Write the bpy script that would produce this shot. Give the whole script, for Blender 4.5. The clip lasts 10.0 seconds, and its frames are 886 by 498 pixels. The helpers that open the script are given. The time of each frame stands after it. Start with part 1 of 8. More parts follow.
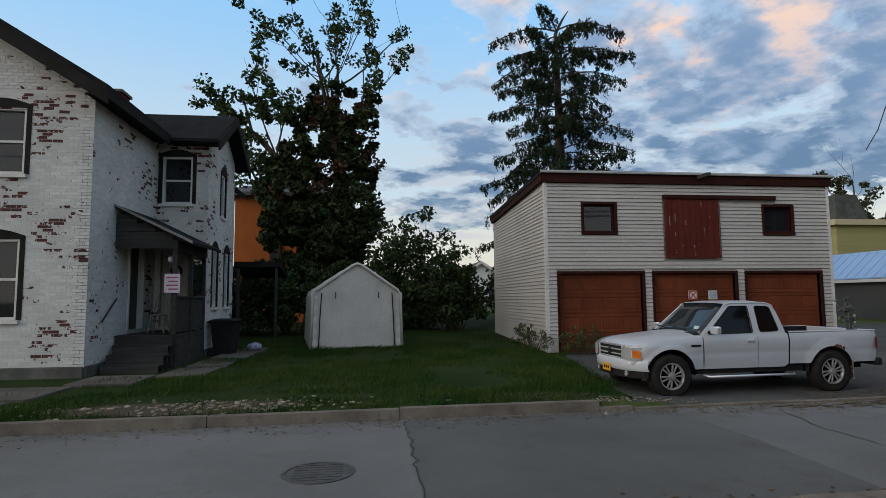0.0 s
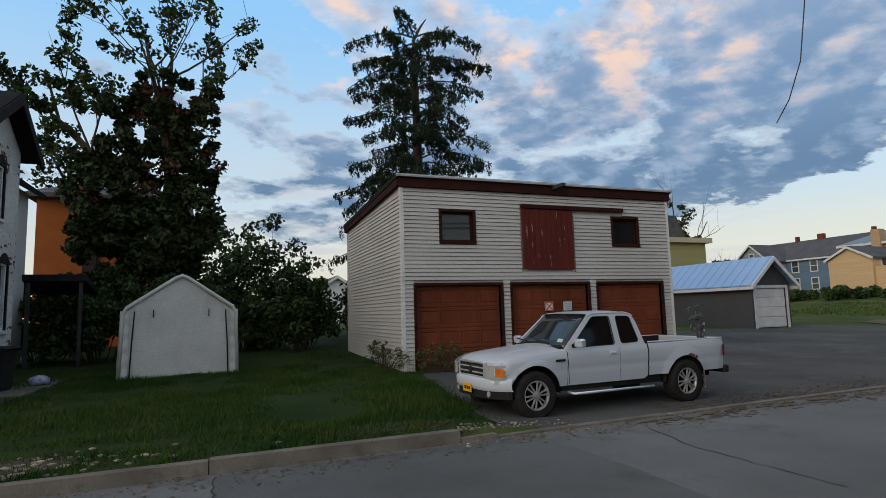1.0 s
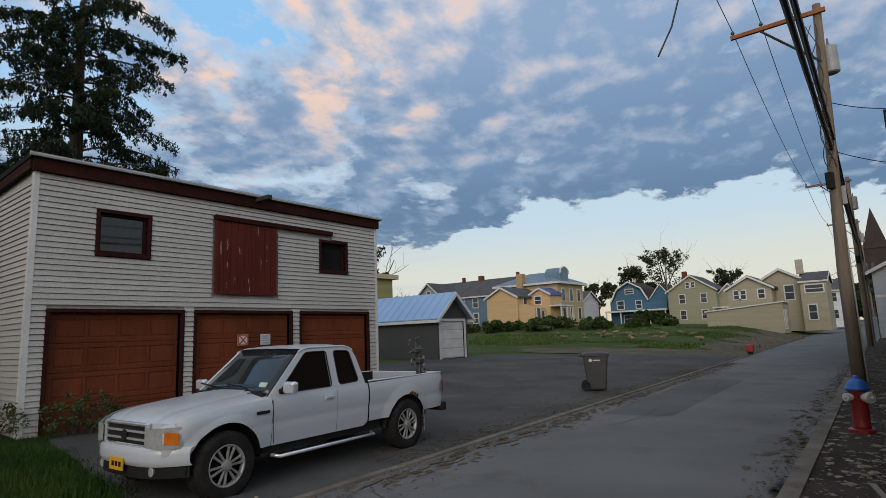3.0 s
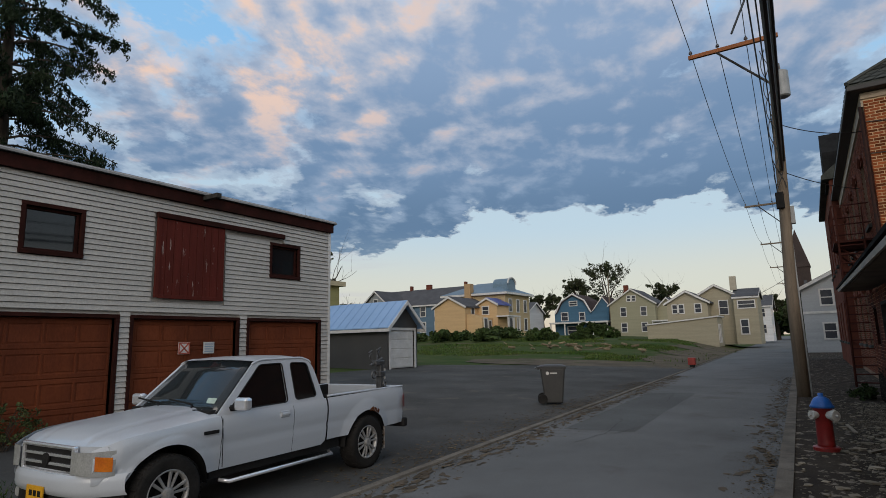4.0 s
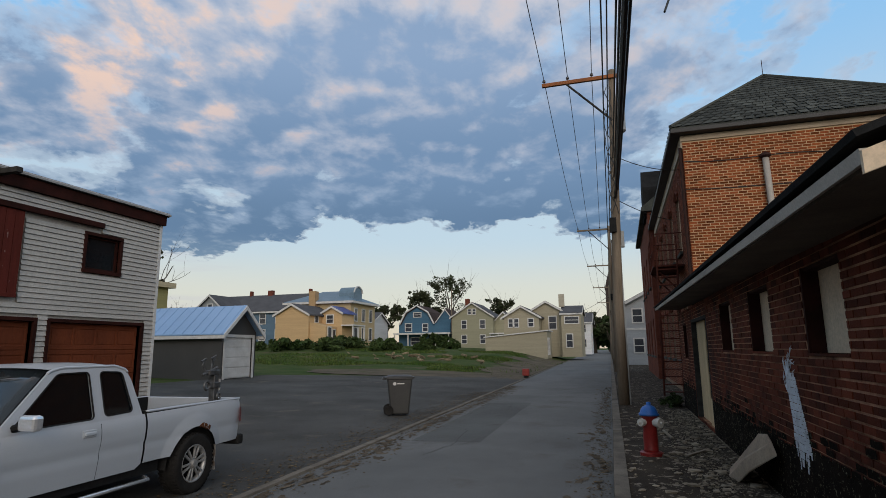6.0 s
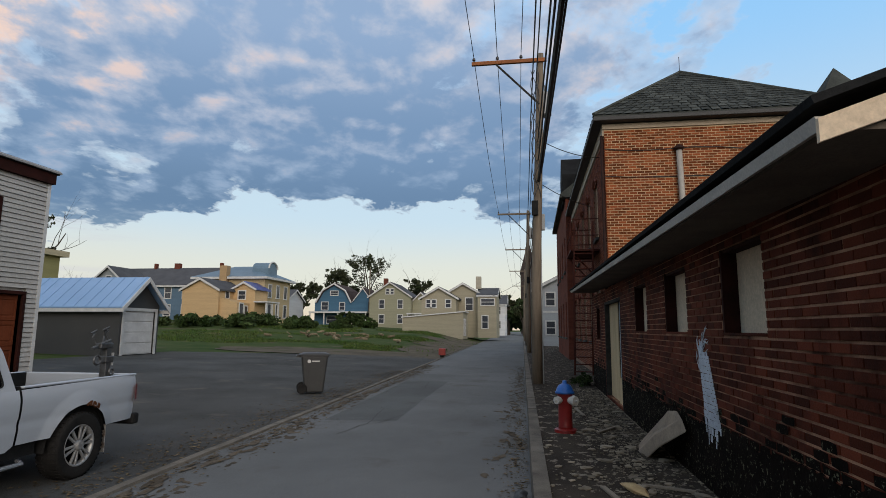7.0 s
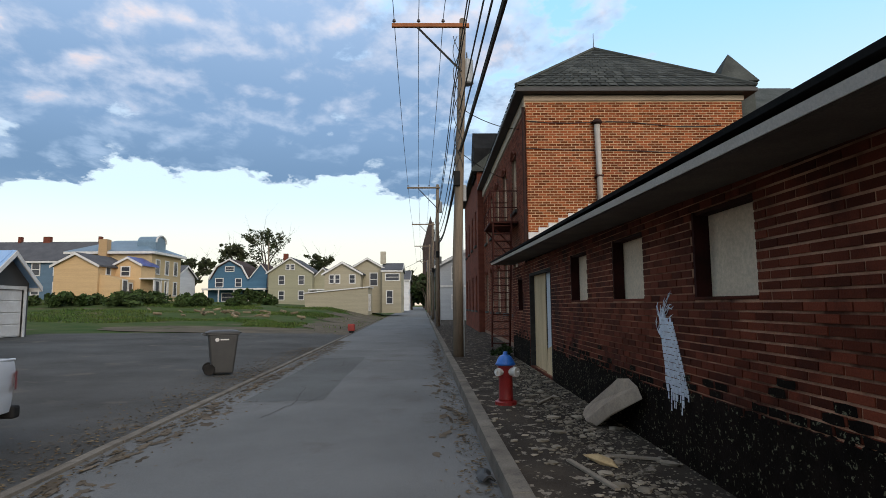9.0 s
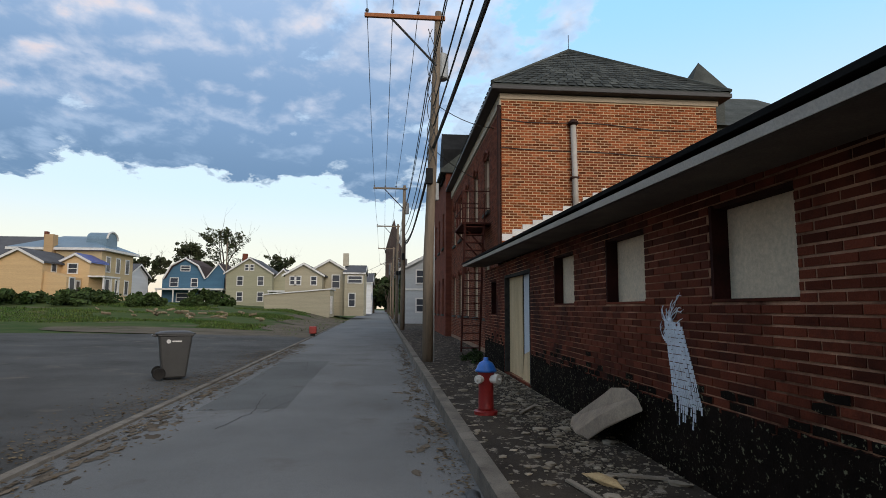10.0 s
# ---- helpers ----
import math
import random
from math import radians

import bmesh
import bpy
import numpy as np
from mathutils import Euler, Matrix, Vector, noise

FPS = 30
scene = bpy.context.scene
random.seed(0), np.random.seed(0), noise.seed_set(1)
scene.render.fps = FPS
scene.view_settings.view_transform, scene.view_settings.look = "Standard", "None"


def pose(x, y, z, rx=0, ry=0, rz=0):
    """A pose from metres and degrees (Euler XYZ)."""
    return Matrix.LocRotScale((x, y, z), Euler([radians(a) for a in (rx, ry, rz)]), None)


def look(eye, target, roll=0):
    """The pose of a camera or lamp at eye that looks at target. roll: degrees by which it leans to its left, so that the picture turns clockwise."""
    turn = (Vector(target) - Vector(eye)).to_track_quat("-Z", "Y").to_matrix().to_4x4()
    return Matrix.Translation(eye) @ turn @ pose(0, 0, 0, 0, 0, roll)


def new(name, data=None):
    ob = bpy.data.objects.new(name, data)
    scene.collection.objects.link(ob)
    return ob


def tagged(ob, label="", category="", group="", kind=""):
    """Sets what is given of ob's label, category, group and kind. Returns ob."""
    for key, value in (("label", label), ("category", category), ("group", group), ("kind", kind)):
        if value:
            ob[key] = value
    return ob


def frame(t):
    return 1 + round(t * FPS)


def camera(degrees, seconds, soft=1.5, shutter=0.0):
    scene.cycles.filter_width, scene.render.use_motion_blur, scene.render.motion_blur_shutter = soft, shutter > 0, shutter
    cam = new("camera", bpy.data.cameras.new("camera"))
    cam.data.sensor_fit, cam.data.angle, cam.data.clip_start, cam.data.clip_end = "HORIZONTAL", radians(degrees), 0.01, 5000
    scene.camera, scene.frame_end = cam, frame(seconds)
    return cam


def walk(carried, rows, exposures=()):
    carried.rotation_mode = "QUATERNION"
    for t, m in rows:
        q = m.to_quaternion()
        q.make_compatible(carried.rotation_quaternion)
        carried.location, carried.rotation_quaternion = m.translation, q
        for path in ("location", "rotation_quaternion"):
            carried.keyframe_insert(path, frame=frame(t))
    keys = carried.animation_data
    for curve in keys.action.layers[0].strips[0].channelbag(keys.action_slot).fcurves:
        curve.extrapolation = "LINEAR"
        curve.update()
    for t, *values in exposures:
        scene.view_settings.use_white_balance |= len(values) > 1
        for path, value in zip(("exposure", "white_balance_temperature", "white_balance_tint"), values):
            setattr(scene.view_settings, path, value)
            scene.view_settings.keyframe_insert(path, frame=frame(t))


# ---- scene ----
cam = camera(76.0, 10.0, soft=0.6)
PATH = [
    (0, (0.77, 0.009, 1.751), (1.01, 1.987, 1.924), -0.5),
    (0.5, (1.039, 0.719, 1.721), (1.577, 2.636, 1.916), -1.1),
    (1, (1.271, 1.424, 1.728), (1.99, 3.278, 1.946), -1.6),
    (1.5, (1.521, 2.086, 1.725), (2.479, 3.826, 1.962), -2.2),
    (2, (1.816, 2.611, 1.708), (3.015, 4.191, 1.961), -2.5),
    (2.5, (2.081, 2.969, 1.707), (3.518, 4.332, 1.985), -2.5),
    (3.8, (2.351, 3.811, 1.785), (3.973, 4.938, 2.1), -1.5),
    (4, (2.397, 3.873, 1.782), (4.059, 4.937, 2.105), -1.4),
    (4.5, (2.642, 3.92, 1.785), (4.39, 4.833, 2.119), -1.4),
    (5, (2.768, 4.015, 1.762), (4.582, 4.778, 2.115), -1.4),
    (5.5, (2.713, 4.125, 1.768), (4.566, 4.793, 2.116), -1.1),
    (7, (3.016, 4.364, 1.713), (4.972, 4.672, 1.993), 0.4),
    (7.5, (3.29, 4.418, 1.636), (5.278, 4.535, 1.821), 0.8),
    (8, (3.415, 4.512, 1.621), (5.407, 4.542, 1.791), 0.5),
    (8.5, (3.473, 4.676, 1.629), (5.465, 4.673, 1.812), 0.1),
    (9, (3.571, 4.982, 1.652), (5.561, 4.944, 1.847), -0.5),
    (9.5, (3.951, 5.097, 1.603), (5.939, 5.016, 1.81), -0.5),
    (10, (4.236, 5.189, 1.613), (6.218, 5.02, 1.822), 0.3),
]
walk(cam, [(t, look(eye, target, roll)) for t, eye, target, roll in PATH if t != 3.8],
     exposures=[(0.0, 0.12), (2.5, 0.05), (4.5, -0.10), (5.5, -0.06), (7.0, 0.1), (8.5, 0.55), (10.0, 0.42)])

# ---- world and light ----
world = bpy.data.worlds.new("dusk_sky")
scene.world = world
world.use_nodes = True
WN, WL = world.node_tree.nodes, world.node_tree.links
WN.clear()


def wnode(kind, **inputs):
    n = WN.new(kind)
    for k, v in inputs.items():
        n.inputs[int(k[1:]) if k[0] == "i" and k[1:].isdigit() else k].default_value = v
    return n


def wmath(op, a, b=None, c=None, clamp=False):
    n = WN.new("ShaderNodeMath")
    n.operation, n.use_clamp = op, clamp
    for i, v in enumerate((a, b, c)):
        if v is None:
            continue
        if isinstance(v, (int, float)):
            n.inputs[i].default_value = v
        else:
            WL.new(v, n.inputs[i])
    return n.outputs[0]


def wramp(value, stops, smooth=True):
    n = WN.new("ShaderNodeValToRGB")
    n.color_ramp.interpolation = "EASE" if smooth else "LINEAR"
    e = n.color_ramp.elements
    while len(e) < len(stops):
        e.new(0.5)
    for el, (p, c) in zip(e, stops):
        el.position = p
        el.color = (*c, 1) if isinstance(c, tuple) else (c, c, c, 1)
    WL.new(value, n.inputs[0])
    return n.outputs[0]


def wmix(f, a, b):
    n = WN.new("ShaderNodeMix")
    n.data_type = "RGBA"
    for sock, v in ((n.inputs[0], f), (n.inputs[6], a), (n.inputs[7], b)):
        if isinstance(v, (int, float)):
            sock.default_value = v
        elif isinstance(v, tuple):
            sock.default_value = (*v, 1)
        else:
            WL.new(v, sock)
    return n.outputs[2]


sky = WN.new("ShaderNodeTexSky")
sky.sky_type, sky.sun_disc = "NISHITA", False
sky.sun_elevation, sky.sun_rotation = radians(6), radians(255)
sky.air_density, sky.dust_density, sky.ozone_density = 1.0, 0.8, 2.0
way = WN.new("ShaderNodeTexCoord").outputs["Generated"]
sep = WN.new("ShaderNodeSeparateXYZ")
WL.new(way, sep.inputs[0])
up = wmath("MAXIMUM", sep.outputs[2], 0.0)
# clear air: cream at the horizon, blue overhead
clear = wramp(up, [(0.0, (0.82, 0.70, 0.56)), (0.09, (0.82, 0.82, 0.74)), (0.20, (0.64, 0.80, 0.92)), (0.5, (0.34, 0.68, 1.08)), (0.8, (0.30, 0.50, 0.80))])
nish = WN.new("ShaderNodeVectorMath")
nish.operation = "SCALE"
nish.inputs[3].default_value = 0.11
WL.new(sky.outputs[0], nish.inputs[0])
clear = wmix(0.22, clear, nish.outputs[0])
# a deck of cloud, seen as a flat layer from below
lift = wmath("ADD", up, 0.20)
plane = WN.new("ShaderNodeCombineXYZ")
WL.new(wmath("DIVIDE", sep.outputs[0], lift), plane.inputs[0])
WL.new(wmath("DIVIDE", sep.outputs[1], lift), plane.inputs[1])
plane.inputs[2].default_value = 3.7


def cloud_noise(scale, detail, rough, distort, shift):
    mp = WN.new("ShaderNodeMapping")
    mp.inputs["Location"].default_value = shift
    mp.inputs["Rotation"].default_value = (0, 0, radians(-28))
    mp.inputs["Scale"].default_value = (1.0, 1.12, 1.0)
    WL.new(plane.outputs[0], mp.inputs[0])
    n = wnode("ShaderNodeTexNoise", Scale=scale, Detail=detail, Roughness=rough, Distortion=distort)
    WL.new(mp.outputs[0], n.inputs["Vector"])
    return n.outputs[0]


# bearing from +x towards +y, scaled so that -60 degrees is 0 and 180 degrees is 1
bearing = wmath("MULTIPLY_ADD", wmath("ARCTAN2", sep.outputs[1], sep.outputs[0]), 1 / radians(240), 60 / 240)


def by_bearing(stops):
    return wramp(bearing, [((a + 60) / 240, v) for a, v in stops], False)


big = cloud_noise(1.5, 3.0, 0.5, 0.2, (1.3, 0.4, 0))
puffs = cloud_noise(4.0, 8.0, 0.58, 0.15, (0.2, 2.1, 0))
soft = cloud_noise(4.6, 6.0, 0.55, 0.15, (0.2, 2.1, 0))
soft_off = cloud_noise(4.6, 6.0, 0.55, 0.15, (0.26, 2.05, 0))
relief = wmath("SUBTRACT", soft, soft_off)
# the deck is closed in the north-east, breaks up towards the north and ends in the south-east
amount = by_bearing([(-60, 0.10), (-24, 0.14), (-13, 0.34), (-3, 0.50), (10, 0.68), (40, 0.66), (58, 0.53), (74, 0.40), (88, 0.29), (100, 0.22), (125, 0.12)])
edge = by_bearing([(-30, 0.24), (-3, 0.165), (4, 0.185), (14, 0.220), (26, 0.205), (36, 0.172), (45, 0.135), (60, 0.115), (85, 0.10), (120, 0.10)])
over = wmath("SUBTRACT", wmath("ADD", up, wmath("ADD", wmath("MULTIPLY", wmath("SUBTRACT", big, 0.5), 0.05), wmath("MULTIPLY", wmath("SUBTRACT", puffs, 0.5), 0.10))), edge)
under = wmath("MULTIPLY_ADD", wmath("MULTIPLY_ADD", over, 20.0, 0.45, clamp=True), 0.9, -0.9)
dens = wmath("ADD", wmath("ADD", wmath("MULTIPLY_ADD", big, 0.5, -0.25), wmath("MULTIPLY_ADD", puffs, 1.25, -0.125)), wmath("ADD", wmath("SUBTRACT", amount, 0.42), under))
cover = wramp(dens, [(0.40, 0.0), (0.50, 0.60), (0.62, 1.0)])
shade = wmath("ADD", wmath("MULTIPLY_ADD", relief, 2.1, 0.42), wmath("ADD", wmath("MULTIPLY", wmath("SUBTRACT", big, 0.5), -0.9), wmath("MULTIPLY", wmath("SUBTRACT", up, 0.26), 0.75)), clamp=True)
dark = wramp(up, [(0.12, (0.22, 0.32, 0.43)), (0.20, (0.135, 0.23, 0.37)), (0.32, (0.18, 0.29, 0.46)), (0.50, (0.27, 0.39, 0.58))])
light = wramp(up, [(0.12, (0.42, 0.50, 0.57)), (0.24, (0.27, 0.38, 0.54)), (0.36, (0.40, 0.47, 0.60)), (0.55, (0.56, 0.59, 0.68))])
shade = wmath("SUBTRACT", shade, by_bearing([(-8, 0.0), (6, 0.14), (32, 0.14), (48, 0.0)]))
cloud = wmix(wramp(shade, [(0.18, 0.0), (0.75, 1.0)]), dark, light)
warm = wmath("MULTIPLY", wramp(shade, [(0.56, 0.0), (0.92, 1.0)]), wramp(up, [(0.20, 0.0), (0.30, 0.45), (0.42, 1.0)]))
cloud = wmix(wmath("MULTIPLY", warm, by_bearing([(-40, 0.6), (0, 0.25), (25, 0.30), (45, 0.85), (110, 1.0)])), cloud, (0.92, 0.66, 0.53))
cloud = wmix(wmath("MULTIPLY", wmath("SUBTRACT", 1.0, cover), 0.55), cloud, (0.80, 0.80, 0.82))
# thin grey bars of cloud low in the north
bars_at = WN.new("ShaderNodeCombineXYZ")
WL.new(wmath("MULTIPLY", bearing, 16.0), bars_at.inputs[0])
WL.new(wmath("MULTIPLY", up, 34.0), bars_at.inputs[1])
bars = wnode("ShaderNodeTexNoise", Scale=1.0, Detail=5.0, Roughness=0.55)
WL.new(bars_at.outputs[0], bars.inputs["Vector"])
bars = wmath("MULTIPLY", wramp(bars.outputs[0], [(0.48, 0.0), (0.62, 1.0)]), wmath("MULTIPLY", by_bearing([(36, 0.0), (44, 0.55), (60, 0.30), (80, 0.75), (100, 0.45), (118, 0.0)]), wramp(up, [(0.03, 0.0), (0.09, 1.0), (0.20, 0.8), (0.34, 0.0)])))
clear = wmix(bars, clear, (0.58, 0.58, 0.64))
final = wmix(cover, clear, cloud)
# afterglow of the low sun in the west and south-west; unseen grey added overhead to balance the ambient light
glow = wmath("ADD", wmath("MULTIPLY", sep.outputs[0], -0.82), wmath("MULTIPLY", sep.outputs[1], -0.57))
final = wmix(wramp(glow, [(-0.05, 0.0), (0.75, 0.8)]), final, (0.88, 0.83, 0.80))
final = wmix(wramp(up, [(0.62, 0.0), (0.82, 0.7)]), final, (0.54, 0.58, 0.64))
bg = WN.new("ShaderNodeBackground")
bg.inputs[1].default_value = 1.0
WL.new(final, bg.inputs[0])
wo = WN.new("ShaderNodeOutputWorld")
WL.new(bg.outputs[0], wo.inputs[0])

sun_data = bpy.data.lights.new("sun", "SUN")
sun_data.energy, sun_data.angle, sun_data.color = 1.15, radians(35), (1.0, 0.91, 0.82)
sun = new("sun", sun_data)
sun.matrix_world = look((-40, -14, 16), (0, 0, 0))
scene.view_settings.exposure = 0.0

# ---- materials ----


def S(h):
    """sRGB hex to linear."""
    out = []
    for i in (0, 2, 4):
        c = int(h[i:i + 2], 16) / 255
        out.append(c / 12.92 if c <= 0.04045 else ((c + 0.055) / 1.055) ** 2.4)
    return tuple(out)


def mat(name, a, b=None, scale=3.0, rough=0.8, bump=0.25, fine=55.0, metal=0.0, vary=0.0, vary_by="object", stain=None, stretch=(1, 1, 1), spec=None, coat=0.0, bump_d=0.01):
    """Noise-varied paint, stone, wood...: colours a to b over patches, fine grain, per-piece variation and one stain."""
    m = bpy.data.materials.new(name)
    m.use_nodes = True
    N, L = m.node_tree.nodes, m.node_tree.links
    bsdf = N["Principled BSDF"]
    b = b or tuple(c * 0.75 for c in a)
    spec = spec if spec is not None else (0.07 if rough > 0.7 else 0.5)
    geo = N.new("ShaderNodeNewGeometry")
    mp = N.new("ShaderNodeMapping")
    mp.inputs["Scale"].default_value = stretch
    L.new(geo.outputs["Position"], mp.inputs[0])

    def noise_tex(sc, det, ro=0.6):
        n = N.new("ShaderNodeTexNoise")
        n.inputs["Scale"].default_value, n.inputs["Detail"].default_value, n.inputs["Roughness"].default_value = sc, det, ro
        L.new(mp.outputs[0], n.inputs["Vector"])
        return n.outputs[0]

    def ramp(v, p0, p1, c0=0.0, c1=1.0):
        r = N.new("ShaderNodeMapRange")
        for i, x in enumerate((p0, p1, c0, c1)):
            r.inputs[i + 1].default_value = x
        L.new(v, r.inputs[0])
        return r.outputs[0]

    def mixc(f, x, y, blend="MIX"):
        n = N.new("ShaderNodeMix")
        n.data_type, n.blend_type = "RGBA", blend
        for sock, v in ((n.inputs[0], f), (n.inputs[6], x), (n.inputs[7], y)):
            if isinstance(v, (int, float)):
                sock.default_value = v
            elif isinstance(v, tuple):
                sock.default_value = (*v, 1)
            else:
                L.new(v, sock)
        return n.outputs[2]

    col = mixc(ramp(noise_tex(scale, 5), 0.35, 0.65), a, b)
    grain = noise_tex(fine, 4, 0.7)
    g = N.new("ShaderNodeCombineColor")
    gv = ramp(grain, 0.25, 0.75, 0.8, 1.2)
    for i in range(3):
        L.new(gv, g.inputs[i])
    col = mixc(1.0, col, g.outputs[0], "MULTIPLY")
    if vary:
        src = N.new("ShaderNodeObjectInfo").outputs["Random"] if vary_by == "object" else geo.outputs["Random Per Island"]
        v = N.new("ShaderNodeCombineColor")
        vv = ramp(src, 0, 1, 1 - vary, 1 + vary)
        for i in range(3):
            L.new(vv, v.inputs[i])
        col = mixc(1.0, col, v.outputs[0], "MULTIPLY")
    if stain:
        sc, p0, p1, colour = stain
        col = mixc(ramp(noise_tex(sc, 7, 0.68), p0, p1), col, colour)
    L.new(col, bsdf.inputs["Base Color"])
    bsdf.inputs["Roughness"].default_value, bsdf.inputs["Metallic"].default_value = rough, metal
    bsdf.inputs["Specular IOR Level"].default_value = spec
    bsdf.inputs["Coat Weight"].default_value = coat
    if bump:
        bn = N.new("ShaderNodeBump")
        bn.inputs["Strength"].default_value, bn.inputs["Distance"].default_value = bump, bump_d
        L.new(grain, bn.inputs["Height"])
        L.new(bn.outputs[0], bsdf.inputs["Normal"])
    return m


ASPHALT = mat("asphalt", (0.152, 0.152, 0.148), (0.110, 0.110, 0.106), 0.30, 0.88, 0.7, 70, stain=(0.7, 0.56, 0.74, (0.090, 0.081, 0.070)), spec=0.2)
ASPHALT_B = mat("patch_asphalt", (0.108, 0.110, 0.106), (0.082, 0.082, 0.078), 0.45, 0.88, 0.7, 80, stain=(1.1, 0.58, 0.74, (0.07, 0.064, 0.056)), spec=0.2)
LOT = mat("lot_asphalt", (0.095, 0.093, 0.088), (0.060, 0.058, 0.054), 0.35, 0.9, 0.8, 60, stain=(0.8, 0.57, 0.72, (0.135, 0.118, 0.098)))
CONCRETE = mat("kerb_concrete", (0.19, 0.167, 0.138), (0.115, 0.10, 0.083), 2.0, 0.9, 0.5, 60, vary=0.12, stain=(5, 0.55, 0.7, (0.09, 0.08, 0.07)))
PAVE = mat("old_pavement", (0.062, 0.050, 0.038), (0.032, 0.026, 0.021), 1.4, 0.92, 0.9, 45, stain=(5.5, 0.57, 0.61, (0.23, 0.195, 0.155)))
WALKWAY = mat("walkway_concrete", (0.115, 0.107, 0.094), (0.07, 0.065, 0.058), 1.5, 0.9, 0.4, 50)
SOIL = mat("soil", (0.075, 0.062, 0.045), (0.05, 0.045, 0.03), 1.2, 0.95, 0.6, 30)
TURF = mat("turf", (0.012, 0.027, 0.006), (0.024, 0.038, 0.010), 0.7, 0.95, 0.6, 35, stain=(0.8, 0.60, 0.74, (0.070, 0.060, 0.034)))
FAR_TURF = mat("far_turf", (0.034, 0.062, 0.013), (0.070, 0.085, 0.028), 0.35, 0.95, 0.8, 9, stain=(0.3, 0.55, 0.66, (0.115, 0.092, 0.062)))
BLADE = mat("grass_blade", (0.014, 0.044, 0.006), (0.046, 0.068, 0.014), 0.9, 0.8, 0, 20, vary=0.45, vary_by="island")
SIDING = mat("cream_vinyl_siding", (0.43, 0.40, 0.36), (0.375, 0.35, 0.312), 0.6, 0.55, 0.1, 25, vary=0.05, stain=(1.1, 0.62, 0.85, (0.33, 0.29, 0.24)))
TRIM_RED = mat("dark_red_trim", (0.040, 0.012, 0.009), (0.022, 0.008, 0.006), 3.0, 0.75, 0.3, 40)
DOOR_RED = mat("rust_red_door_paint", (0.160, 0.043, 0.018), (0.110, 0.031, 0.015), 1.5, 0.72, 0.2, 30, vary=0.1, stretch=(1, 1, 0.4))
LOFT_RED = mat("peeling_maroon_paint", (0.105, 0.022, 0.016), (0.08, 0.018, 0.013), 2.0, 0.74, 0.3, 40, stretch=(5, 5, 0.55), stain=(2.6, 0.625, 0.655, (0.34, 0.27, 0.23)))
ROOF_DARK = mat("dark_shingles", (0.020, 0.020, 0.020), (0.011, 0.011, 0.011), 1.6, 0.9, 0.6, 30)
SLATE = mat("grey_slate", (0.074, 0.077, 0.068), (0.045, 0.047, 0.042), 1.3, 0.85, 0.6, 14, vary=0.35, vary_by="island", stain=(2.2, 0.64, 0.74, (0.14, 0.135, 0.115)))
WHITE_TRIM = mat("white_trim_paint", (0.62, 0.60, 0.57), (0.50, 0.48, 0.45), 2.0, 0.55, 0.1, 40)
BRICK_DK = mat("dark_red_brick", (0.128, 0.031, 0.015), (0.078, 0.019, 0.010), 0.8, 0.8, 0.5, 70, vary=0.45, stain=(0.8, 0.50, 0.68, (0.016, 0.007, 0.005)))
BRICK_DKI = mat("dark_red_brick_far", (0.118, 0.030, 0.015), (0.072, 0.018, 0.010), 0.8, 0.8, 0.5, 70, vary=0.45, vary_by="island", stain=(0.8, 0.52, 0.70, (0.022, 0.010, 0.008)))
MORTAR_DK = mat("old_mortar", (0.50, 0.27, 0.165), (0.06, 0.026, 0.016), 1.3, 0.95, 0.4, 60)
BRICK_OR = mat("orange_brick", (0.235, 0.066, 0.022), (0.165, 0.043, 0.017), 0.6, 0.85, 0.4, 60, vary=0.50, vary_by="island", stain=(0.55, 0.58, 0.78, (0.085, 0.030, 0.018)))
MORTAR_OR = mat("pale_mortar", (0.60, 0.43, 0.26), (0.46, 0.31, 0.18), 2.0, 0.95, 0.3, 60)
BRICK_WALL = mat("plain_red_brick", (0.17, 0.055, 0.034), (0.11, 0.036, 0.024), 1.0, 0.85, 0.4, 40, stretch=(1, 1, 3), stain=(1.2, 0.58, 0.75, (0.06, 0.022, 0.016)))
# darker copies of the orange brick and mortar, with the street side's shade included
BRICK_SHADED = mat("shaded_street_brick", (0.17, 0.050, 0.026), (0.12, 0.036, 0.020), 0.7, 0.85, 0.4, 50, vary=0.40, vary_by="island", stain=(0.7, 0.58, 0.78, (0.07, 0.026, 0.018)))
MORTAR_SHADED = mat("shaded_street_mortar", (0.26, 0.17, 0.12), (0.18, 0.115, 0.08), 1.6, 0.95, 0.3, 50)
STONE = mat("foundation_stone", (0.105, 0.105, 0.095), (0.06, 0.06, 0.054), 2.5, 0.95, 0.8, 20, vary=0.2)
BOARD = mat("plywood_board", (0.56, 0.42, 0.25), (0.44, 0.33, 0.19), 1.5, 0.8, 0.2, 30, stretch=(3, 3, 0.5))
BOARD_W = mat("pale_board", (0.70, 0.55, 0.39), (0.60, 0.46, 0.32), 1.5, 0.75, 0.15, 30)
GREYWOOD = mat("weathered_grey_wood", (0.055, 0.052, 0.048), (0.032, 0.03, 0.028), 2.0, 0.85, 0.5, 25, stretch=(0.6, 4, 4))
POLE_WOOD = mat("pole_wood", (0.21, 0.165, 0.12), (0.14, 0.11, 0.082), 2.0, 0.85, 0.6, 30, stretch=(6, 6, 0.4))
ARM_WOOD = mat("stained_arm_wood", (0.34, 0.13, 0.055), (0.26, 0.10, 0.045), 3.0, 0.8, 0.4, 30)
BLACK = mat("black_rubber", (0.012, 0.012, 0.012), (0.02, 0.02, 0.02), 4.0, 0.6, 0.1, 60)
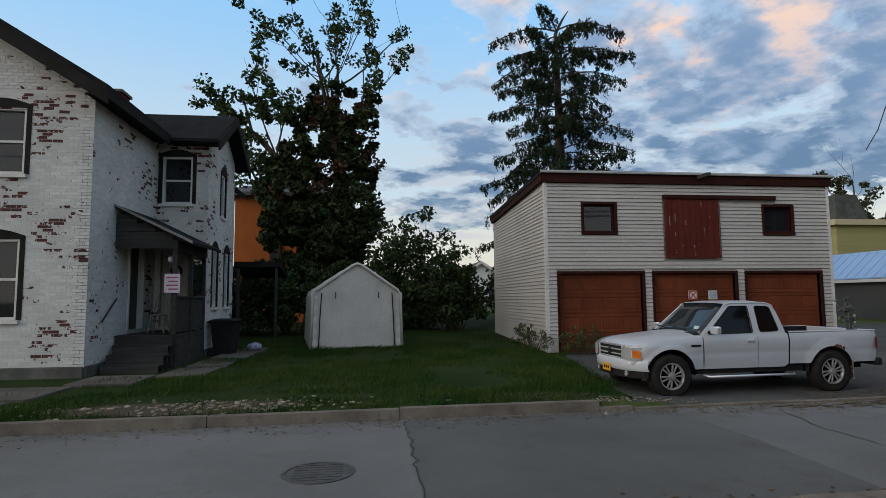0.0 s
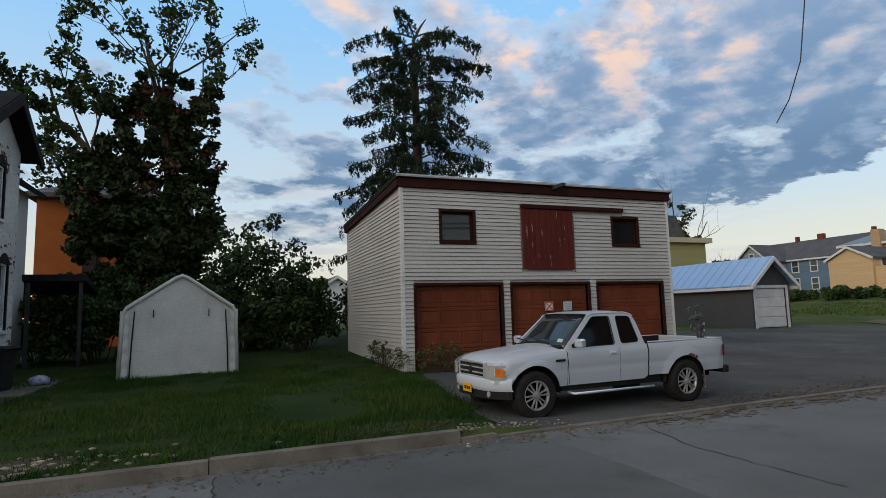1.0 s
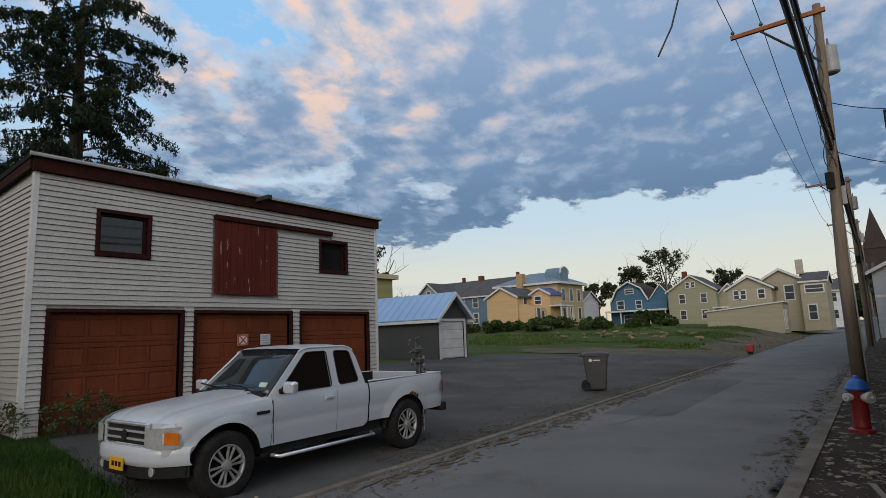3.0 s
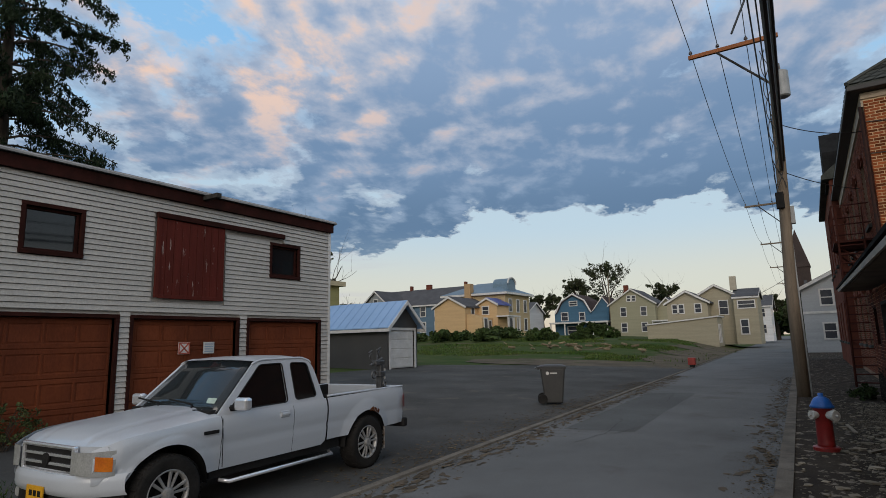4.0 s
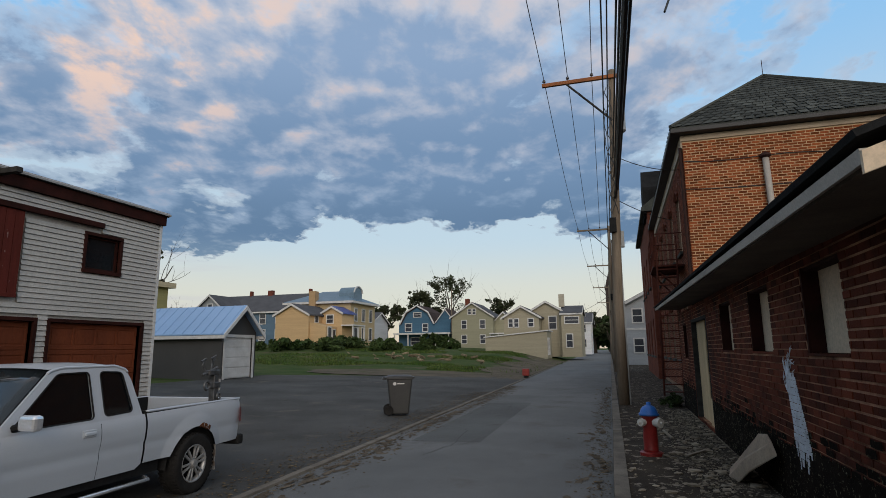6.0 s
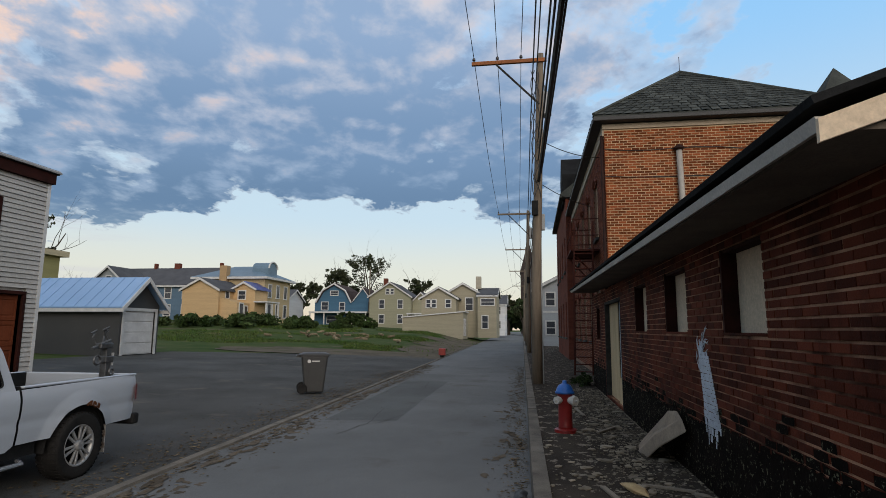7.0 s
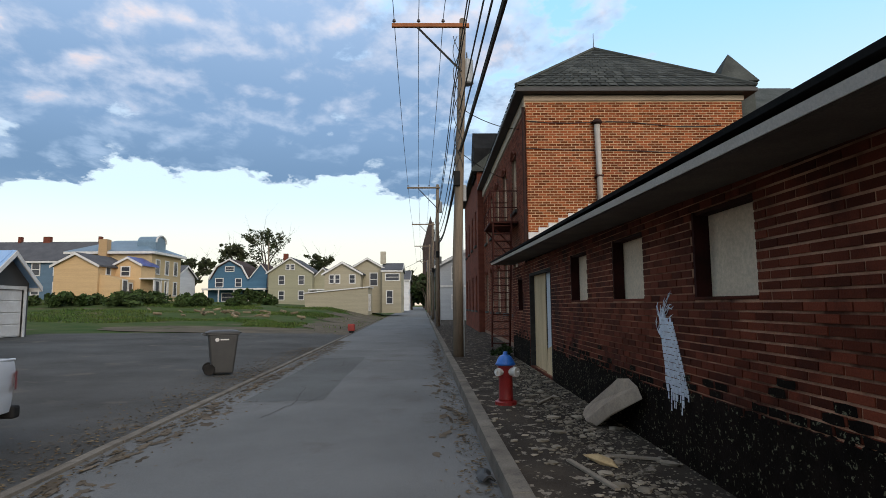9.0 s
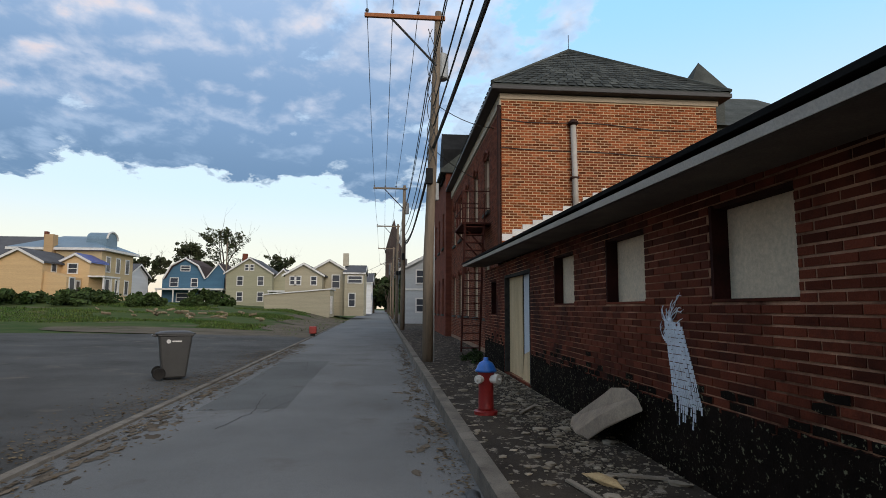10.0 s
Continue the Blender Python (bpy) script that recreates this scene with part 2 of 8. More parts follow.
IRON = mat("dark_rusted_iron", (0.06, 0.03, 0.024), (0.035, 0.022, 0.02), 5.0, 0.75, 0.4, 60, metal=0.3)
# near-black colour that stands in for the shade of unlit interiors
SHADE_BLACK = mat("dark_room", (0.012, 0.011, 0.010), (0.02, 0.018, 0.016), 1.0, 0.9, 0)


def glass(name, tint=(0.03, 0.035, 0.04), rough=0.04, through_light=0.6):
    m = bpy.data.materials.new(name)
    m.use_nodes = True
    p = m.node_tree.nodes["Principled BSDF"]
    p.inputs["Base Color"].default_value = (*tint, 1)
    p.inputs["Roughness"].default_value = rough
    p.inputs["IOR"].default_value = 1.5
    p.inputs["Transmission Weight"].default_value = through_light
    return m


GLASS = glass("window_glass")

# ---- mesh helpers ----


class Geo:
    """Collects vertices and faces of one mesh."""

    def __init__(self):
        self.v, self.f = [], []

    def add(self, verts, faces):
        n = len(self.v)
        self.v += [tuple(p) for p in verts]
        self.f += [tuple(i + n for i in q) for q in faces]
        return self

    def box(self, x0, y0, z0, x1, y1, z1):
        return self.add([(x0, y0, z0), (x1, y0, z0), (x1, y1, z0), (x0, y1, z0), (x0, y0, z1), (x1, y0, z1), (x1, y1, z1), (x0, y1, z1)],
                        [(0, 3, 2, 1), (4, 5, 6, 7), (0, 1, 5, 4), (1, 2, 6, 5), (2, 3, 7, 6), (3, 0, 4, 7)])

    def prism(self, poly, axis, a, b):
        """A polygon, given in the other two axes, drawn out along axis from a to b."""
        n = len(poly)
        put = {"x": lambda p, w: (w, p[0], p[1]), "y": lambda p, w: (p[0], w, p[1]), "z": lambda p, w: (p[0], p[1], w)}[axis]
        vs = [put(p, a) for p in poly] + [put(p, b) for p in poly]
        return self.add(vs, [tuple(range(n - 1, -1, -1)), tuple(range(n, 2 * n))] + [(i, (i + 1) % n, n + (i + 1) % n, n + i) for i in range(n)])

    def tube(self, pts, radii, n=8, caps=True):
        pts = [Vector(p) for p in pts]
        if isinstance(radii, (int, float)):
            radii = [radii] * len(pts)
        vs, fs = [], []
        side = None
        for i, p in enumerate(pts):
            d = (pts[min(i + 1, len(pts) - 1)] - pts[max(i - 1, 0)]).normalized()
            if side is None:
                side = d.orthogonal().normalized()
            side = (side - d * side.dot(d)).normalized()
            other = d.cross(side)
            for k in range(n):
                a = 2 * math.pi * k / n
                vs.append(p + radii[i] * (math.cos(a) * side + math.sin(a) * other))
        for i in range(len(pts) - 1):
            for k in range(n):
                fs.append((i * n + k, i * n + (k + 1) % n, (i + 1) * n + (k + 1) % n, (i + 1) * n + k))
        if caps:
            fs.append(tuple(range(n - 1, -1, -1)))
            fs.append(tuple(range((len(pts) - 1) * n, len(pts) * n)))
        return self.add(vs, fs)

    def lathe(self, profile, n=16, at=(0, 0, 0), axis="z", caps=True):
        vs, fs = [], []
        for r, h in profile:
            for k in range(n):
                a = 2 * math.pi * k / n
                c, s = r * math.cos(a), r * math.sin(a)
                p = {"z": (c, s, h), "y": (s, h, c), "x": (h, c, s)}[axis]
                vs.append((at[0] + p[0], at[1] + p[1], at[2] + p[2]))
        for i in range(len(profile) - 1):
            for k in range(n):
                fs.append((i * n + k, i * n + (k + 1) % n, (i + 1) * n + (k + 1) % n, (i + 1) * n + k))
        if caps:
            fs.append(tuple(range(n - 1, -1, -1)))
            fs.append(tuple(range((len(profile) - 1) * n, len(profile) * n)))
        return self.add(vs, fs)

    def grid(self, fn, nu, nv):
        vs = [fn(i / nu, j / nv) for i in range(nu + 1) for j in range(nv + 1)]
        fs = [(i * (nv + 1) + j, (i + 1) * (nv + 1) + j, (i + 1) * (nv + 1) + j + 1, i * (nv + 1) + j + 1) for i in range(nu) for j in range(nv)]
        return self.add(vs, fs)

    def mesh(self, name, material, smooth=False):
        me = bpy.data.meshes.new(name)
        me.from_pydata(self.v, [], self.f)
        me.materials.append(material)
        if smooth:
            me.shade_smooth()
        return me


def part(name, geo, material, parent=None, label="", bevel=0.0, smooth=False, solid=0.0):
    me = geo if isinstance(geo, bpy.types.Mesh) else geo.mesh(name, material, smooth)
    ob = new(name, me)
    ob.parent = parent
    if bevel:
        bv = ob.modifiers.new("edge", "BEVEL")
        bv.width, bv.segments, bv.limit_method, bv.angle_limit = bevel, 2, "ANGLE", radians(40)
    if solid:
        so = ob.modifiers.new("thick", "SOLIDIFY")
        so.thickness, so.offset = solid, -1
    if label:
        tagged(ob, label)
    return ob


def thing(name, label, category, at=(0, 0, 0), turn=0.0, group="", kind=""):
    ob = new(name)
    ob.matrix_basis = pose(*at, 0, 0, turn)
    return tagged(ob, label, category, group, kind)


def box_geo(*b):
    return Geo().box(*b)


RNG = random.Random(7)


def smooth01(a, b, x):
    t = min(1.0, max(0.0, (x - a) / (b - a)))
    return t * t * (3 - 2 * t)


# ---- ground ----


def kerb_l(x):
    return 8.36 + 0.035 * x


def kerb_r(x):
    return 4.25 + 0.017 * x


def ground_z(x, y):
    """Height of the bare ground."""
    n = y - kerb_l(x)
    if n > 0.1:
        lawn = 0.13 + 0.013 * min(n, 30)
        lot = 0.02 + 0.028 * min(max(n - 1, 0), 25)
        w = smooth01(4.3, 6.5, x)
        z = lawn * (1 - w) + lot * w
        return z + smooth01(36, 78, x) * smooth01(0, 7, n) * (1.0 + 0.024 * min(n, 60))
    if y < kerb_r(x) - 0.1:
        return 0.12
    return 0.0


def sheet(geo, xs, ys_of, lift=0.0, down=None):
    """A strip over the ground: for every x the list of y."""
    rows = [[(x, y, ground_z(x, y) + lift) for y in ys_of(x)] for x in xs]
    n = len(rows[0])
    vs = [p for r in rows for p in r]
    fs = [(i * n + j, (i + 1) * n + j, (i + 1) * n + j + 1, i * n + j + 1) for i in range(len(rows) - 1) for j in range(n - 1)]
    return geo.add(vs, fs)


def span(a, b, step):
    n = max(1, int(round((b - a) / step)))
    return [a + (b - a) * i / n for i in range(n + 1)]


def ground_rows(x):
    l, r = kerb_l(x), kerb_r(x)
    return [-1500, -300, -60, -15, -6, r - 0.2, r - 0.13, r - 0.06, (l + r) / 2, l + 0.06, l + 0.13, l + 0.5, l + 1, l + 2, l + 3.5, l + 5, l + 7, l + 10, l + 14, l + 19, l + 26, l + 36, l + 50, l + 62, l + 120, l + 400, 1500]


g = Geo()
sheet(g, [-1500, -300, -80, -30, -15] + span(-12, 40, 1.0) + span(42, 84, 3.0) + [90, 110, 150, 250, 500, 1500], ground_rows, -0.035)
tagged(part("ground", g, FAR_TURF), "rough grassy ground with bare soil patches", "ground", kind="structure")
g = Geo()
sheet(g, span(-60, 40, 1.0) + [60, 100, 160, 260, 420], lambda x: [kerb_r(x) - 0.12 + (kerb_l(x) - kerb_r(x) + 0.24) * k / 6 for k in range(7)], 0.0)
for i, v in enumerate(g.v):
    k = i % 7
    g.v[i] = (v[0], v[1], (0.0, 0.02, 0.035, 0.04, 0.035, 0.02, 0.0)[k])
tagged(part("road", g, ASPHALT), "grey worn asphalt of a narrow side street", "road", kind="structure")
g = Geo()


def lot_edge(y):
    return 4.9 + 0.17 * (y - 9) + 0.15 * noise.noise((y * 1.3, 0, 0))


def lot_point(u, v):
    y = 8.4 + 15.6 * v
    x = lot_edge(y) + (37.5 - 0.5 * max(0, y - 13) - lot_edge(y)) * u
    y = max(y, kerb_l(x) + 0.12)
    z = ground_z(x, y) + 0.004
    return (x, y, min(z, 0.025) if y < kerb_l(x) + 0.13 else z)


g.grid(lot_point, 50, 26)
tagged(part("parking_lot", g, LOT), "dark patched asphalt parking lot", "parking lot", kind="structure")
g = Geo()
sheet(g, span(5.1, 150, 1.4), lambda x: [2.0, 2.6, 3.2, 3.8, kerb_r(x) - 0.15], 0.025)
tagged(part("pavement", g, PAVE), "cracked dark pavement littered with rubble", "pavement", kind="structure")
g = Geo()
sheet(g, span(-40, 5.1, 1.4), lambda x: [-25, -15, -8, -4, -1, 1, 2.6, kerb_r(x) - 0.15], 0.02)
tagged(part("forecourt", g, LOT), "worn asphalt beside the brick building", "forecourt", kind="structure")
g = Geo()


def lawn_point(u, v):
    y = 8.0 + 32 * v
    x = -40 + (lot_edge(y) + 0.03 + 40) * (1 - (1 - u) ** 2.5)
    y = max(y, kerb_l(x) + 0.12)
    return (x, y, ground_z(x, y) + 0.002 - 0.115 * smooth01(3.8, 4.3, x) * (y < kerb_l(x) + 0.13))


g.grid(lawn_point, 70, 50)
tagged(part("lawn", g, TURF), "dark green lawn with thin worn patches", "lawn", kind="structure")

g = Geo()
sheet(g, span(35.5, 42.0, 0.5), lambda x: [kerb_l(x) + 0.25 + k * (15.5 - 0.9 * abs(x - 38.5) + 0.5 * math.sin(x * 2.1)) / 16 for k in range(17)], 0.004)
tagged(part("dirt_strip", g, mat("dusty_soil", (0.135, 0.108, 0.076), (0.085, 0.07, 0.05), 0.5, 0.95, 0.8, 12, stain=(0.6, 0.56, 0.68, (0.05, 0.065, 0.022)))), "bare dusty strip between lot and meadow", "soil", kind="structure")

g = Geo()
sheet(g, span(42.0, 82, 1.0), lambda x: [kerb_l(x) + 0.25 + k * (4.2 + 1.1 * math.sin(x * 0.7) + 0.5 * math.sin(x * 1.9)) / 6 for k in range(7)], 0.006)
tagged(part("dirt_verge", g, bpy.data.materials["dusty_soil"]), "bare brown verge along the road", "soil", kind="structure")

# ---- garage ----
GX0, GX1, GY0, GY1, GZ = 5.6, 14.5, 15.6, 22.5, 0.16
garage = thing("garage", "two-storey cream sided garage with three red doors", "garage", (GX0, GY0, GZ))
GW, GD, GH = GX1 - GX0, GY1 - GY0, 5.0
OPEN = [(0.38, 2.86, 0.0, 2.25), (3.22, 5.74, 0.0, 2.25), (6.10, 8.48, 0.0, 2.25), (1.14, 2.08, 3.45, 4.26), (6.76, 7.66, 3.46, 4.24), (3.62, 5.28, 2.74, 4.5)]
# walls with real openings: cut into columns and rows round the holes


def wall_with_holes(length, height, holes, thick, put):
    """Boxes of a wall in (s, z); put(s, depth, z) gives the place."""
    xs = sorted({0, length, *[v for h in holes for v in h[:2]]})
    zs = sorted({0, height, *[v for h in holes for v in h[2:4]]})
    seen, faces = {}, {}
    for a, b in zip(xs, xs[1:]):
        for c, d in zip(zs, zs[1:]):
            mx, mz = (a + b) / 2, (c + d) / 2
            if any(h[0] < mx < h[1] and h[2] < mz < h[3] for h in holes):
                continue
            q = Geo().box(a, 0, c, b, thick, d)
            ids = [seen.setdefault(p, len(seen)) for p in q.v]
            for f in q.f:
                f = tuple(ids[k] for k in f)
                key = tuple(sorted(f))
                if key in faces:
                    del faces[key]
                else:
                    faces[key] = f
    return Geo().add([put(*p) for p in seen], faces.values())


part("wall", wall_with_holes(GW, GH, OPEN[:5], 0.15, lambda s, d, z: (s, d + 0.03, z)), SIDING, garage)
part("wall", box_geo(0.03, 0.18, 0, 0.15, GD, 4.55), SIDING, garage)
part("wall", box_geo(GW - 0.15, 0.18, 0, GW - 0.03, GD, 4.55), SIDING, garage)
part("wall", box_geo(0, GD, 0, GW, GD + 0.12, 4.7), SIDING, garage)
for x in (0.02, GW - 0.14):
    part("wall", Geo().prism([(0.18, 4.55), (GD, 4.55), (GD, 4.72), (0.18, 5.0)], "x", x, x + 0.12), SIDING, garage)
part("floor_slab", box_geo(0.1, 0.1, -0.2, GW - 0.1, GD, -0.02), CONCRETE, garage)
part("roof", Geo().prism([(-0.12, 5.12), (-0.12, 5.22), (GD + 0.2, 4.93), (GD + 0.2, 4.78)], "x", -0.12, GW + 0.12), ROOF_DARK, garage)
part("fascia", box_geo(-0.06, -0.10, 4.88, GW + 0.06, 0.0, 5.115), TRIM_RED, garage, "dark red fascia board")
part("roof_edge", Geo().prism([(-0.17, 5.14), (-0.17, 5.18), (-0.10, 5.23), (-0.10, 5.14)], "x", -0.14, GW + 0.14), mat("grey_drip_edge", (0.30, 0.29, 0.28), (0.22, 0.21, 0.2), 1.5, 0.5), garage, "grey metal drip edge")
part("fascia", Geo().prism([(-0.02, 4.92), (-0.02, 5.115), (GD + 0.15, 4.80), (GD + 0.15, 4.62)], "x", -0.10, -0.03), TRIM_RED, garage)
for x in (-0.02, GW - 0.07):
    part("corner_post", box_geo(x, -0.025, 0, x + 0.09, 0.10, 4.88), WHITE_TRIM, garage)
part("hoist_beam", box_geo(4.62, -0.62, 5.02, 4.74, 0.3, 5.12), GREYWOOD, garage, "weathered hoist beam end over the loft door")


# clapboards: one shared board of unit length, lapped
def clapboard_mesh():
    h = 0.108
    return Geo().prism([(-0.028, 0.0), (-0.006, h - 0.012), (0.02, h - 0.012), (0.02, 0.0)], "x", 0.0, 1.0).mesh("clapboard", SIDING)


CLAP = clapboard_mesh()


def lay_clapboards(parent, length, z0, z1, holes, place):
    z = z0
    while z < z1 - 0.03:
        cuts = sorted([(h[0], h[1]) for h in holes if h[2] - 0.02 < z + 0.05 < h[3] + 0.02])
        s = 0.07
        for a, b in cuts + [(length - 0.07, None)]:
            if a - s > 0.04:
                ob = new("clapboard", CLAP)
                ob.parent = parent
                ob.matrix_basis = place(s, z) @ Matrix.Diagonal((a - s, 1, 1, 1))
            s = b
        z += 0.108


FRAMED = [(a - 0.07, b + 0.07, c - 0.07, d + 0.07) for a, b, c, d in OPEN] + [(5.2, 7.14, 4.36, 4.5)]
lay_clapboards(garage, GW, 0.02, 4.86, FRAMED, lambda s, z: pose(s, 0, z))
lay_clapboards(garage, GD, 0.02, 4.72, [], lambda s, z: pose(0.02, GD - s, z, 0, 0, -90))


def garage_door(parent, x0, x1, z0, z1):
    w = x1 - x0
    d = part("sectional_door", box_geo(x0 + 0.01, 0.10, z0 + 0.01, x1 - 0.01, 0.13, z1 - 0.005), DOOR_RED, parent)
    n = 4
    for r in range(4):
        zb = z0 + 0.02 + r * (z1 - z0 - 0.04) / 4
        zt = zb + (z1 - z0 - 0.04) / 4 - 0.012
        part("door_section", wall_with_holes(w - 0.04, zt - zb, [(0.09 + k * (w - 0.13) / n, 0.04 + (k + 1) * (w - 0.13) / n, 0.09, zt - zb - 0.09) for k in range(n)], 0.04,
                                             lambda s, dd, z, zb=zb: (x0 + 0.02 + s, 0.085 + dd * 0.5, zb + z)), DOOR_RED, d, bevel=0.008)
        for k in range(n):
            a = x0 + 0.02 + 0.09 + k * (w - 0.13) / n
            b = x0 + 0.02 + 0.04 + (k + 1) * (w - 0.13) / n
            part("door_panel", box_geo(a + 0.03, 0.090, zb + 0.12, b - 0.03, 0.102, zt - 0.12), DOOR_RED, d, bevel=0.006)
    return d


def casing(parent, x0, x1, z0, z1, w, material, sill=True, y0=-0.035, y1=0.12, name="casing"):
    g = Geo().box(x0 - w, y0, z0, x0, y1, z1).box(x1, y0, z0, x1 + w, y1, z1).box(x0 - w, y0, z1, x1 + w, y1, z1 + w)
    if sill:
        g.box(x0 - w, y0 - 0.02, z0 - w, x1 + w, y1, z0)
    return part(name, g, material, parent, bevel=0.006)


for a, b, c, d in OPEN[:3]:
    garage_door(garage, a, b, c, d)
    casing(garage, a, b, c, d, 0.075, TRIM_RED, False, name="door_frame")
for a, b, c, d in OPEN[3:5]:
    w = part("window", Geo().box(a, 0.10, c, b, 0.11, d), GLASS, garage, "small dusty window")
    casing(w, a, b, c, d, 0.075, TRIM_RED, name="window_frame")
    part("sash", Geo().box(a, 0.06, c, a + 0.05, 0.1, d).box(b - 0.05, 0.06, c, b, 0.1, d).box(a + 0.05, 0.06, c, b - 0.05, 0.1, c + 0.05).box(a + 0.05, 0.06, d - 0.05, b - 0.05, 0.1, d), TRIM_RED, w)
    # flat near-black sheet behind the pane paints the unlit inside
    part("dark_room", box_geo(a - 0.2, 0.6, c - 0.2, b + 0.2, 0.62, d + 0.2), SHADE_BLACK, w)
# sliding loft door, built of upright boards, with its rail
a, b, c, d = OPEN[5]
loft = part("loft_door", box_geo(a, -0.05, c, b, -0.02, d - 0.06), LOFT_RED, garage, "peeling maroon sliding loft door")
n = 9
for k in range(n):
    part("board", box_geo(a + k * (b - a) / n + 0.004, -0.068, c + 0.01, a + (k + 1) * (b - a) / n - 0.004, -0.05, d - 0.08), LOFT_RED, loft)
part("edge_batten", Geo().box(a - 0.03, -0.085, c - 0.04, a + 0.06, -0.03, d).box(a + 0.06, -0.085, c - 0.05, b, -0.03, c + 0.03), LOFT_RED, loft, bevel=0.005)
part("sliding_rail", box_geo(a - 0.05, -0.11, d - 0.06, 7.12, -0.02, d + 0.06), TRIM_RED, garage, "dark red sliding door rail", bevel=0.01)

# ---- walls of brick ----


def brick_face(parent, F, length, z0, z1, holes, material, near=None, near_material=None, bl=0.203, bh=0.062, joint=0.011, proud=0.008, wobble=0.003, name="brickwork", seed=1):
    """Running-bond bricks on a wall plane: s along it, depth inwards. near(s, z) picks those that are parts of their own."""
    rng = random.Random(seed)
    g, shared, z, row = Geo(), {}, z0, 0
    while z + bh < z1 + 0.001:
        s = -(bl + joint) / 2 if row % 2 else 0.0
        cuts = sorted((h[0], h[1]) for h in holes if h[2] < z + bh / 2 < h[3])
        while s < length:
            a, b = max(s, 0.0), min(s + bl, length)
            for h0, h1 in cuts:
                if a < h0 < b:
                    b = h0
                elif a < h1 < b:
                    a = h1
                elif h0 <= a and b <= h1:
                    b = a
            if b - a > 0.03:
                d = proud + rng.uniform(-wobble, wobble)
                if near and near(a, z):
                    key = round(b - a, 2)
                    if key not in shared:
                        q = Geo().box(0, -proud, 0, key, 0.02, bh)
                        c = 0.004
                        q.v = [(x + (c if x < key / 2 else -c) * (y < 0), y, w + (c if w < bh / 2 else -c) * (y < 0)) for x, y, w in q.v]
                        shared[key] = q.mesh("brick", near_material)
                    ob = new("brick", shared[key])
                    ob.parent = parent
                    ob.matrix_basis = F @ pose(a, rng.uniform(-wobble, wobble), z)
                else:
                    g.add([(a, -d, z), (b, -d, z), (b, -d, z + bh), (a, -d, z + bh), (a, 0.02, z), (b, 0.02, z), (b, 0.02, z + bh), (a, 0.02, z + bh)],
                          [(0, 1, 2, 3), (3, 2, 6, 7), (1, 0, 4, 5), (0, 3, 7, 4), (2, 1, 5, 6)])
            s += bl + joint
        z += bh + joint
        row += 1
    ob = part(name, g, material, parent)
    ob.matrix_basis = F
    return tagged(ob, kind="stuff")


def placed(ob, F):
    ob.matrix_basis = F
    return ob


def face_wall(parent, F, length, height, holes, material, thick=0.22, z0=0.0):
    return placed(part("wall", wall_with_holes(length, height, holes, thick, lambda s, d, z: (s, d, z + z0)), material, parent), F)


# ---- low brick building ----
BX0, BX1, BY, BZ = 5.6, 20.2, 2.62, 0.13
low = thing("brick_workshop", "long low dark brick building with boarded windows", "building", (BX0, BY, BZ))
BL, BH = BX1 - BX0, 2.55
LF = pose(BL, 0, 0, 0, 0, 180)
LOWHOLES = [(BL - b, BL - a, c, d) for a, b, c, d in [(2.04, 3.05, 1.57, 2.33), (4.26, 5.36, 1.57, 2.33), (6.58, 7.62, 1.57, 2.33), (9.23, 11.72, 0.06, 2.25), (12.8, 13.6, 1.35, 2.2)]]
face_wall(low, LF, BL, BH, LOWHOLES, MORTAR_DK)
part("wall", box_geo(0, -9, 0, 0.22, -0.24, BH), BRICK_WALL, low)
part("wall", box_geo(0, -9.2, 0, BL, -9, BH), BRICK_WALL, low)
part("floor_slab", box_geo(0.2, -9, -0.2, BL, -0.3, -0.05), CONCRETE, low)
# hipped eave with white gutter board; it climbs a little along the street
EV = 0.54
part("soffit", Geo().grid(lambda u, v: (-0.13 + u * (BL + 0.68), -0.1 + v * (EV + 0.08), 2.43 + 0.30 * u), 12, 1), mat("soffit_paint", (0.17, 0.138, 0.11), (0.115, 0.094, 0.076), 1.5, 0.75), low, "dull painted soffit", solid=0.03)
part("gutter_board", Geo().add([(-0.15, y, z) for y, z in ((EV - 0.02, 2.42), (EV + 0.03, 2.40), (EV + 0.05, 2.457), (EV - 0.02, 2.457))] + [(BL + 0.55, y, z + 0.30) for y, z in ((EV - 0.02, 2.42), (EV + 0.03, 2.40), (EV + 0.05, 2.457), (EV - 0.02, 2.457))],
                               [(3, 2, 1, 0), (4, 5, 6, 7), (0, 1, 5, 4), (1, 2, 6, 5), (2, 3, 7, 6), (3, 0, 4, 7)]), mat("grey_gutter_paint", (0.50, 0.45, 0.39), (0.38, 0.34, 0.29), 1.0, 0.7, 0.2), low, "pale grey gutter board")
part("roof", Geo().add([(-0.20, EV + 0.07, 2.495), (BL + 0.6, EV + 0.07, 2.765), (BL + 0.0, -4.6, 4.65), (-0.20, -4.6, 4.35), (-0.20, -9.8, 2.6), (BL, -9.8, 2.9)], [(0, 1, 2, 3), (3, 2, 5, 4)]), ROOF_DARK, low, "dark shingle roof", solid=0.035)
part("gable_wall", Geo().prism([(-9.2, BH), (-0.24, BH), (-4.6, 4.2)], "x", 0.02, 0.2), BRICK_WALL, low)
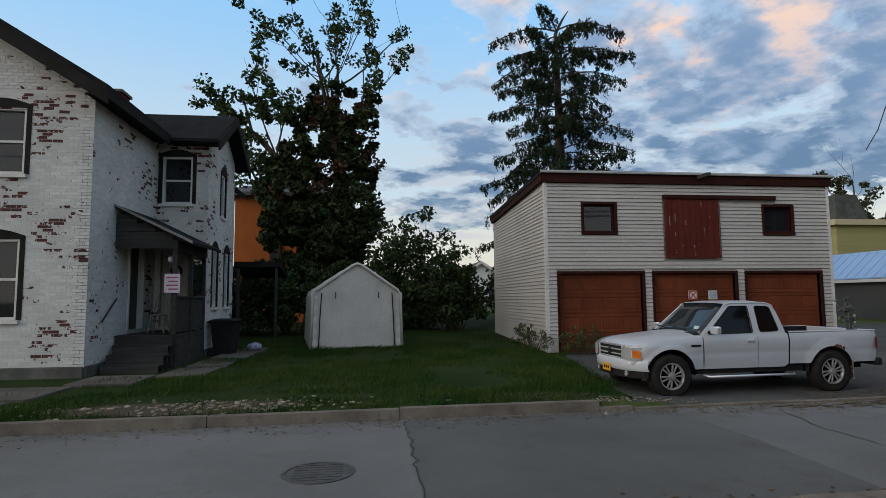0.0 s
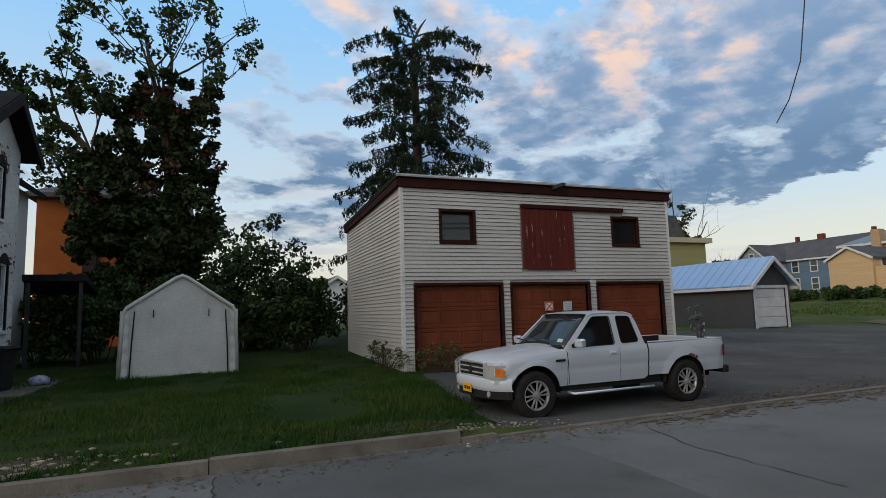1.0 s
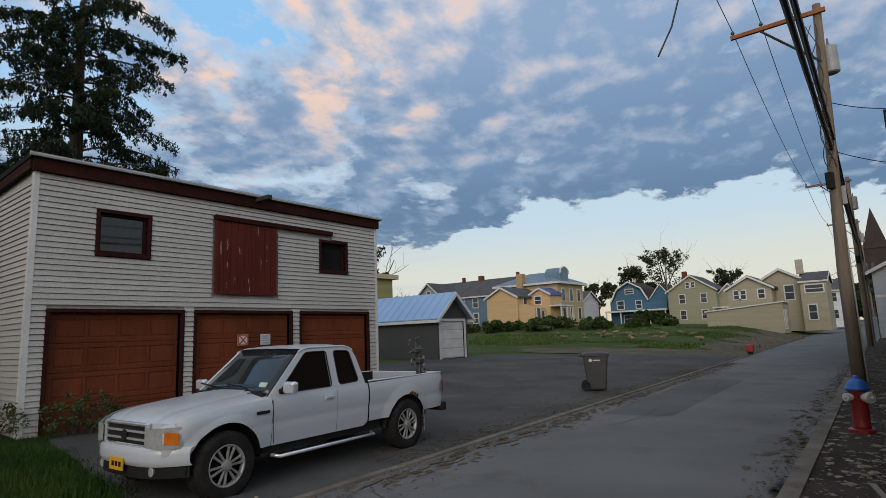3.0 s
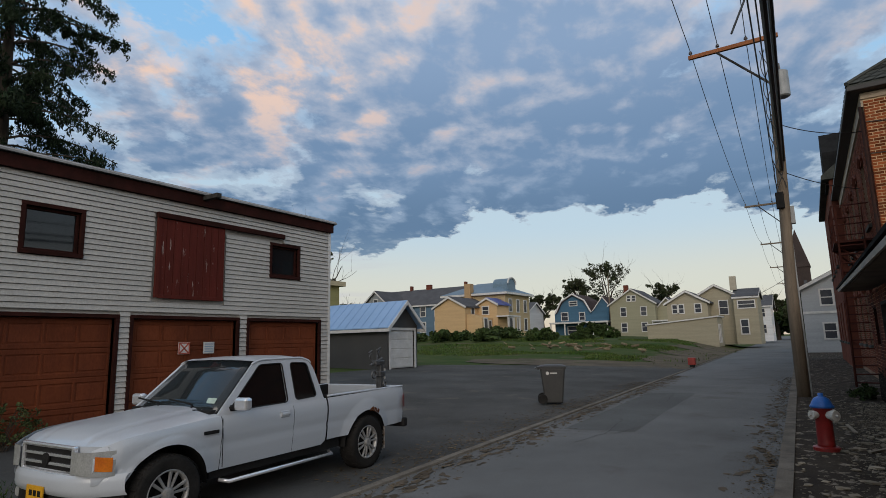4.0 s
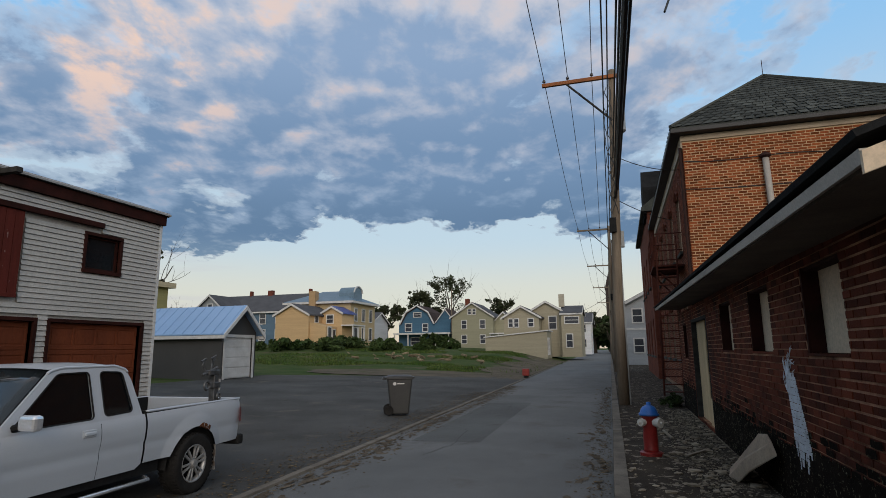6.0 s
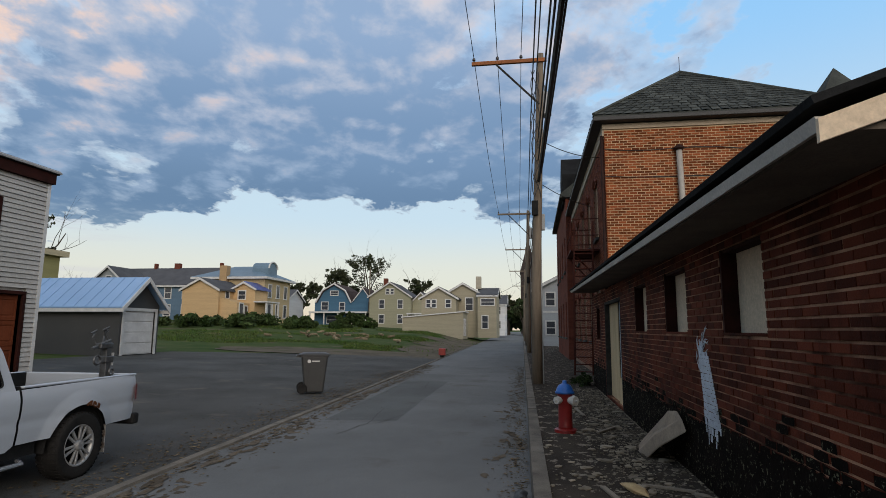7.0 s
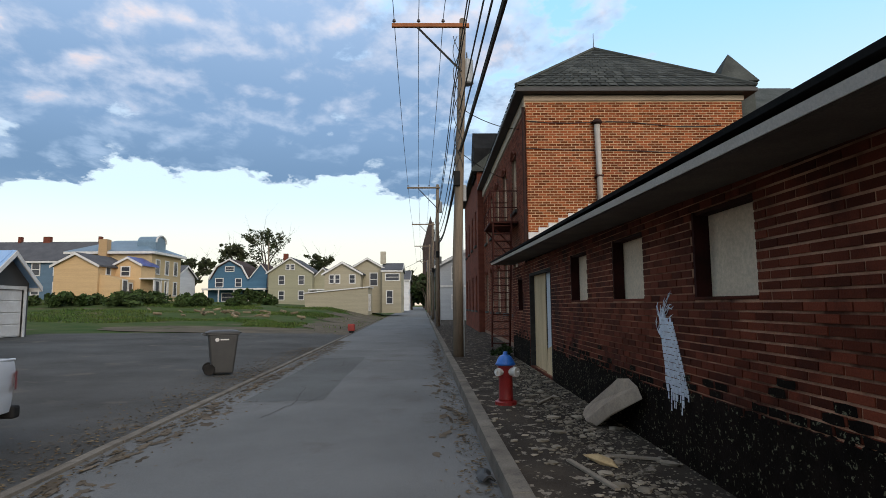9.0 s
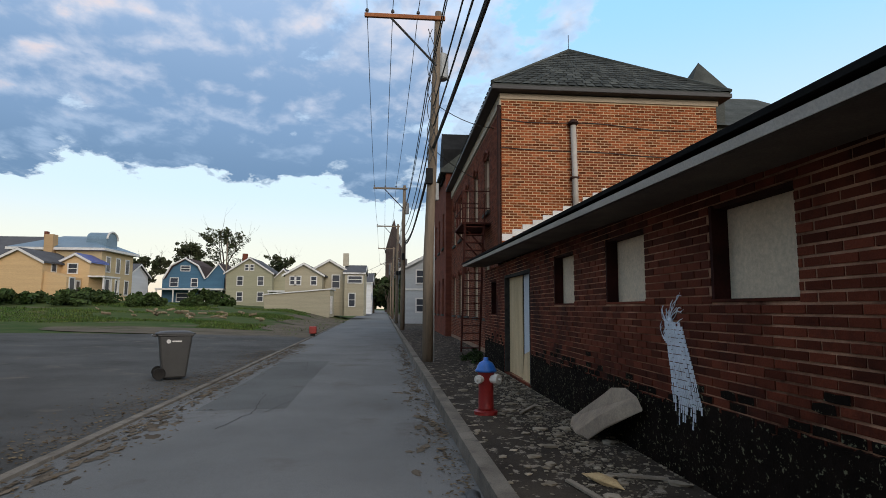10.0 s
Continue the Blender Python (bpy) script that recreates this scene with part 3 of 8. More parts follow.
part("rake_board", Geo().add([(-0.18, EV + 0.05, 2.34), (-0.18, EV + 0.05, 2.44), (-0.18, -4.6, 4.30), (-0.18, -4.6, 4.14), (-0.155, EV + 0.05, 2.34), (-0.155, EV + 0.05, 2.44), (-0.155, -4.6, 4.30), (-0.155, -4.6, 4.14)],
                             [(0, 1, 2, 3), (7, 6, 5, 4), (0, 4, 5, 1), (1, 5, 6, 2), (3, 2, 6, 7)]), BOARD_W, low, "cream rake board")
part("rake_soffit", Geo().add([(-0.15, -0.1, 2.60), (0.02, -0.1, 2.60), (0.02, -4.6, 4.16), (-0.15, -4.6, 4.16)], [(0, 1, 2, 3)]), BOARD_W, low, solid=0.02)
for i, (a, b, c, d) in enumerate(LOWHOLES):
    if i == 3:
        continue
    # the last window is a near-black panel: its inner shade is painted
    w = placed(part("window", box_geo(a, 0.14, c, b, 0.17, d), BOARD_W if i < 3 else SHADE_BLACK, low, "window boarded up with a pale panel" if i < 3 else "dark broken window"), LF)
    jamb = part("window_frame", Geo().box(a, 0.0, c, a + 0.04, 0.14, d).box(b - 0.02, 0.02, c, b, 0.14, d).box(a + 0.04, 0.02, d - 0.03, b - 0.02, 0.14, d), TRIM_RED, w)
    part("window_sill", box_geo(a, -0.012, c - 0.025, b, 0.14, c), BRICK_DK, w, bevel=0.004)
a, b, c, d = LOWHOLES[3]
# near-black backing paints the shade inside the doorway
dr = placed(part("doorway", Geo().box(a, 0.19, c, b, 0.21, d), SHADE_BLACK, low, "wide doorway closed with plywood sheets"), LF)
part("plywood_sheet", box_geo(a + 0.06, 0.10, c, b - 1.12, 0.12, d - 0.05), BOARD, dr, bevel=0.004)
part("white_panel", box_geo(b - 1.10, 0.13, c + 0.3, b - 0.06, 0.15, d - 0.05), mat("white_door_panel", (0.50, 0.54, 0.58), (0.44, 0.47, 0.5), 2, 0.5), dr, "white door panel", bevel=0.004)
part("plywood_offcut", Geo().prism([(b - 0.98, c), (b - 0.06, c), (b - 0.1, c + 0.66), (b - 0.8, c + 0.52)], "y", 0.06, 0.08), BOARD, dr)
part("door_frame", Geo().box(a, -0.01, c, a + 0.06, 0.18, d).box(b - 0.06, -0.01, c, b, 0.18, d).box(a + 0.06, -0.01, d - 0.06, b - 0.06, 0.18, d), GREYWOOD, dr)
brick_face(low, LF, BL, 0.0, BH, [(a - 0.001, b + 0.001, c - (0.026 if i != 3 else 0), d) for i, (a, b, c, d) in enumerate(LOWHOLES)], BRICK_DKI,
           near=lambda s, z: 0.6 < BL - s < 2.5, near_material=BRICK_DK, bl=0.205, bh=0.0605, joint=0.0125)
# dark damp band of tar at the foot of the wall
tar = mat("black_tar", (0.006, 0.0045, 0.0035), (0.013, 0.009, 0.007), 3.0, 0.9, 0.8, 30, stain=(26, 0.60, 0.62, (0.13, 0.125, 0.08)), bump_d=0.012, spec=0.03)
rng = random.Random(5)


def tar_h(q):
    return 0.61 + 0.08 * noise.noise((q * 0.7, 3, 0)) + 0.06 * noise.noise((q * 4, 1, 0)) + 0.06 * noise.noise((q * 15, 5, 0)) + 0.10 * smooth01(5.3, 1.3, q)


g = Geo()
for a, b in ((0.0, 9.2), (11.75, 14.55)):
    g.grid(lambda u, v: (a + (b - a) * u, 0.016 - 0.016 * (v == 1), -0.02 if v == 0 else tar_h(a + (b - a) * u) + 0.01 * (v == 1)), int((b - a) * 40), 2)
part("tar_coat", g, tar, low, "flaking black tar at the foot of the wall")
g = Geo()
for row in range(6, 14):
    z = row * 0.073
    s = -0.109 if row % 2 else 0.0
    while s < BL:
        q = BL - s - 0.19
        if (q < 9.0 or q > 11.9) and 0 < q < BL - 0.3 and rng.random() < 0.95 * math.exp(-max(0.0, z - tar_h(q)) / 0.09) and z + 0.06 > tar_h(q) - 0.1:
            e = [rng.uniform(-0.012, 0.006) for _ in range(6)]
            g.add([(q + e[0], 0.0135, z), (q + 0.1, 0.0135, z + e[4]), (q + 0.19 + e[1], 0.0135, z + e[2] * 0.5), (q + 0.19 + e[3], 0.0135, z + 0.057 + e[4]), (q + 0.09, 0.0135, z + 0.06 + e[5]), (q + e[5], 0.0135, z + 0.057)], [(0, 1, 2, 3, 4, 5)])
        s += 0.2175
tagged(part("tar_flake", g, tar, low), kind="stuff")
# splash of white paint that has run down the bricks
WHITE_SPLASH = mat("white_paint_splash", (0.62, 0.66, 0.72), (0.5, 0.53, 0.58), 8.0, 0.5, 0.2, 60)
g = Geo()
for q in range(15):
    f = q / 14 * 2 - 1
    end = 0.74 - 0.14 * f * f + rng.uniform(-0.05, 0.10) + (rng.uniform(0.06, 0.24) if q in (2, 4, 5, 8, 11, 13) else 0)
    z = 0.0365 * rng.choice((0, 0, 1)) * (abs(f) > 0.4)
    while z < end:
        step = 0.073
        for zz in (z, z + step / 2):
            w = 0.145 + 0.13 * min(zz, 0.7)
            x0 = 3.70 - 0.32 * min(zz, 0.7) + 0.10 * max(0.0, zz - 0.7) + f * w
            h = w / 15 * (1.02 if zz < 0.30 else max(0.22, 1.05 - 1.0 * (zz - 0.3)) * rng.uniform(0.6, 1.1))
            x0 += 0.010 * noise.noise((zz * 6, q * 2.0, 1))
            g.box(x0 - h, 0.009, 1.37 - zz - step / 2 + (0.007 if zz > z else 0), x0 + h, 0.014 if zz < 0.55 else 0.021, 1.37 - zz)
        z += step
for q in range(34):
    an = rng.uniform(-0.1, 2.0)
    r1 = rng.uniform(0.10, 0.36)
    oz = 1.36 if q % 3 else 1.20
    pts = [(3.74 + (0.10 if oz < 1.3 else 0) + r1 * f * math.cos(an + 0.9 * f), 0.010, oz + 0.8 * r1 * f * math.sin(an + 0.5 * f)) for f in (0, 0.3, 0.6, 0.85, 1.0)]
    g.tube([(p[0] + rng.gauss(0, 0.014), p[1], p[2] + rng.gauss(0, 0.014)) for p in pts], [0.009, 0.005, 0.003, 0.006, 0.002], 5)
tagged(part("paint_splash", g, WHITE_SPLASH, low, "white paint splash with long drips"), kind="stuff")

# ---- large brick building ----
QX, QY = 20.2, 2.13
bb = thing("brick_schoolhouse", "tall orange brick building with hipped slate roof", "building", (QX, QY, 0.1))
QW, QL, QH = 6.62, 14.4, 7.85
WF = pose(0, 0, 0, 0, 0, -90)
NF = pose(QL, 0, 0, 0, 0, 180)
BBWIN = []
for k in range(5):
    s = QL - 2.6 - k * 2.55
    BBWIN += [(s - 0.5, s + 0.5, 1.2, 3.1), (s - 0.5, s + 0.5, 4.7, 6.6)]
placed(part("wall", wall_with_holes(QW, QH, [], 0.3, lambda s, d, z: (s, d, z)), MORTAR_OR, bb), WF)
face_wall(bb, NF, QL - 0.02, QH, BBWIN, MORTAR_SHADED, 0.3)
part("wall", box_geo(0.3, -QW, 0, QL, -QW + 0.3, QH), BRICK_WALL, bb)
part("wall", box_geo(QL - 0.3, -QW + 0.3, 0, QL, -0.3, QH), BRICK_WALL, bb)
brick_face(bb, WF, QW, 2.6, 7.64, [], BRICK_OR, bl=0.21, bh=0.060, joint=0.020, name="brickwork", seed=3)
# street side in the darker brick: its shade is in the colour
brick_face(bb, NF, QL, 0.2, 7.46, BBWIN, BRICK_SHADED, bl=0.21, bh=0.060, joint=0.016, name="brickwork", seed=4)
CREAM = mat("cream_band_paint", (0.42, 0.33, 0.23), (0.34, 0.27, 0.19), 1.2, 0.7)
part("frieze", Geo().box(-0.05, -QW - 0.05, 7.67, 0.0, 0.05, 7.83).box(0.0, 0.0, 7.48, QL, 0.05, 7.83), CREAM, bb, "cream frieze band")
part("cornice", Geo().box(-0.34, -QW - 0.34, 7.85, QL, 0.34, 7.98), mat("dark_gutter", (0.035, 0.032, 0.03), (0.025, 0.022, 0.02), 2, 0.6), bb, "dark gutter and eave", bevel=0.02)
g = Geo().prism([(-0.30, -QW - 0.30), (QL, -QW - 0.30), (QL, 0.30), (-0.30, 0.30)], "z", 7.98, 8.02)
g.v += [(3.9, -QW / 2, 11.1), (QL - 2, -QW / 2, 11.1)]
n = len(g.v)
g.f = [f for f in g.f if f != (4, 5, 6, 7)] + [(7, 4, n - 2), (4, 5, n - 1, n - 2), (5, 6, n - 1), (6, 7, n - 2, n - 1)]
part("roof", g, SLATE, bb, "weathered grey slate hip roof")
# courses of slate on the two slopes that show
g = Geo()
rng = random.Random(11)
A, B, C, D = Vector((-0.32, 0.32, 8.03)), Vector((-0.32, -QW - 0.32, 8.03)), Vector((3.9, -QW / 2, 11.12)), Vector((QL - 2, -QW / 2, 11.12))
E0 = Vector((QL, 0.32, 8.03))
for P0, P1, T0, T1, cols in ((A, B, C, C, 26), (E0, A, D, C, 40)):
    nrm = (P1 - P0).cross(T0 - P0).normalized()
    nrm = nrm if nrm.z > 0 else -nrm
    rows = 18
    for r in range(rows):
        f0, f1 = r / rows, (r + 1.25) / rows
        l0, r0, l1, r1 = P0.lerp(T0, f0), P1.lerp(T1, f0), P0.lerp(T0, min(1, f1)), P1.lerp(T1, min(1, f1))
        k = max(1, int(cols * (1 - f0 * (0.98 if T0 == T1 else 0.4))))
        for c in range(k):
            a, b = c / k + 0.003, (c + 1) / k - 0.003
            w = nrm * (0.02 + rng.uniform(0, 0.008))
            g.add([l0.lerp(r0, a) + w, l0.lerp(r0, b) + w, l1.lerp(r1, b) + nrm * 0.004, l1.lerp(r1, a) + nrm * 0.004], [(0, 1, 2, 3)])
tagged(part("slate_course", g, SLATE, bb), kind="stuff")
part("ridge_cap", Geo().tube([A + Vector((0, 0, 0.03)), C + Vector((0, 0, 0.03)), D + Vector((0, 0, 0.03))], 0.06, 6).tube([B + Vector((0, 0, 0.03)), C + Vector((0, 0, 0.03))], 0.06, 6), SLATE, bb)
part("lightning_rod", Geo().tube([(3.9, -QW / 2, 11.1), (3.9, -QW / 2, 11.75)], 0.012, 5), IRON, bb)
pipe = part("flue_pipe", Geo().tube([(-0.12, -2.15, 3.9), (-0.12, -2.15, 5.2), (-0.12, -2.12, 6.95)], 0.085, 10), mat("pale_flue_metal", (0.42, 0.38, 0.33), (0.30, 0.26, 0.22), 2, 0.6), bb, "pale metal flue pipe", smooth=True)
part("pipe_cap", Geo().lathe([(0.10, 6.9), (0.16, 6.95), (0.15, 7.0), (0.03, 7.08)], 12, (-0.12, -2.12, 0)), IRON, pipe)
part("pipe_bracket", box_geo(-0.21, -2.25, 5.3, 0.0, -2.03, 5.35), IRON, pipe)
for z0, a in ((7.05, 0.05), (6.2, 0.02)):
    part("wall_cable", Geo().tube([(-0.03, -k * 0.66, z0 - a * math.sin(k * 1.1) - 0.02 * k) for k in range(10)], 0.012, 5), BLACK, bb)
part("downpipe", Geo().tube([(0.06, 0.07, 7.5), (0.06, 0.07, 2.7)], 0.045, 8), IRON, bb, "dark downpipe on the corner")
for k in range(11):
    y0 = 0.0 - k * 0.3
    z0 = 3.46 + k * 0.14
    part("step_flashing", box_geo(-0.03, y0 - 0.3, z0, -0.012, y0, z0 + 0.2), WHITE_TRIM, bb)
for a, b, c, d in BBWIN:
    w = placed(part("window", box_geo(a, 0.16, c, b, 0.18, d), GLASS, bb, "tall narrow boarded sash window"), NF)
    part("window_sill", box_geo(a - 0.08, -0.09, c - 0.10, b + 0.08, 0.12, c), STONE, w)
    part("window_frame", Geo().box(a, 0.08, c, a + 0.07, 0.15, d).box(b - 0.07, 0.08, c, b, 0.15, d).box(a + 0.07, 0.08, (c + d) / 2 - 0.03, b - 0.07, 0.15, (c + d) / 2 + 0.03), BOARD_W, w)
    part("arch", Geo().tube([(a + (b - a) * k / 8, -0.02, d + 0.20 * math.sin(math.pi * k / 8)) for k in range(9)], 0.06, 5), BRICK_WALL, w)
# next wing, with a steep gable to the street
wing = thing("brick_wing", "brick wing with steep slate gable", "building", (34.6, 2.45, 0.1))
part("wall", box_geo(0, -9, 0, 12, -8.7, 9), BRICK_WALL, wing)
part("wall", box_geo(0, -8.7, 0, 0.3, 0, 9), BRICK_WALL, wing)
part("wall", box_geo(11.7, -8.7, 0, 12, -0.3, 9), BRICK_WALL, wing)
WH = [(12 - s - 0.5, 12 - s + 0.5, z, z + 2) for s in (1.6, 4.4, 7.4, 10.2) for z in (1.2, 4.9)]
face_wall(wing, pose(12, 0, 0, 0, 0, 180), 11.7, 9, WH, BRICK_WALL, 0.3)
for a, b, c, d in WH:
    w = placed(part("window", box_geo(a, 0.16, c, b, 0.18, d), GLASS, wing), pose(12, 0, 0, 0, 0, 180))
    part("window_sill", box_geo(a - 0.08, -0.09, c - 0.10, b + 0.08, 0.12, c), STONE, w)
part("roof", Geo().prism([(-9.3, 8.9), (0.3, 8.9), (0.3, 9.1), (-4.5, 13.0), (-9.3, 9.1)], "x", -0.2, 12.3), SLATE, wing)
part("dormer", Geo().prism([(0.5, 8.7), (2.7, 8.7), (2.7, 10.4), (1.6, 11.6), (0.5, 10.4)], "y", -3.5, 0.12), ROOF_DARK, wing, "dark slate-hung dormer")
# slate roofs that rise behind
back = thing("slate_roofed_hall", "hall with a pyramid-topped slate roof behind", "building", (26, -14, 0.1))
part("wall", box_geo(0, 0, 0, 12, 7, 9.0), BRICK_WALL, back)
part("roof", Geo().add([(-0.4, -0.4, 9), (12.4, -0.4, 9), (12.4, 7.4, 9), (-0.4, 7.4, 9), (4, 1.5, 11.9), (4, 6.5, 11.9)], [(0, 1, 4), (1, 2, 5, 4), (2, 3, 5), (3, 0, 4, 5), (3, 2, 1, 0)]), SLATE, back)
part("turret_roof", Geo().add([(-0.3, 5.55, 10.55), (1.4, 5.55, 10.55), (1.4, 7.25, 10.55), (-0.3, 7.25, 10.55), (0.55, 6.35, 12.05)], [(0, 1, 4), (1, 2, 4), (2, 3, 4), (3, 0, 4), (3, 2, 1, 0)]), SLATE, back)
part("turret_wall", box_geo(-0.15, 5.7, 8, 1.25, 6.99, 10.55), SLATE, back)
# fire escape on the street wall
esc = thing("fire_escape", "rusty dark red iron fire escape on brick wall", "fire escape", (22.9, 2.13, 0.12))
RUST = mat("rust_red_iron", (0.10, 0.032, 0.022), (0.06, 0.022, 0.018), 4, 0.75, 0.4, 60, metal=0.2)
plat = part("platform", box_geo(-0.9, 0.02, 4.18, 1.3, 0.95, 4.24), RUST, esc)
for x in (-0.9, -0.3, 0.5, 1.3):
    part("rail_post", Geo().tube([(x, 0.93, 4.2), (x, 0.93, 5.25)], 0.02, 6), RUST, plat)
for z in (4.7, 5.25):
    part("handrail", Geo().tube([(-0.9, 0.05, z), (-0.9, 0.93, z), (1.3, 0.93, z), (1.3, 0.05, z)], 0.02, 6), RUST, plat)
for x in (-0.7, 1.1):
    part("bracket", Geo().tube([(x, 0.9, 4.18), (x, 0.03, 3.2)], 0.03, 6).tube([(x, 0.03, 4.15), (x, 0.9, 4.15)], 0.03, 6), RUST, esc)
for y in (0.25, 0.85):
    part("stair_string", Geo().tube([(-0.9, y, 4.2), (0.0, y, 0.1)], 0.035, 6), RUST, esc)
    part("stair_rail", Geo().tube([(-1.25, y, 5.1), (-0.35, y, 1.0)], 0.02, 6), RUST, esc)
for k in range(17):
    f = (k + 0.5) / 17
    part("tread", box_geo(-0.9 + 0.9 * f - 0.12, 0.25, 4.2 - 4.1 * f - 0.015, -0.9 + 0.9 * f + 0.1, 0.85, 4.2 - 4.1 * f + 0.015), RUST, esc)

# ---- painted brick house ----
HX, HY, HZ = -5.15, 12.6, 0.1


def painted_brick(name):
    """White limewash over brick, worn through brick by brick and in patches."""
    m = mat(name, (0.52, 0.515, 0.49), (0.44, 0.435, 0.415), 0.9, 0.85, 0.5, 45, vary=0.10, vary_by="island")
    N, L = m.node_tree.nodes, m.node_tree.links
    bsdf = N["Principled BSDF"]
    col = bsdf.inputs["Base Color"].links[0].from_socket
    geo = N.new("ShaderNodeNewGeometry")

    def tex(sc, det):
        n = N.new("ShaderNodeTexNoise")
        n.inputs["Scale"].default_value, n.inputs["Detail"].default_value = sc, det
        L.new(geo.outputs["Position"], n.inputs["Vector"])
        return n.outputs[0]

    def mth(op, a, b):
        n = N.new("ShaderNodeMath")
        n.operation = op
        for i, v in enumerate((a, b)):
            if isinstance(v, (int, float)):
                n.inputs[i].default_value = v
            else:
                L.new(v, n.inputs[i])
        return n.outputs[0]
    patch = mth("MULTIPLY", mth("SUBTRACT", tex(0.9, 3), 0.5), 2.9)
    wear = mth("ADD", mth("ADD", geo.outputs["Random Per Island"], patch), mth("MULTIPLY", mth("SUBTRACT", tex(16, 4), 0.5), 0.9))
    r = N.new("ShaderNodeMapRange")
    r.inputs[1].default_value, r.inputs[2].default_value = 0.96, 1.04
    L.new(wear, r.inputs[0])
    bare = N.new("ShaderNodeMix")
    bare.data_type = "RGBA"
    bare.inputs[6].default_value, bare.inputs[7].default_value = (0.115, 0.036, 0.026, 1), (0.042, 0.034, 0.036, 1)
    L.new(tex(5, 2), bare.inputs[0])
    mix = N.new("ShaderNodeMix")
    mix.data_type = "RGBA"
    L.new(r.outputs[0], mix.inputs[0])
    L.new(col, mix.inputs[6])
    L.new(bare.outputs[2], mix.inputs[7])
    L.new(mix.outputs[2], bsdf.inputs["Base Color"])
    return m


PAINTED = painted_brick("peeling_white_brick")
PAINTED_J = mat("white_joint", (0.50, 0.49, 0.46), (0.43, 0.42, 0.395), 1.2, 0.9, 0.3, 50)
house = thing("brick_house", "two-storey house of peeling white painted brick", "house", (HX, HY, HZ))
FS = pose(-7.8, 0, 0)
FE = pose(0, 0, 0, 0, 0, 90)
F3 = pose(0, 3.6, 0)
F4 = pose(1.33, 3.6, 0, 0, 0, 90)
HH = 6.1
front_holes = [(7.8 - 2.32, 7.8 - 1.33, 4.30, 5.72), (7.8 - 2.32, 7.8 - 1.33, 1.28, 2.95)]
east_holes = [(2.0, 2.85, 0.95, 3.0)]
s_holes = [(0.12, 0.92, 4.30, 5.62), (0.15, 0.95, 0.95, 3.0)]
e_holes = [(1.35, 1.85, 4.15, 5.45), (0.62, 1.12, 1.45, 3.1), (1.9, 2.4, 1.45, 3.1)]
for F, ln, holes, s0 in ((FS, 7.8, front_holes, 4.6), (FE, 3.6, east_holes, 0), (F3, 1.33, s_holes, 0), (F4, 2.95, e_holes, 0)):
    face_wall(house, F, ln, HH, holes, PAINTED_J, 0.22)
    sh = F @ pose(s0, 0, 0)
    brick_face(house, sh, ln - s0, 0.30, HH, [(a - s0, b - s0, c, d) for a, b, c, d in holes], PAINTED, bl=0.2, bh=0.062, joint=0.008, proud=0.0025, wobble=0.0015, seed=int(ln * 10))
part("wall", box_geo(-7.8, 0.22, 0, -7.6, 12, HH), PAINTED_J, house)
part("wall", box_geo(-7.8, 12, 0, 0, 12.2, HH), PAINTED_J, house)
part("wall", box_geo(-0.22, 6.55, 0, 0, 12, HH), PAINTED_J, house)
part("wall", box_geo(0, 6.33, 0, 1.1, 6.55, HH), PAINTED_J, house)
part("gable_wall", Geo().prism([(-7.8, HH), (0, HH), (-3.9, 8.5)], "y", 0.0, 0.2), PAINTED_J, house)
g = Geo()
for row in range(26):
    z = HH + 0.02 + row * 0.072
    e = -(z - HH + 0.06) / 0.615
    s = e - 0.2
    while s > -3.4:
        g.add([(s, -0.006, z), (s + 0.19, -0.006, z), (s + 0.19, -0.006, z + 0.062), (s, -0.006, z + 0.062)], [(0, 1, 2, 3)])
        s -= 0.21
tagged(part("brickwork", g, PAINTED, house), kind="stuff")
part("gable_wall", Geo().prism([(3.6, HH), (6.55, HH), (5.05, 7.05)], "x", 1.13, 1.33), PAINTED_J, house)
for f, ln in ((FS, 7.8), (FE, 3.6), (F3, 1.33), (F4, 2.95)):
    placed(part("foundation", box_geo(0, -0.05, -0.1, ln, 0.1, 0.32), STONE, house, "rough stone foundation", bevel=0.02), f)
EAVE = mat("black_eave_paint", (0.012, 0.011, 0.010), (0.020, 0.018, 0.017), 2, 0.75, 0.2)
part("roof", Geo().prism([(0.42, 5.98), (0.42, 6.14), (-3.9, 8.80), (-8.2, 6.14), (-8.2, 5.98), (-3.9, 8.64)], "y", -0.42, 12.6), ROOF_DARK, house)
part("roof", Geo().prism([(3.2, 5.93), (3.2, 6.05), (5.08, 7.28), (6.95, 6.05), (6.95, 5.93), (5.08, 7.14)], "x", -3.4, 1.72), ROOF_DARK, house)
part("rake_board", Geo().prism([(0.44, 5.72), (0.44, 6.02), (-3.9, 8.68), (-3.9, 8.38)], "y", -0.45, -0.40), EAVE, house)
part("eave_board", box_geo(0.38, -0.40, 5.85, 0.44, 3.25, 6.02), EAVE, house)
part("rake_board", Geo().prism([(3.15, 5.72), (3.15, 6.0), (5.08, 7.24), (7.0, 6.0), (7.0, 5.72), (5.08, 6.95)], "x", 1.70, 1.76), EAVE, house)
part("eave_soffit", Geo().box(0, -0.40, 5.92, 0.40, 3.25, 5.96).box(0.4, 3.2, 5.92, 1.7, 3.6, 5.96), EAVE, house)
chim = part("chimney", box_geo(-1.9, 4.2, 6.4, -1.3, 4.8, 7.62), BRICK_WALL, house, bevel=0.02)
part("chimney_cap", box_geo(-1.95, 4.15, 7.62, -1.25, 4.85, 7.70), CONCRETE, chim)
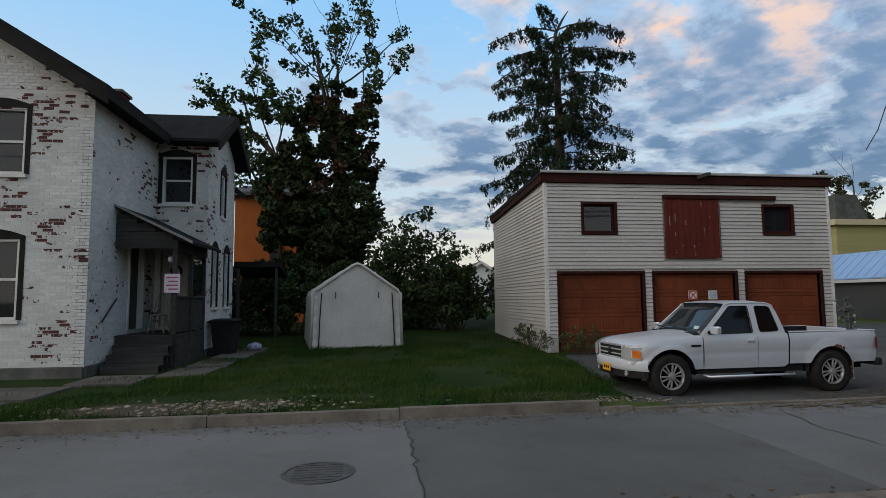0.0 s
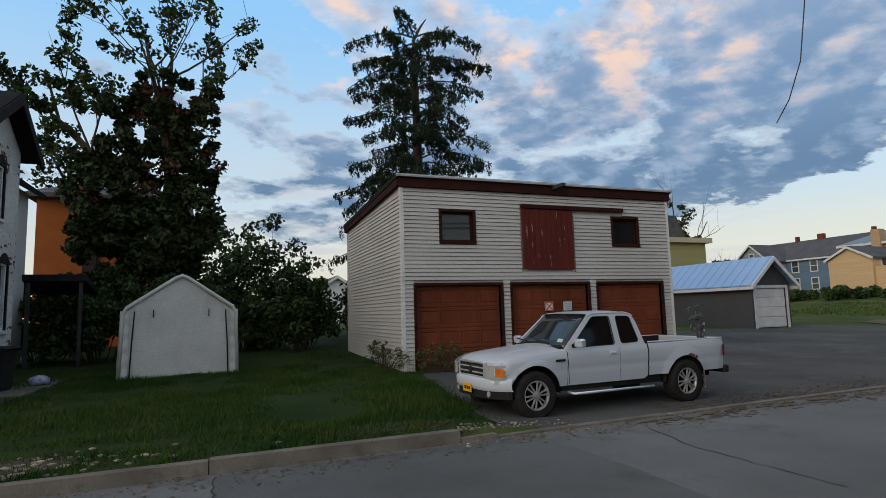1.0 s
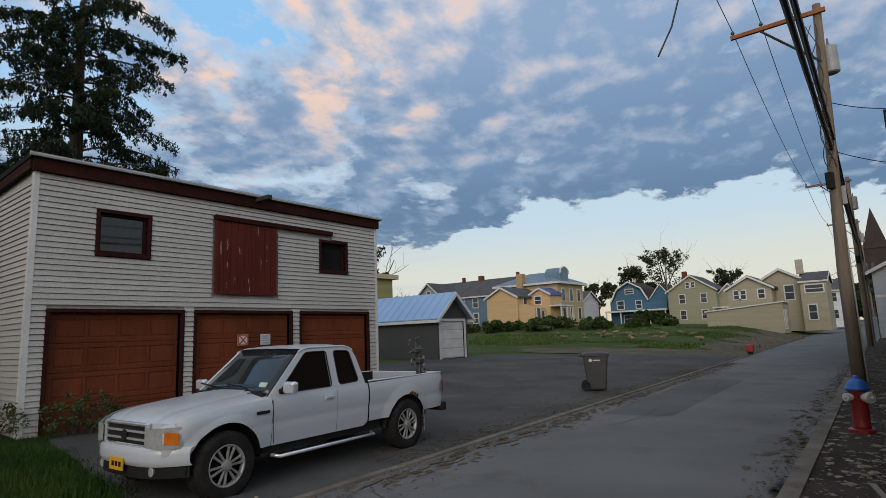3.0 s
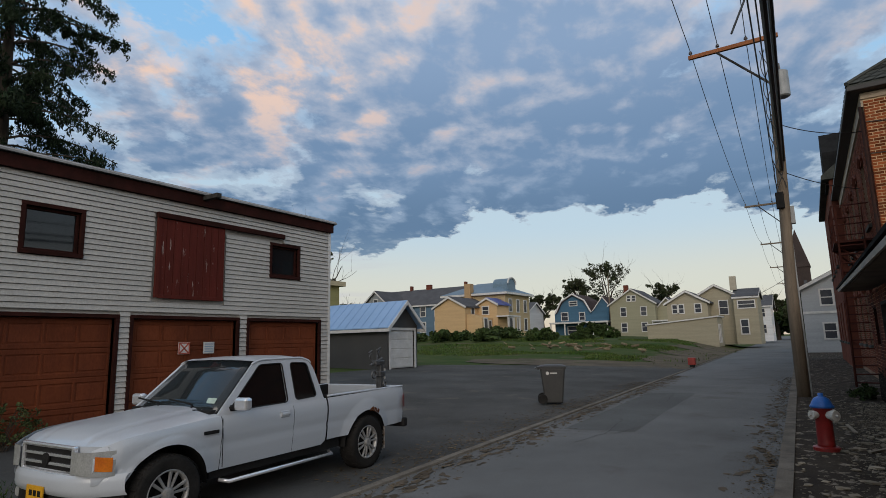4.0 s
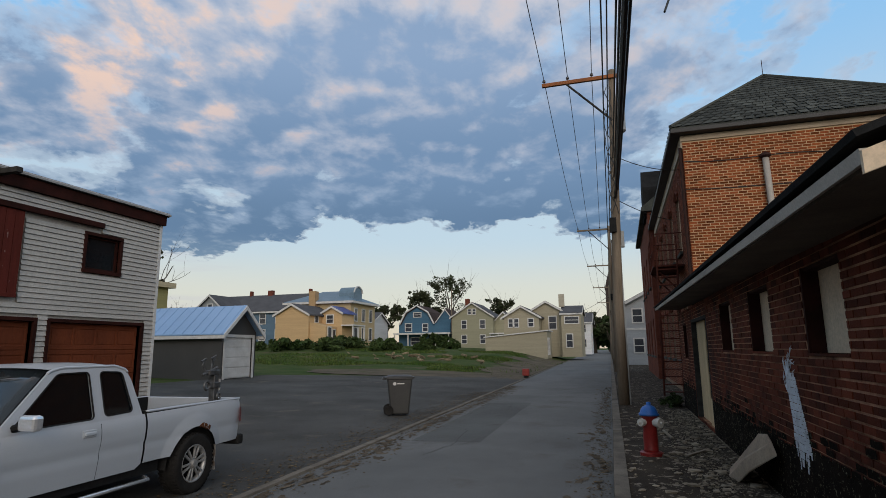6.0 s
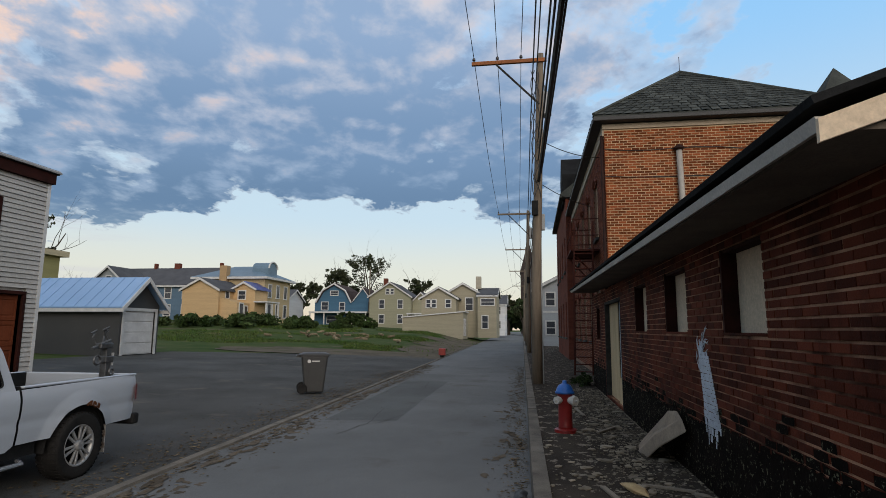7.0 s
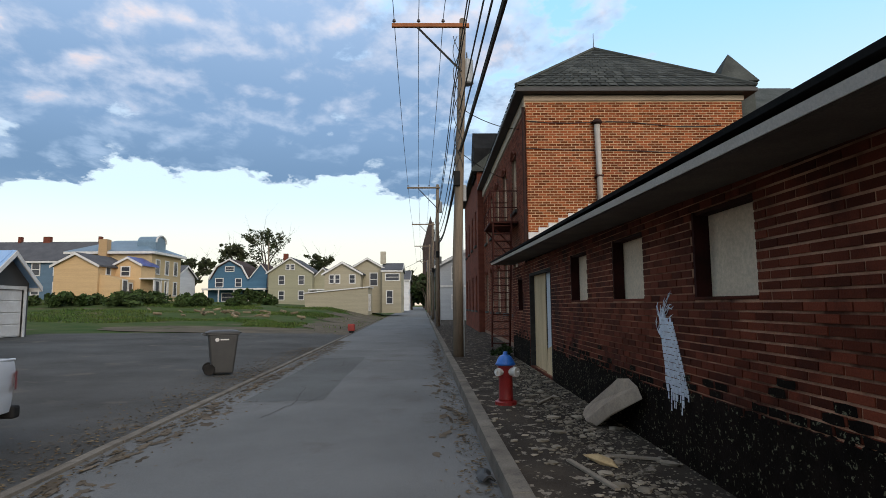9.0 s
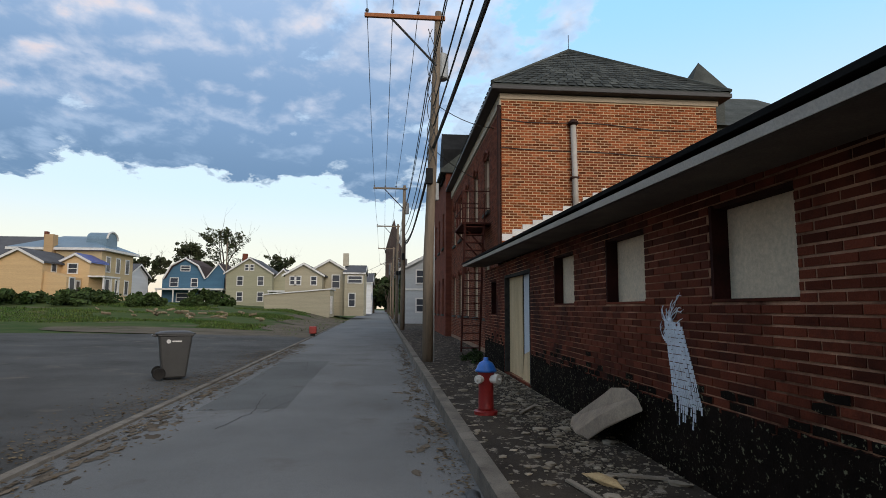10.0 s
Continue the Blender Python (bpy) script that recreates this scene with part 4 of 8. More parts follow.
WINFRAME = mat("old_white_window_paint", (0.55, 0.54, 0.51), (0.45, 0.44, 0.41), 3, 0.6, 0.2)
CURTAIN = mat("grey_blind", (0.35, 0.35, 0.34), (0.28, 0.28, 0.27), 3, 0.8, 0.1)


def sash_window(parent, F, a, b, c, d, arch=0.14, blind=False):
    w = placed(part("window", Geo().box(a, 0.13, c, b, 0.135, (c + d) / 2).box(a, 0.10, (c + d) / 2, b, 0.105, d), GLASS, parent, "tall sash window with dark arched head"), F)
    t = 0.06
    part("window_frame", Geo().box(a, 0.02, c, a + t, 0.16, d).box(b - t, 0.02, c, b, 0.16, d).box(a + t, 0.02, d - t, b - t, 0.16, d).box(a + t, 0.02, c, b - t, 0.16, c + t), WINFRAME, w, bevel=0.005)
    part("meeting_rail", box_geo(a + t, 0.08, (c + d) / 2 - 0.025, b - t, 0.14, (c + d) / 2 + 0.025), WINFRAME, w)
    part("window_sill", box_geo(a - 0.06, -0.06, c - 0.08, b + 0.06, 0.12, c), WINFRAME, w, bevel=0.006)
    part("arched_head", Geo().prism([(a - 0.10, d)] + [(a - 0.10 + (b - a + 0.20) * k / 8, d + 0.06 + arch * math.sin(math.pi * k / 8)) for k in range(9)] + [(b + 0.10, d)], "y", -0.02, 0.1), EAVE, w)
    part("jamb", box_geo(a - 0.10, -0.015, c, a, 0.1, d), EAVE, w)
    part("jamb", box_geo(b, -0.015, c, b + 0.10, 0.1, d), EAVE, w)
    if blind:
        part("blind", box_geo(a + t, 0.18, (c + d) / 2, b - t, 0.19, d), CURTAIN, w, "lowered grey blind")
    # near-black sheet in place of a room: interior shade as colour
    part("dark_room", box_geo(a - 0.1, 0.5, c - 0.1, b + 0.1, 0.52, d + 0.1), SHADE_BLACK, w)
    return w


for i, h in enumerate(front_holes):
    sash_window(house, FS, *h, blind=i == 0)
sash_window(house, F3, *s_holes[0])
for h in e_holes:
    sash_window(house, F4, *h, arch=0.2)
# entrance doors behind the porch
DOORW = mat("old_cream_door_paint", (0.42, 0.40, 0.36), (0.34, 0.32, 0.29), 2, 0.6, 0.2)
door = placed(part("door", box_geo(2.02, 0.12, 0.95, 2.83, 0.16, 3.0), mat("black_door", (0.02, 0.018, 0.016), (0.03, 0.027, 0.025), 2, 0.5), house, "dark open storm door"), FE)
part("door_frame", Geo().box(1.94, -0.03, 0.95, 2.02, 0.12, 3.06).box(2.83, -0.03, 0.95, 2.9, 0.12, 3.06).box(2.02, -0.03, 3.0, 2.83, 0.12, 3.06), WINFRAME, door)
door = placed(part("door", box_geo(0.17, 0.08, 0.95, 0.93, 0.12, 3.0), DOORW, house, "cream front door"), F3)
for zz in (1.15, 2.05):
    part("door_panel", box_geo(0.26, 0.065, zz, 0.84, 0.085, zz + 0.75), DOORW, door, bevel=0.01)
part("wreath", Geo().tube([(0.55 + 0.13 * math.cos(k * math.pi / 6), 0.05, 2.45 + 0.13 * math.sin(k * math.pi / 6)) for k in range(13)], 0.035, 6), EAVE, door, "small dark wreath")

# porch in the corner of the house
porch = thing("porch", "weathered grey wooden porch with lean-to roof", "porch", (HX, HY + 1.3, HZ))
PW, PD, PF = 1.34, 2.3, 0.86
for k in range(9):
    part("floor_board", box_geo(0.02 + k * PW / 9, 0.0, PF - 0.04, 0.02 + (k + 1) * PW / 9 - 0.008, PD - 0.02, PF), GREYWOOD, porch)
part("skirt", Geo().box(PW - 0.06, 0.05, -0.1, PW, PD, PF - 0.04).box(0.04, 0.03, -0.1, PW, 0.08, PF - 0.04), GREYWOOD, porch)
part("lean_to_roof", Geo().prism([(-0.02, 3.80), (-0.02, 3.88), (1.72, 3.02), (1.72, 2.94)], "y", -0.22, PD + 0.02), ROOF_DARK, porch)
part("roof_edge", Geo().prism([(-0.02, 3.84), (-0.02, 3.89), (1.74, 3.03), (1.74, 2.96)], "y", -0.25, -0.215), mat("dull_metal_edge", (0.2, 0.2, 0.195), (0.14, 0.14, 0.14), 3, 0.5), porch)
for k in range(5):
    z0 = 2.86 + k * 0.2
    xr = min(PW + 0.04, 1.72 - (z0 + 0.1 - 2.94) / 0.494)
    if xr > 0.1:
        part("gable_board", box_geo(0.0, -0.1, z0, xr, -0.07, min(z0 + 0.19, 3.78)), GREYWOOD, porch)
part("side_beam", box_geo(PW - 0.06, -0.07, 2.80, PW + 0.03, PD, 3.05), GREYWOOD, porch)
for x, y in ((PW - 0.09, -0.06), (PW - 0.09, 1.1), (PW - 0.09, PD - 0.12)):
    part("porch_post", box_geo(x, y, PF, x + 0.10, y + 0.10, 2.82), GREYWOOD, porch, bevel=0.01)
for k in range(8):
    part("railing_board", box_geo(PW - 0.06, 0.06 + k * 0.275, PF + 0.05, PW - 0.03, 0.06 + k * 0.275 + 0.26, PF + 0.85), GREYWOOD, porch)
part("railing_cap", box_geo(PW - 0.10, 0.04, PF + 0.85, PW + 0.01, PD - 0.1, PF + 0.90), GREYWOOD, porch, bevel=0.008)
part("screen_panel", box_geo(PW - 0.05, 1.2, PF + 0.95, PW - 0.04, PD - 0.15, 2.75), GLASS, porch)
for k in range(4):
    part("stair_tread", box_geo(0.1, -0.3 - k * 0.27, PF - 0.2 - k * 0.19 - 0.05, PW - 0.02, -0.02 - k * 0.27, PF - 0.2 - k * 0.19), GREYWOOD, porch, bevel=0.008)
    part("stair_riser", box_geo(0.12, -0.06 - k * 0.27, -0.1, PW - 0.04, -0.03 - k * 0.27, PF - 0.05 - k * 0.19), GREYWOOD, porch)
part("stair_rail", Geo().tube([(0.05, -0.02, PF + 0.85), (0.05, -0.55, PF + 0.45), (0.05, -0.7, PF + 0.35)], 0.018, 6), IRON, porch, "thin iron handrail")
part("porch_light", Geo().lathe([(0.03, 0.0), (0.06, 0.04), (0.05, 0.12), (0.01, 0.15)], 10, (PW - 0.2, 0.15, 2.55)), WHITE_TRIM, porch)
sign = thing("porch_sign", "pink and white paper sign on the porch", "sign", (HX + PW + 0.10, HY + 1.22, HZ + 2.05))
part("sheet", box_geo(-0.34, -0.012, -0.22, 0, 0, 0.22), mat("sign_paper", (0.62, 0.52, 0.58), (0.55, 0.45, 0.50), 6, 0.7), sign)
for k in range(4):
    part("print_bar", box_geo(-0.30 + 0.05 * (k % 2), -0.015, 0.12 - k * 0.09, -0.04, -0.012, 0.15 - k * 0.09), mat("pink_print", (0.35, 0.08, 0.12), None, 5), sign)
chair = thing("porch_chair", "bentwood chair with spindle back on the porch", "chair", (HX + 0.62, HY + 2.3, HZ + PF))
WOODC = mat("pale_chair_wood", (0.22, 0.2, 0.17), (0.16, 0.14, 0.12), 4, 0.6)
part("seat", Geo().lathe([(0.2, 0.42), (0.21, 0.44), (0.20, 0.46)], 14), WOODC, chair)
for x, y in ((-0.14, -0.14), (0.14, -0.14), (0.14, 0.14), (-0.14, 0.14)):
    part("leg", Geo().tube([(x * 0.9, y * 0.9, 0.42), (x * 1.35, y * 1.35, 0.0)], 0.018, 6), WOODC, chair)
part("backrest", Geo().tube([(-0.17 * math.cos(k * math.pi / 8), 0.17, 0.46 + 0.5 * math.sin(k * math.pi / 8)) for k in range(9)], 0.014, 6), WOODC, chair)
for x in (-0.08, 0.0, 0.08):
    part("spindle", Geo().tube([(x, 0.17, 0.46), (x, 0.17, 0.92)], 0.009, 5), WOODC, chair)

# ---- pickup truck ----
CARW = mat("white_car_paint", (0.45, 0.47, 0.495), (0.435, 0.455, 0.48), 0.8, 0.28, 0, 240, coat=0.4)
CHROME = mat("chrome", (0.82, 0.82, 0.83), (0.74, 0.74, 0.75), 3, 0.18, 0, metal=0.65)
ALLOY = mat("dull_alloy", (0.40, 0.39, 0.37), (0.28, 0.27, 0.26), 8, 0.4, 0, metal=0.45)
TYRE = mat("tyre_rubber", (0.016, 0.015, 0.014), (0.026, 0.024, 0.022), 6, 0.85, 0.5, 50)
PLASTIC = mat("black_plastic", (0.014, 0.014, 0.014), (0.022, 0.021, 0.020), 4, 0.72, 0.2)
AMBER = mat("amber_lens", (0.64, 0.18, 0.015), (0.50, 0.12, 0.012), 6, 0.15, 0)
LENS = mat("clear_lamp_lens", (0.46, 0.46, 0.44), (0.36, 0.36, 0.35), 12, 0.10, 0, metal=0.3)
REDLENS = mat("red_lens", (0.30, 0.01, 0.012), (0.22, 0.01, 0.01), 6, 0.15, 0)
RUSTY = mat("rust_scab", (0.16, 0.06, 0.025), (0.08, 0.035, 0.02), 18, 0.9, 0.6, 60)
SEAT = mat("grey_seat_cloth", (0.05, 0.05, 0.052), None, 4, 0.9)
truck = thing("pickup_truck", "white extended-cab pickup truck with rusty wheel arch", "truck", (4.98, 10.15, 0.015), 2.6)
TW, XF, XR, WR = 0.86, 0.82, 3.97, 0.365


def half_width(x):
    w = TW
    if x < 0.75:
        w -= 0.16 * (1 - x / 0.75) ** 2.2
    if x > 4.7:
        w -= 0.03 * ((x - 4.7) / 0.35) ** 2
    return w


def top_z(x):
    if x < 1.42:
        return 0.90 + 0.125 * min(1, (x / 1.35)) ** 0.75
    if x < 3.12:
        return 1.03 + 0.03 * (x - 1.42) / 1.7
    return 1.06 + 0.02 * (x - 3.12) / 1.9


def low_z(x, base=None):
    z = 0.60 if x < 0.25 else (0.47 if x < 3.1 else 0.52)
    if base is not None:
        z = base
    for c, r in ((XF, 0.46), (XR, 0.45)):
        d = abs(x - c)
        if d < r:
            z = max(z, WR + math.sqrt(r * r - d * d))
    return z


def side_y(x, v):
    """Outward bulge over height v, 0 at the sill and 1 at the top."""
    flare = 0.0
    for c in (XF, XR):
        d = math.hypot(x - c, (0.5 + 0.55 * v - WR) * 1.0)
        flare += 0.035 * max(0, 1 - abs(d - 0.44) / 0.16)
    return half_width(x) - 0.05 * (1 - v) ** 2 - 0.035 * max(0, v - 0.72) ** 2 * 12 + flare - 0.008 * (abs(v - 0.45) < 0.05)


def side_panel(name, x0, x1, sgn, n, label=""):
    def fn(u, v):
        x = x0 + (x1 - x0) * u
        zb, zt = low_z(x), top_z(x)
        z = zb + (zt - zb) * v
        vv = (z - 0.47) / (zt - 0.47)
        return (x, sgn * side_y(x, vv), z)
    return part(name, Geo().grid(fn, n, 14), CARW, truck, label, smooth=True)


for sgn in (-1, 1):
    side_panel("front_fender", 0.03, 1.43, sgn, 60)
    side_panel("door", 1.438, 2.50, sgn, 12)
    side_panel("rear_door", 2.506, 3.11, sgn, 8)
    side_panel("bed_side", 3.137, 5.03, sgn, 70)
    part("wheel_liner", Geo().grid(lambda u, v: (XF - 0.47 * math.cos(math.pi * u), sgn * (0.35 + 0.47 * v), WR + 0.47 * math.sin(math.pi * u)), 14, 1), PLASTIC, truck)
    part("wheel_liner", Geo().grid(lambda u, v: (XR - 0.46 * math.cos(math.pi * u), sgn * (0.35 + 0.47 * v), WR + 0.46 * math.sin(math.pi * u)), 14, 1), PLASTIC, truck)
    part("rocker", box_geo(1.35, sgn * 0.70 - 0.06, 0.38, 3.45, sgn * 0.74 + 0.06, 0.50), PLASTIC, truck)
    step = part("running_board", Geo().tube([(1.45, sgn * 0.80, 0.36), (1.5, sgn * 0.90, 0.345), (3.15, sgn * 0.90, 0.345), (3.2, sgn * 0.80, 0.36)], 0.022, 8), CHROME, truck, "chrome tube running board", smooth=True)
part("hood", Geo().grid(lambda u, v: (0.07 + 1.36 * u, (2 * v - 1) * (half_width(0.07 + 1.36 * u) - 0.045), top_z(0.07 + 1.36 * u) - 0.005 + 0.085 * (1 - abs(2 * v - 1) ** 2.6) * (0.55 + 0.45 * u) - 0.06 * (1 - u) ** 6 - 0.012 * (abs(abs(2 * v - 1) - 0.55) < 0.06)), 20, 26), CARW, truck, smooth=True)
part("cowl", box_geo(1.36, -0.72, 0.98, 1.62, 0.72, 1.085), PLASTIC, truck, bevel=0.02)
# nose: header panel, grille, lamps, bumper, plate
part("header_panel", Geo().grid(lambda u, v: (0.135 + 0.13 * abs(2 * v - 1) ** 2.6, (2 * v - 1) * 0.77, 0.58 + 0.31 * u), 6, 22), CARW, truck, smooth=True)
gr = part("grille", wall_with_holes(0.94, 0.27, [(0.04, 0.90, 0.03, 0.24)], 0.05, lambda s, d, z: (0.105 + d, s - 0.47, 0.625 + z)), CHROME, truck, "chrome grille surround", bevel=0.012)
part("grille_mesh", box_geo(0.128, -0.42, 0.665, 0.134, 0.42, 0.855), PLASTIC, gr)
for z in (0.72, 0.80):
    part("grille_bar", box_geo(0.110, -0.42, z - 0.012, 0.127, 0.42, z + 0.012), CHROME, gr)
part("badge", Geo().lathe([(0.001, 0.092), (0.058, 0.097), (0.060, 0.11)], 16, (0, 0, 0.755), "x"), PLASTIC, gr)
for sgn in (-1, 1):
    hl = part("headlight", Geo().grid(lambda u, v: (0.095 + 0.22 * u ** 2.6, sgn * (0.475 + 0.325 * u ** 0.7), 0.66 + 0.195 * v - 0.03 * u * (v - 1) * -1), 10, 4), LENS, truck, "clear wrap-round headlight", smooth=True)
    part("turn_signal", Geo().grid(lambda u, v: (0.0915 + 0.22 * (0.66 + 0.30 * u) ** 2.6, sgn * (0.479 + 0.325 * (0.66 + 0.30 * u) ** 0.7), 0.69 + 0.125 * v - 0.02 * u), 5, 2), AMBER, hl, "amber turn signal")
    part("lamp_bowl", Geo().lathe([(0.02, 0.10), (0.055, 0.112), (0.06, 0.118)], 14, (0, sgn * 0.56, 0.76), "x"), CHROME, hl)
    part("fog_lamp", Geo().lathe([(0.045, 0.128), (0.05, 0.135), (0.04, 0.16)], 12, (0, sgn * 0.54, 0.405), "x"), LENS, truck)
    part("mudflap", box_geo(4.42, sgn * 0.74 - 0.09, 0.20, 4.435, sgn * 0.74 + 0.09, 0.52), mat("stained_flap", (0.36, 0.34, 0.31), (0.16, 0.09, 0.05), 9, 0.8, 0.2) if sgn < 0 else bpy.data.materials["stained_flap"], truck, "pale rust-stained mudflap")
bp = part("front_bumper", Geo().grid(lambda u, v: (0.045 + 0.33 * abs(2 * v - 1) ** 4 + 0.03 * (2 * u - 1) ** 4, (2 * v - 1) * 0.86, 0.455 + 0.19 * u), 6, 28), CARW, truck, "white front bumper", smooth=True)
part("bumper_top", Geo().grid(lambda u, v: (0.075 + 0.33 * abs(2 * v - 1) ** 4 + 0.10 * u, (2 * v - 1) * (0.86 - 0.05 * u), 0.640 + 0.004 * u), 2, 28), CARW, truck)
part("lower_valance", Geo().grid(lambda u, v: (0.085 + 0.31 * abs(2 * v - 1) ** 4, (2 * v - 1) * 0.83, 0.335 + 0.14 * u), 3, 22), PLASTIC, truck)
pl = part("number_plate", box_geo(0.030, -0.15, 0.40, 0.040, 0.15, 0.53), mat("yellow_plate", (0.65, 0.33, 0.02), (0.6, 0.3, 0.02), 6, 0.4), truck, "yellow number plate")
for k in range(3):
    part("plate_bar", box_geo(0.026, -0.11 + k * 0.075, 0.44, 0.030, -0.06 + k * 0.075, 0.49), PLASTIC, pl)
# cab
ZB, ZR = 1.045, 1.615


def rounded(poly, r, n=4):
    """The polygon with its corners rounded off."""
    out = []
    for i, p in enumerate(poly):
        p, a, b = Vector(p), Vector(poly[i - 1]), Vector(poly[(i + 1) % len(poly)])
        p0, p1 = p + (a - p).normalized() * r, p + (b - p).normalized() * r
        for k in range(n + 1):
            t = k / n
            out.append(tuple(p0 * (1 - t) ** 2 + p * 2 * t * (1 - t) + p1 * t * t))
    return out


def filled(loops, put):
    """A sheet bounded by the first loop, with the other loops cut out."""
    bm = bmesh.new()
    edges = []
    for lp in loops:
        vs = [bm.verts.new((x, 0, z)) for x, z in lp]
        edges += [bm.edges.new((vs[k - 1], vs[k])) for k in range(len(vs))]
    bmesh.ops.triangle_fill(bm, use_beauty=True, use_dissolve=False, edges=edges)
    for v in bm.verts:
        v.co = put(v.co.x, v.co.z)
    bmesh.ops.recalc_face_normals(bm, faces=bm.faces)
    me = bpy.data.meshes.new("sheet")
    bm.to_mesh(me)
    bm.free()
    return me


TINT = glass("tinted_glass", (0.004, 0.005, 0.006), 0.05, 0.02)
TINT.node_tree.nodes["Principled BSDF"].inputs["Specular IOR Level"].default_value = 0.18
CAB_SIDE = rounded([(1.39, 1.02), (2.00, 1.575), (2.14, 1.605), (2.80, 1.605), (2.945, 1.56), (3.01, 1.44), (3.125, 1.02)], 0.035)
FRONT_PANE = rounded([(1.565, 1.062), (2.465, 1.075), (2.45, 1.55), (2.085, 1.545)], 0.045)
REAR_PANE = rounded([(2.60, 1.085), (2.985, 1.10), (2.885, 1.535), (2.585, 1.55)], 0.055)


def cab_y(z):
    return 0.790 - 0.235 * (z - ZB)


for s in (-1, 1):
    me = filled([CAB_SIDE, FRONT_PANE, REAR_PANE], lambda x, z: (x, s * cab_y(z), z))
    me.materials.append(CARW)
    part("cab_side", me, CARW, truck, solid=0.03)
    for nm, lp in (("side_window", FRONT_PANE), ("quarter_window", REAR_PANE)):
        me = filled([[(x + 0.012 * (1 if x < 2.3 else -1 if nm == "side_window" else 0), z) for x, z in lp]], lambda x, z: (x, s * (cab_y(z) - 0.014), z))
        me.materials.append(TINT)
        win = part(nm, me, TINT, truck, "dark tinted side window")
        part("window_seal", Geo().tube([(x, s * (cab_y(z) - 0.002), z) for x, z in lp + lp[:1]], 0.009, 5), PLASTIC, win)
    part("drip_rail", Geo().tube([(x, s * (cab_y(z) - 0.004), z) for x, z in CAB_SIDE[5:25]], 0.016, 6), CARW, truck, smooth=True)
    part("door_seam", Geo().tube([(1.438, s * 0.862, 0.50), (1.438, s * 0.862, 0.80), (1.442, s * 0.845, 1.0)], 0.004, 4), PLASTIC, truck)
    mir = part("door_mirror", box_geo(1.56, min(s * 0.86, s * 1.06), 1.07, 1.66, max(s * 0.86, s * 1.06), 1.21), CHROME, truck, "chrome door mirror", bevel=0.03)
    part("mirror_arm", Geo().tube([(1.60, s * 0.76, 1.09), (1.61, s * 0.90, 1.12)], 0.03, 6), PLASTIC, mir)
    dh = part("door_handle", box_geo(2.28, min(s * 0.855, s * 0.885), 0.925, 2.42, max(s * 0.855, s * 0.885), 0.965), CARW, truck, bevel=0.012)
    part("handle_cup", box_geo(2.27, min(s * 0.845, s * 0.864), 0.905, 2.43, max(s * 0.845, s * 0.864), 0.985), CARW, dh, bevel=0.01)
    part("side_badge", box_geo(1.20, min(s * 0.855, s * 0.872), 0.86, 1.38, max(s * 0.855, s * 0.872), 0.895), PLASTIC, truck)
    part("tail_lamp", Geo().grid(lambda u, v: (4.96 + 0.09 * u, s * (0.868 - 0.03 * u), 0.76 + 0.20 * v), 2, 2), REDLENS, truck, "red tail lamp")
part("roof", Geo().grid(lambda u, v: (1.985 + 0.975 * u, (2 * v - 1) * (0.662 - 0.015 * abs(2 * u - 1) ** 8), ZR - 0.022 + 0.055 * (1 - abs(2 * v - 1) ** 3) * (1 - abs(2 * u - 1) ** 6 * 0.7) - 0.05 * max(0, 2 * u - 1) ** 8), 20, 18), CARW, truck, smooth=True)
part("windshield", Geo().grid(lambda u, v: (1.43 + 0.60 * u - 0.06 * (1 - (2 * v - 1) ** 2), (2 * v - 1) * (0.745 - 0.14 * u), ZB + 0.01 + (ZR - 0.03 - ZB) * u), 4, 10), glass("windshield_glass", (0.05, 0.06, 0.065)), truck, "sloped windshield", smooth=True, solid=0.006)
part("rear_window", Geo().add([(3.09, -0.70, ZB), (3.09, 0.70, ZB), (2.93, 0.58, ZR - 0.03), (2.93, -0.58, ZR - 0.03)], [(0, 1, 2, 3)]), TINT, truck, solid=0.006)
for y in (-0.36, 0.25):
    part("wiper", Geo().tube([(1.40, y, 1.10), (1.46, y + 0.08, 1.13), (1.50, y + 0.55, 1.17)], 0.011, 5), PLASTIC, truck)
part("dashboard", box_geo(1.55, -0.70, 0.85, 1.95, 0.70, 1.06), SEAT, truck, bevel=0.04)
for y in (-0.38, 0.38):
    st = part("seat", Geo().box(2.10, y - 0.25, 0.62, 2.58, y + 0.25, 0.78).prism([(2.45, 0.78), (2.58, 0.78), (2.74, 1.30), (2.64, 1.32)], "y", y - 0.24, y + 0.24), SEAT, truck, bevel=0.03)
    part("headrest", box_geo(2.66, y - 0.13, 1.33, 2.75, y + 0.13, 1.50), SEAT, st, bevel=0.03)
part("steering_wheel", Geo().tube([(1.98 + 0.08 * math.sin(k * math.pi / 8), -0.38 + 0.18 * math.cos(k * math.pi / 8), 1.05 + 0.16 * math.sin(k * math.pi / 8)) for k in range(17)], 0.015, 6), PLASTIC, truck)
part("cab_floor", box_geo(1.40, -0.72, 0.48, 3.10, 0.72, 0.60), PLASTIC, truck)
part("cab_back", box_geo(3.08, -0.78, 0.50, 3.12, 0.78, ZB + 0.01), CARW, truck)
part("window_sticker", Geo().add([(1.50, -0.62, 1.145), (1.50, -0.47, 1.145), (1.535, -0.47, 1.20), (1.535, -0.62, 1.20)], [(0, 1, 2, 3)]), mat("pale_sticker", (0.5, 0.62, 0.55), None, 5), truck)
part("air_freshener", box_geo(1.93, -0.05, 1.32, 1.935, 0.03, 1.47), mat("yellow_card", (0.7, 0.62, 0.05), None, 5), truck, "yellow card hanging at the mirror")
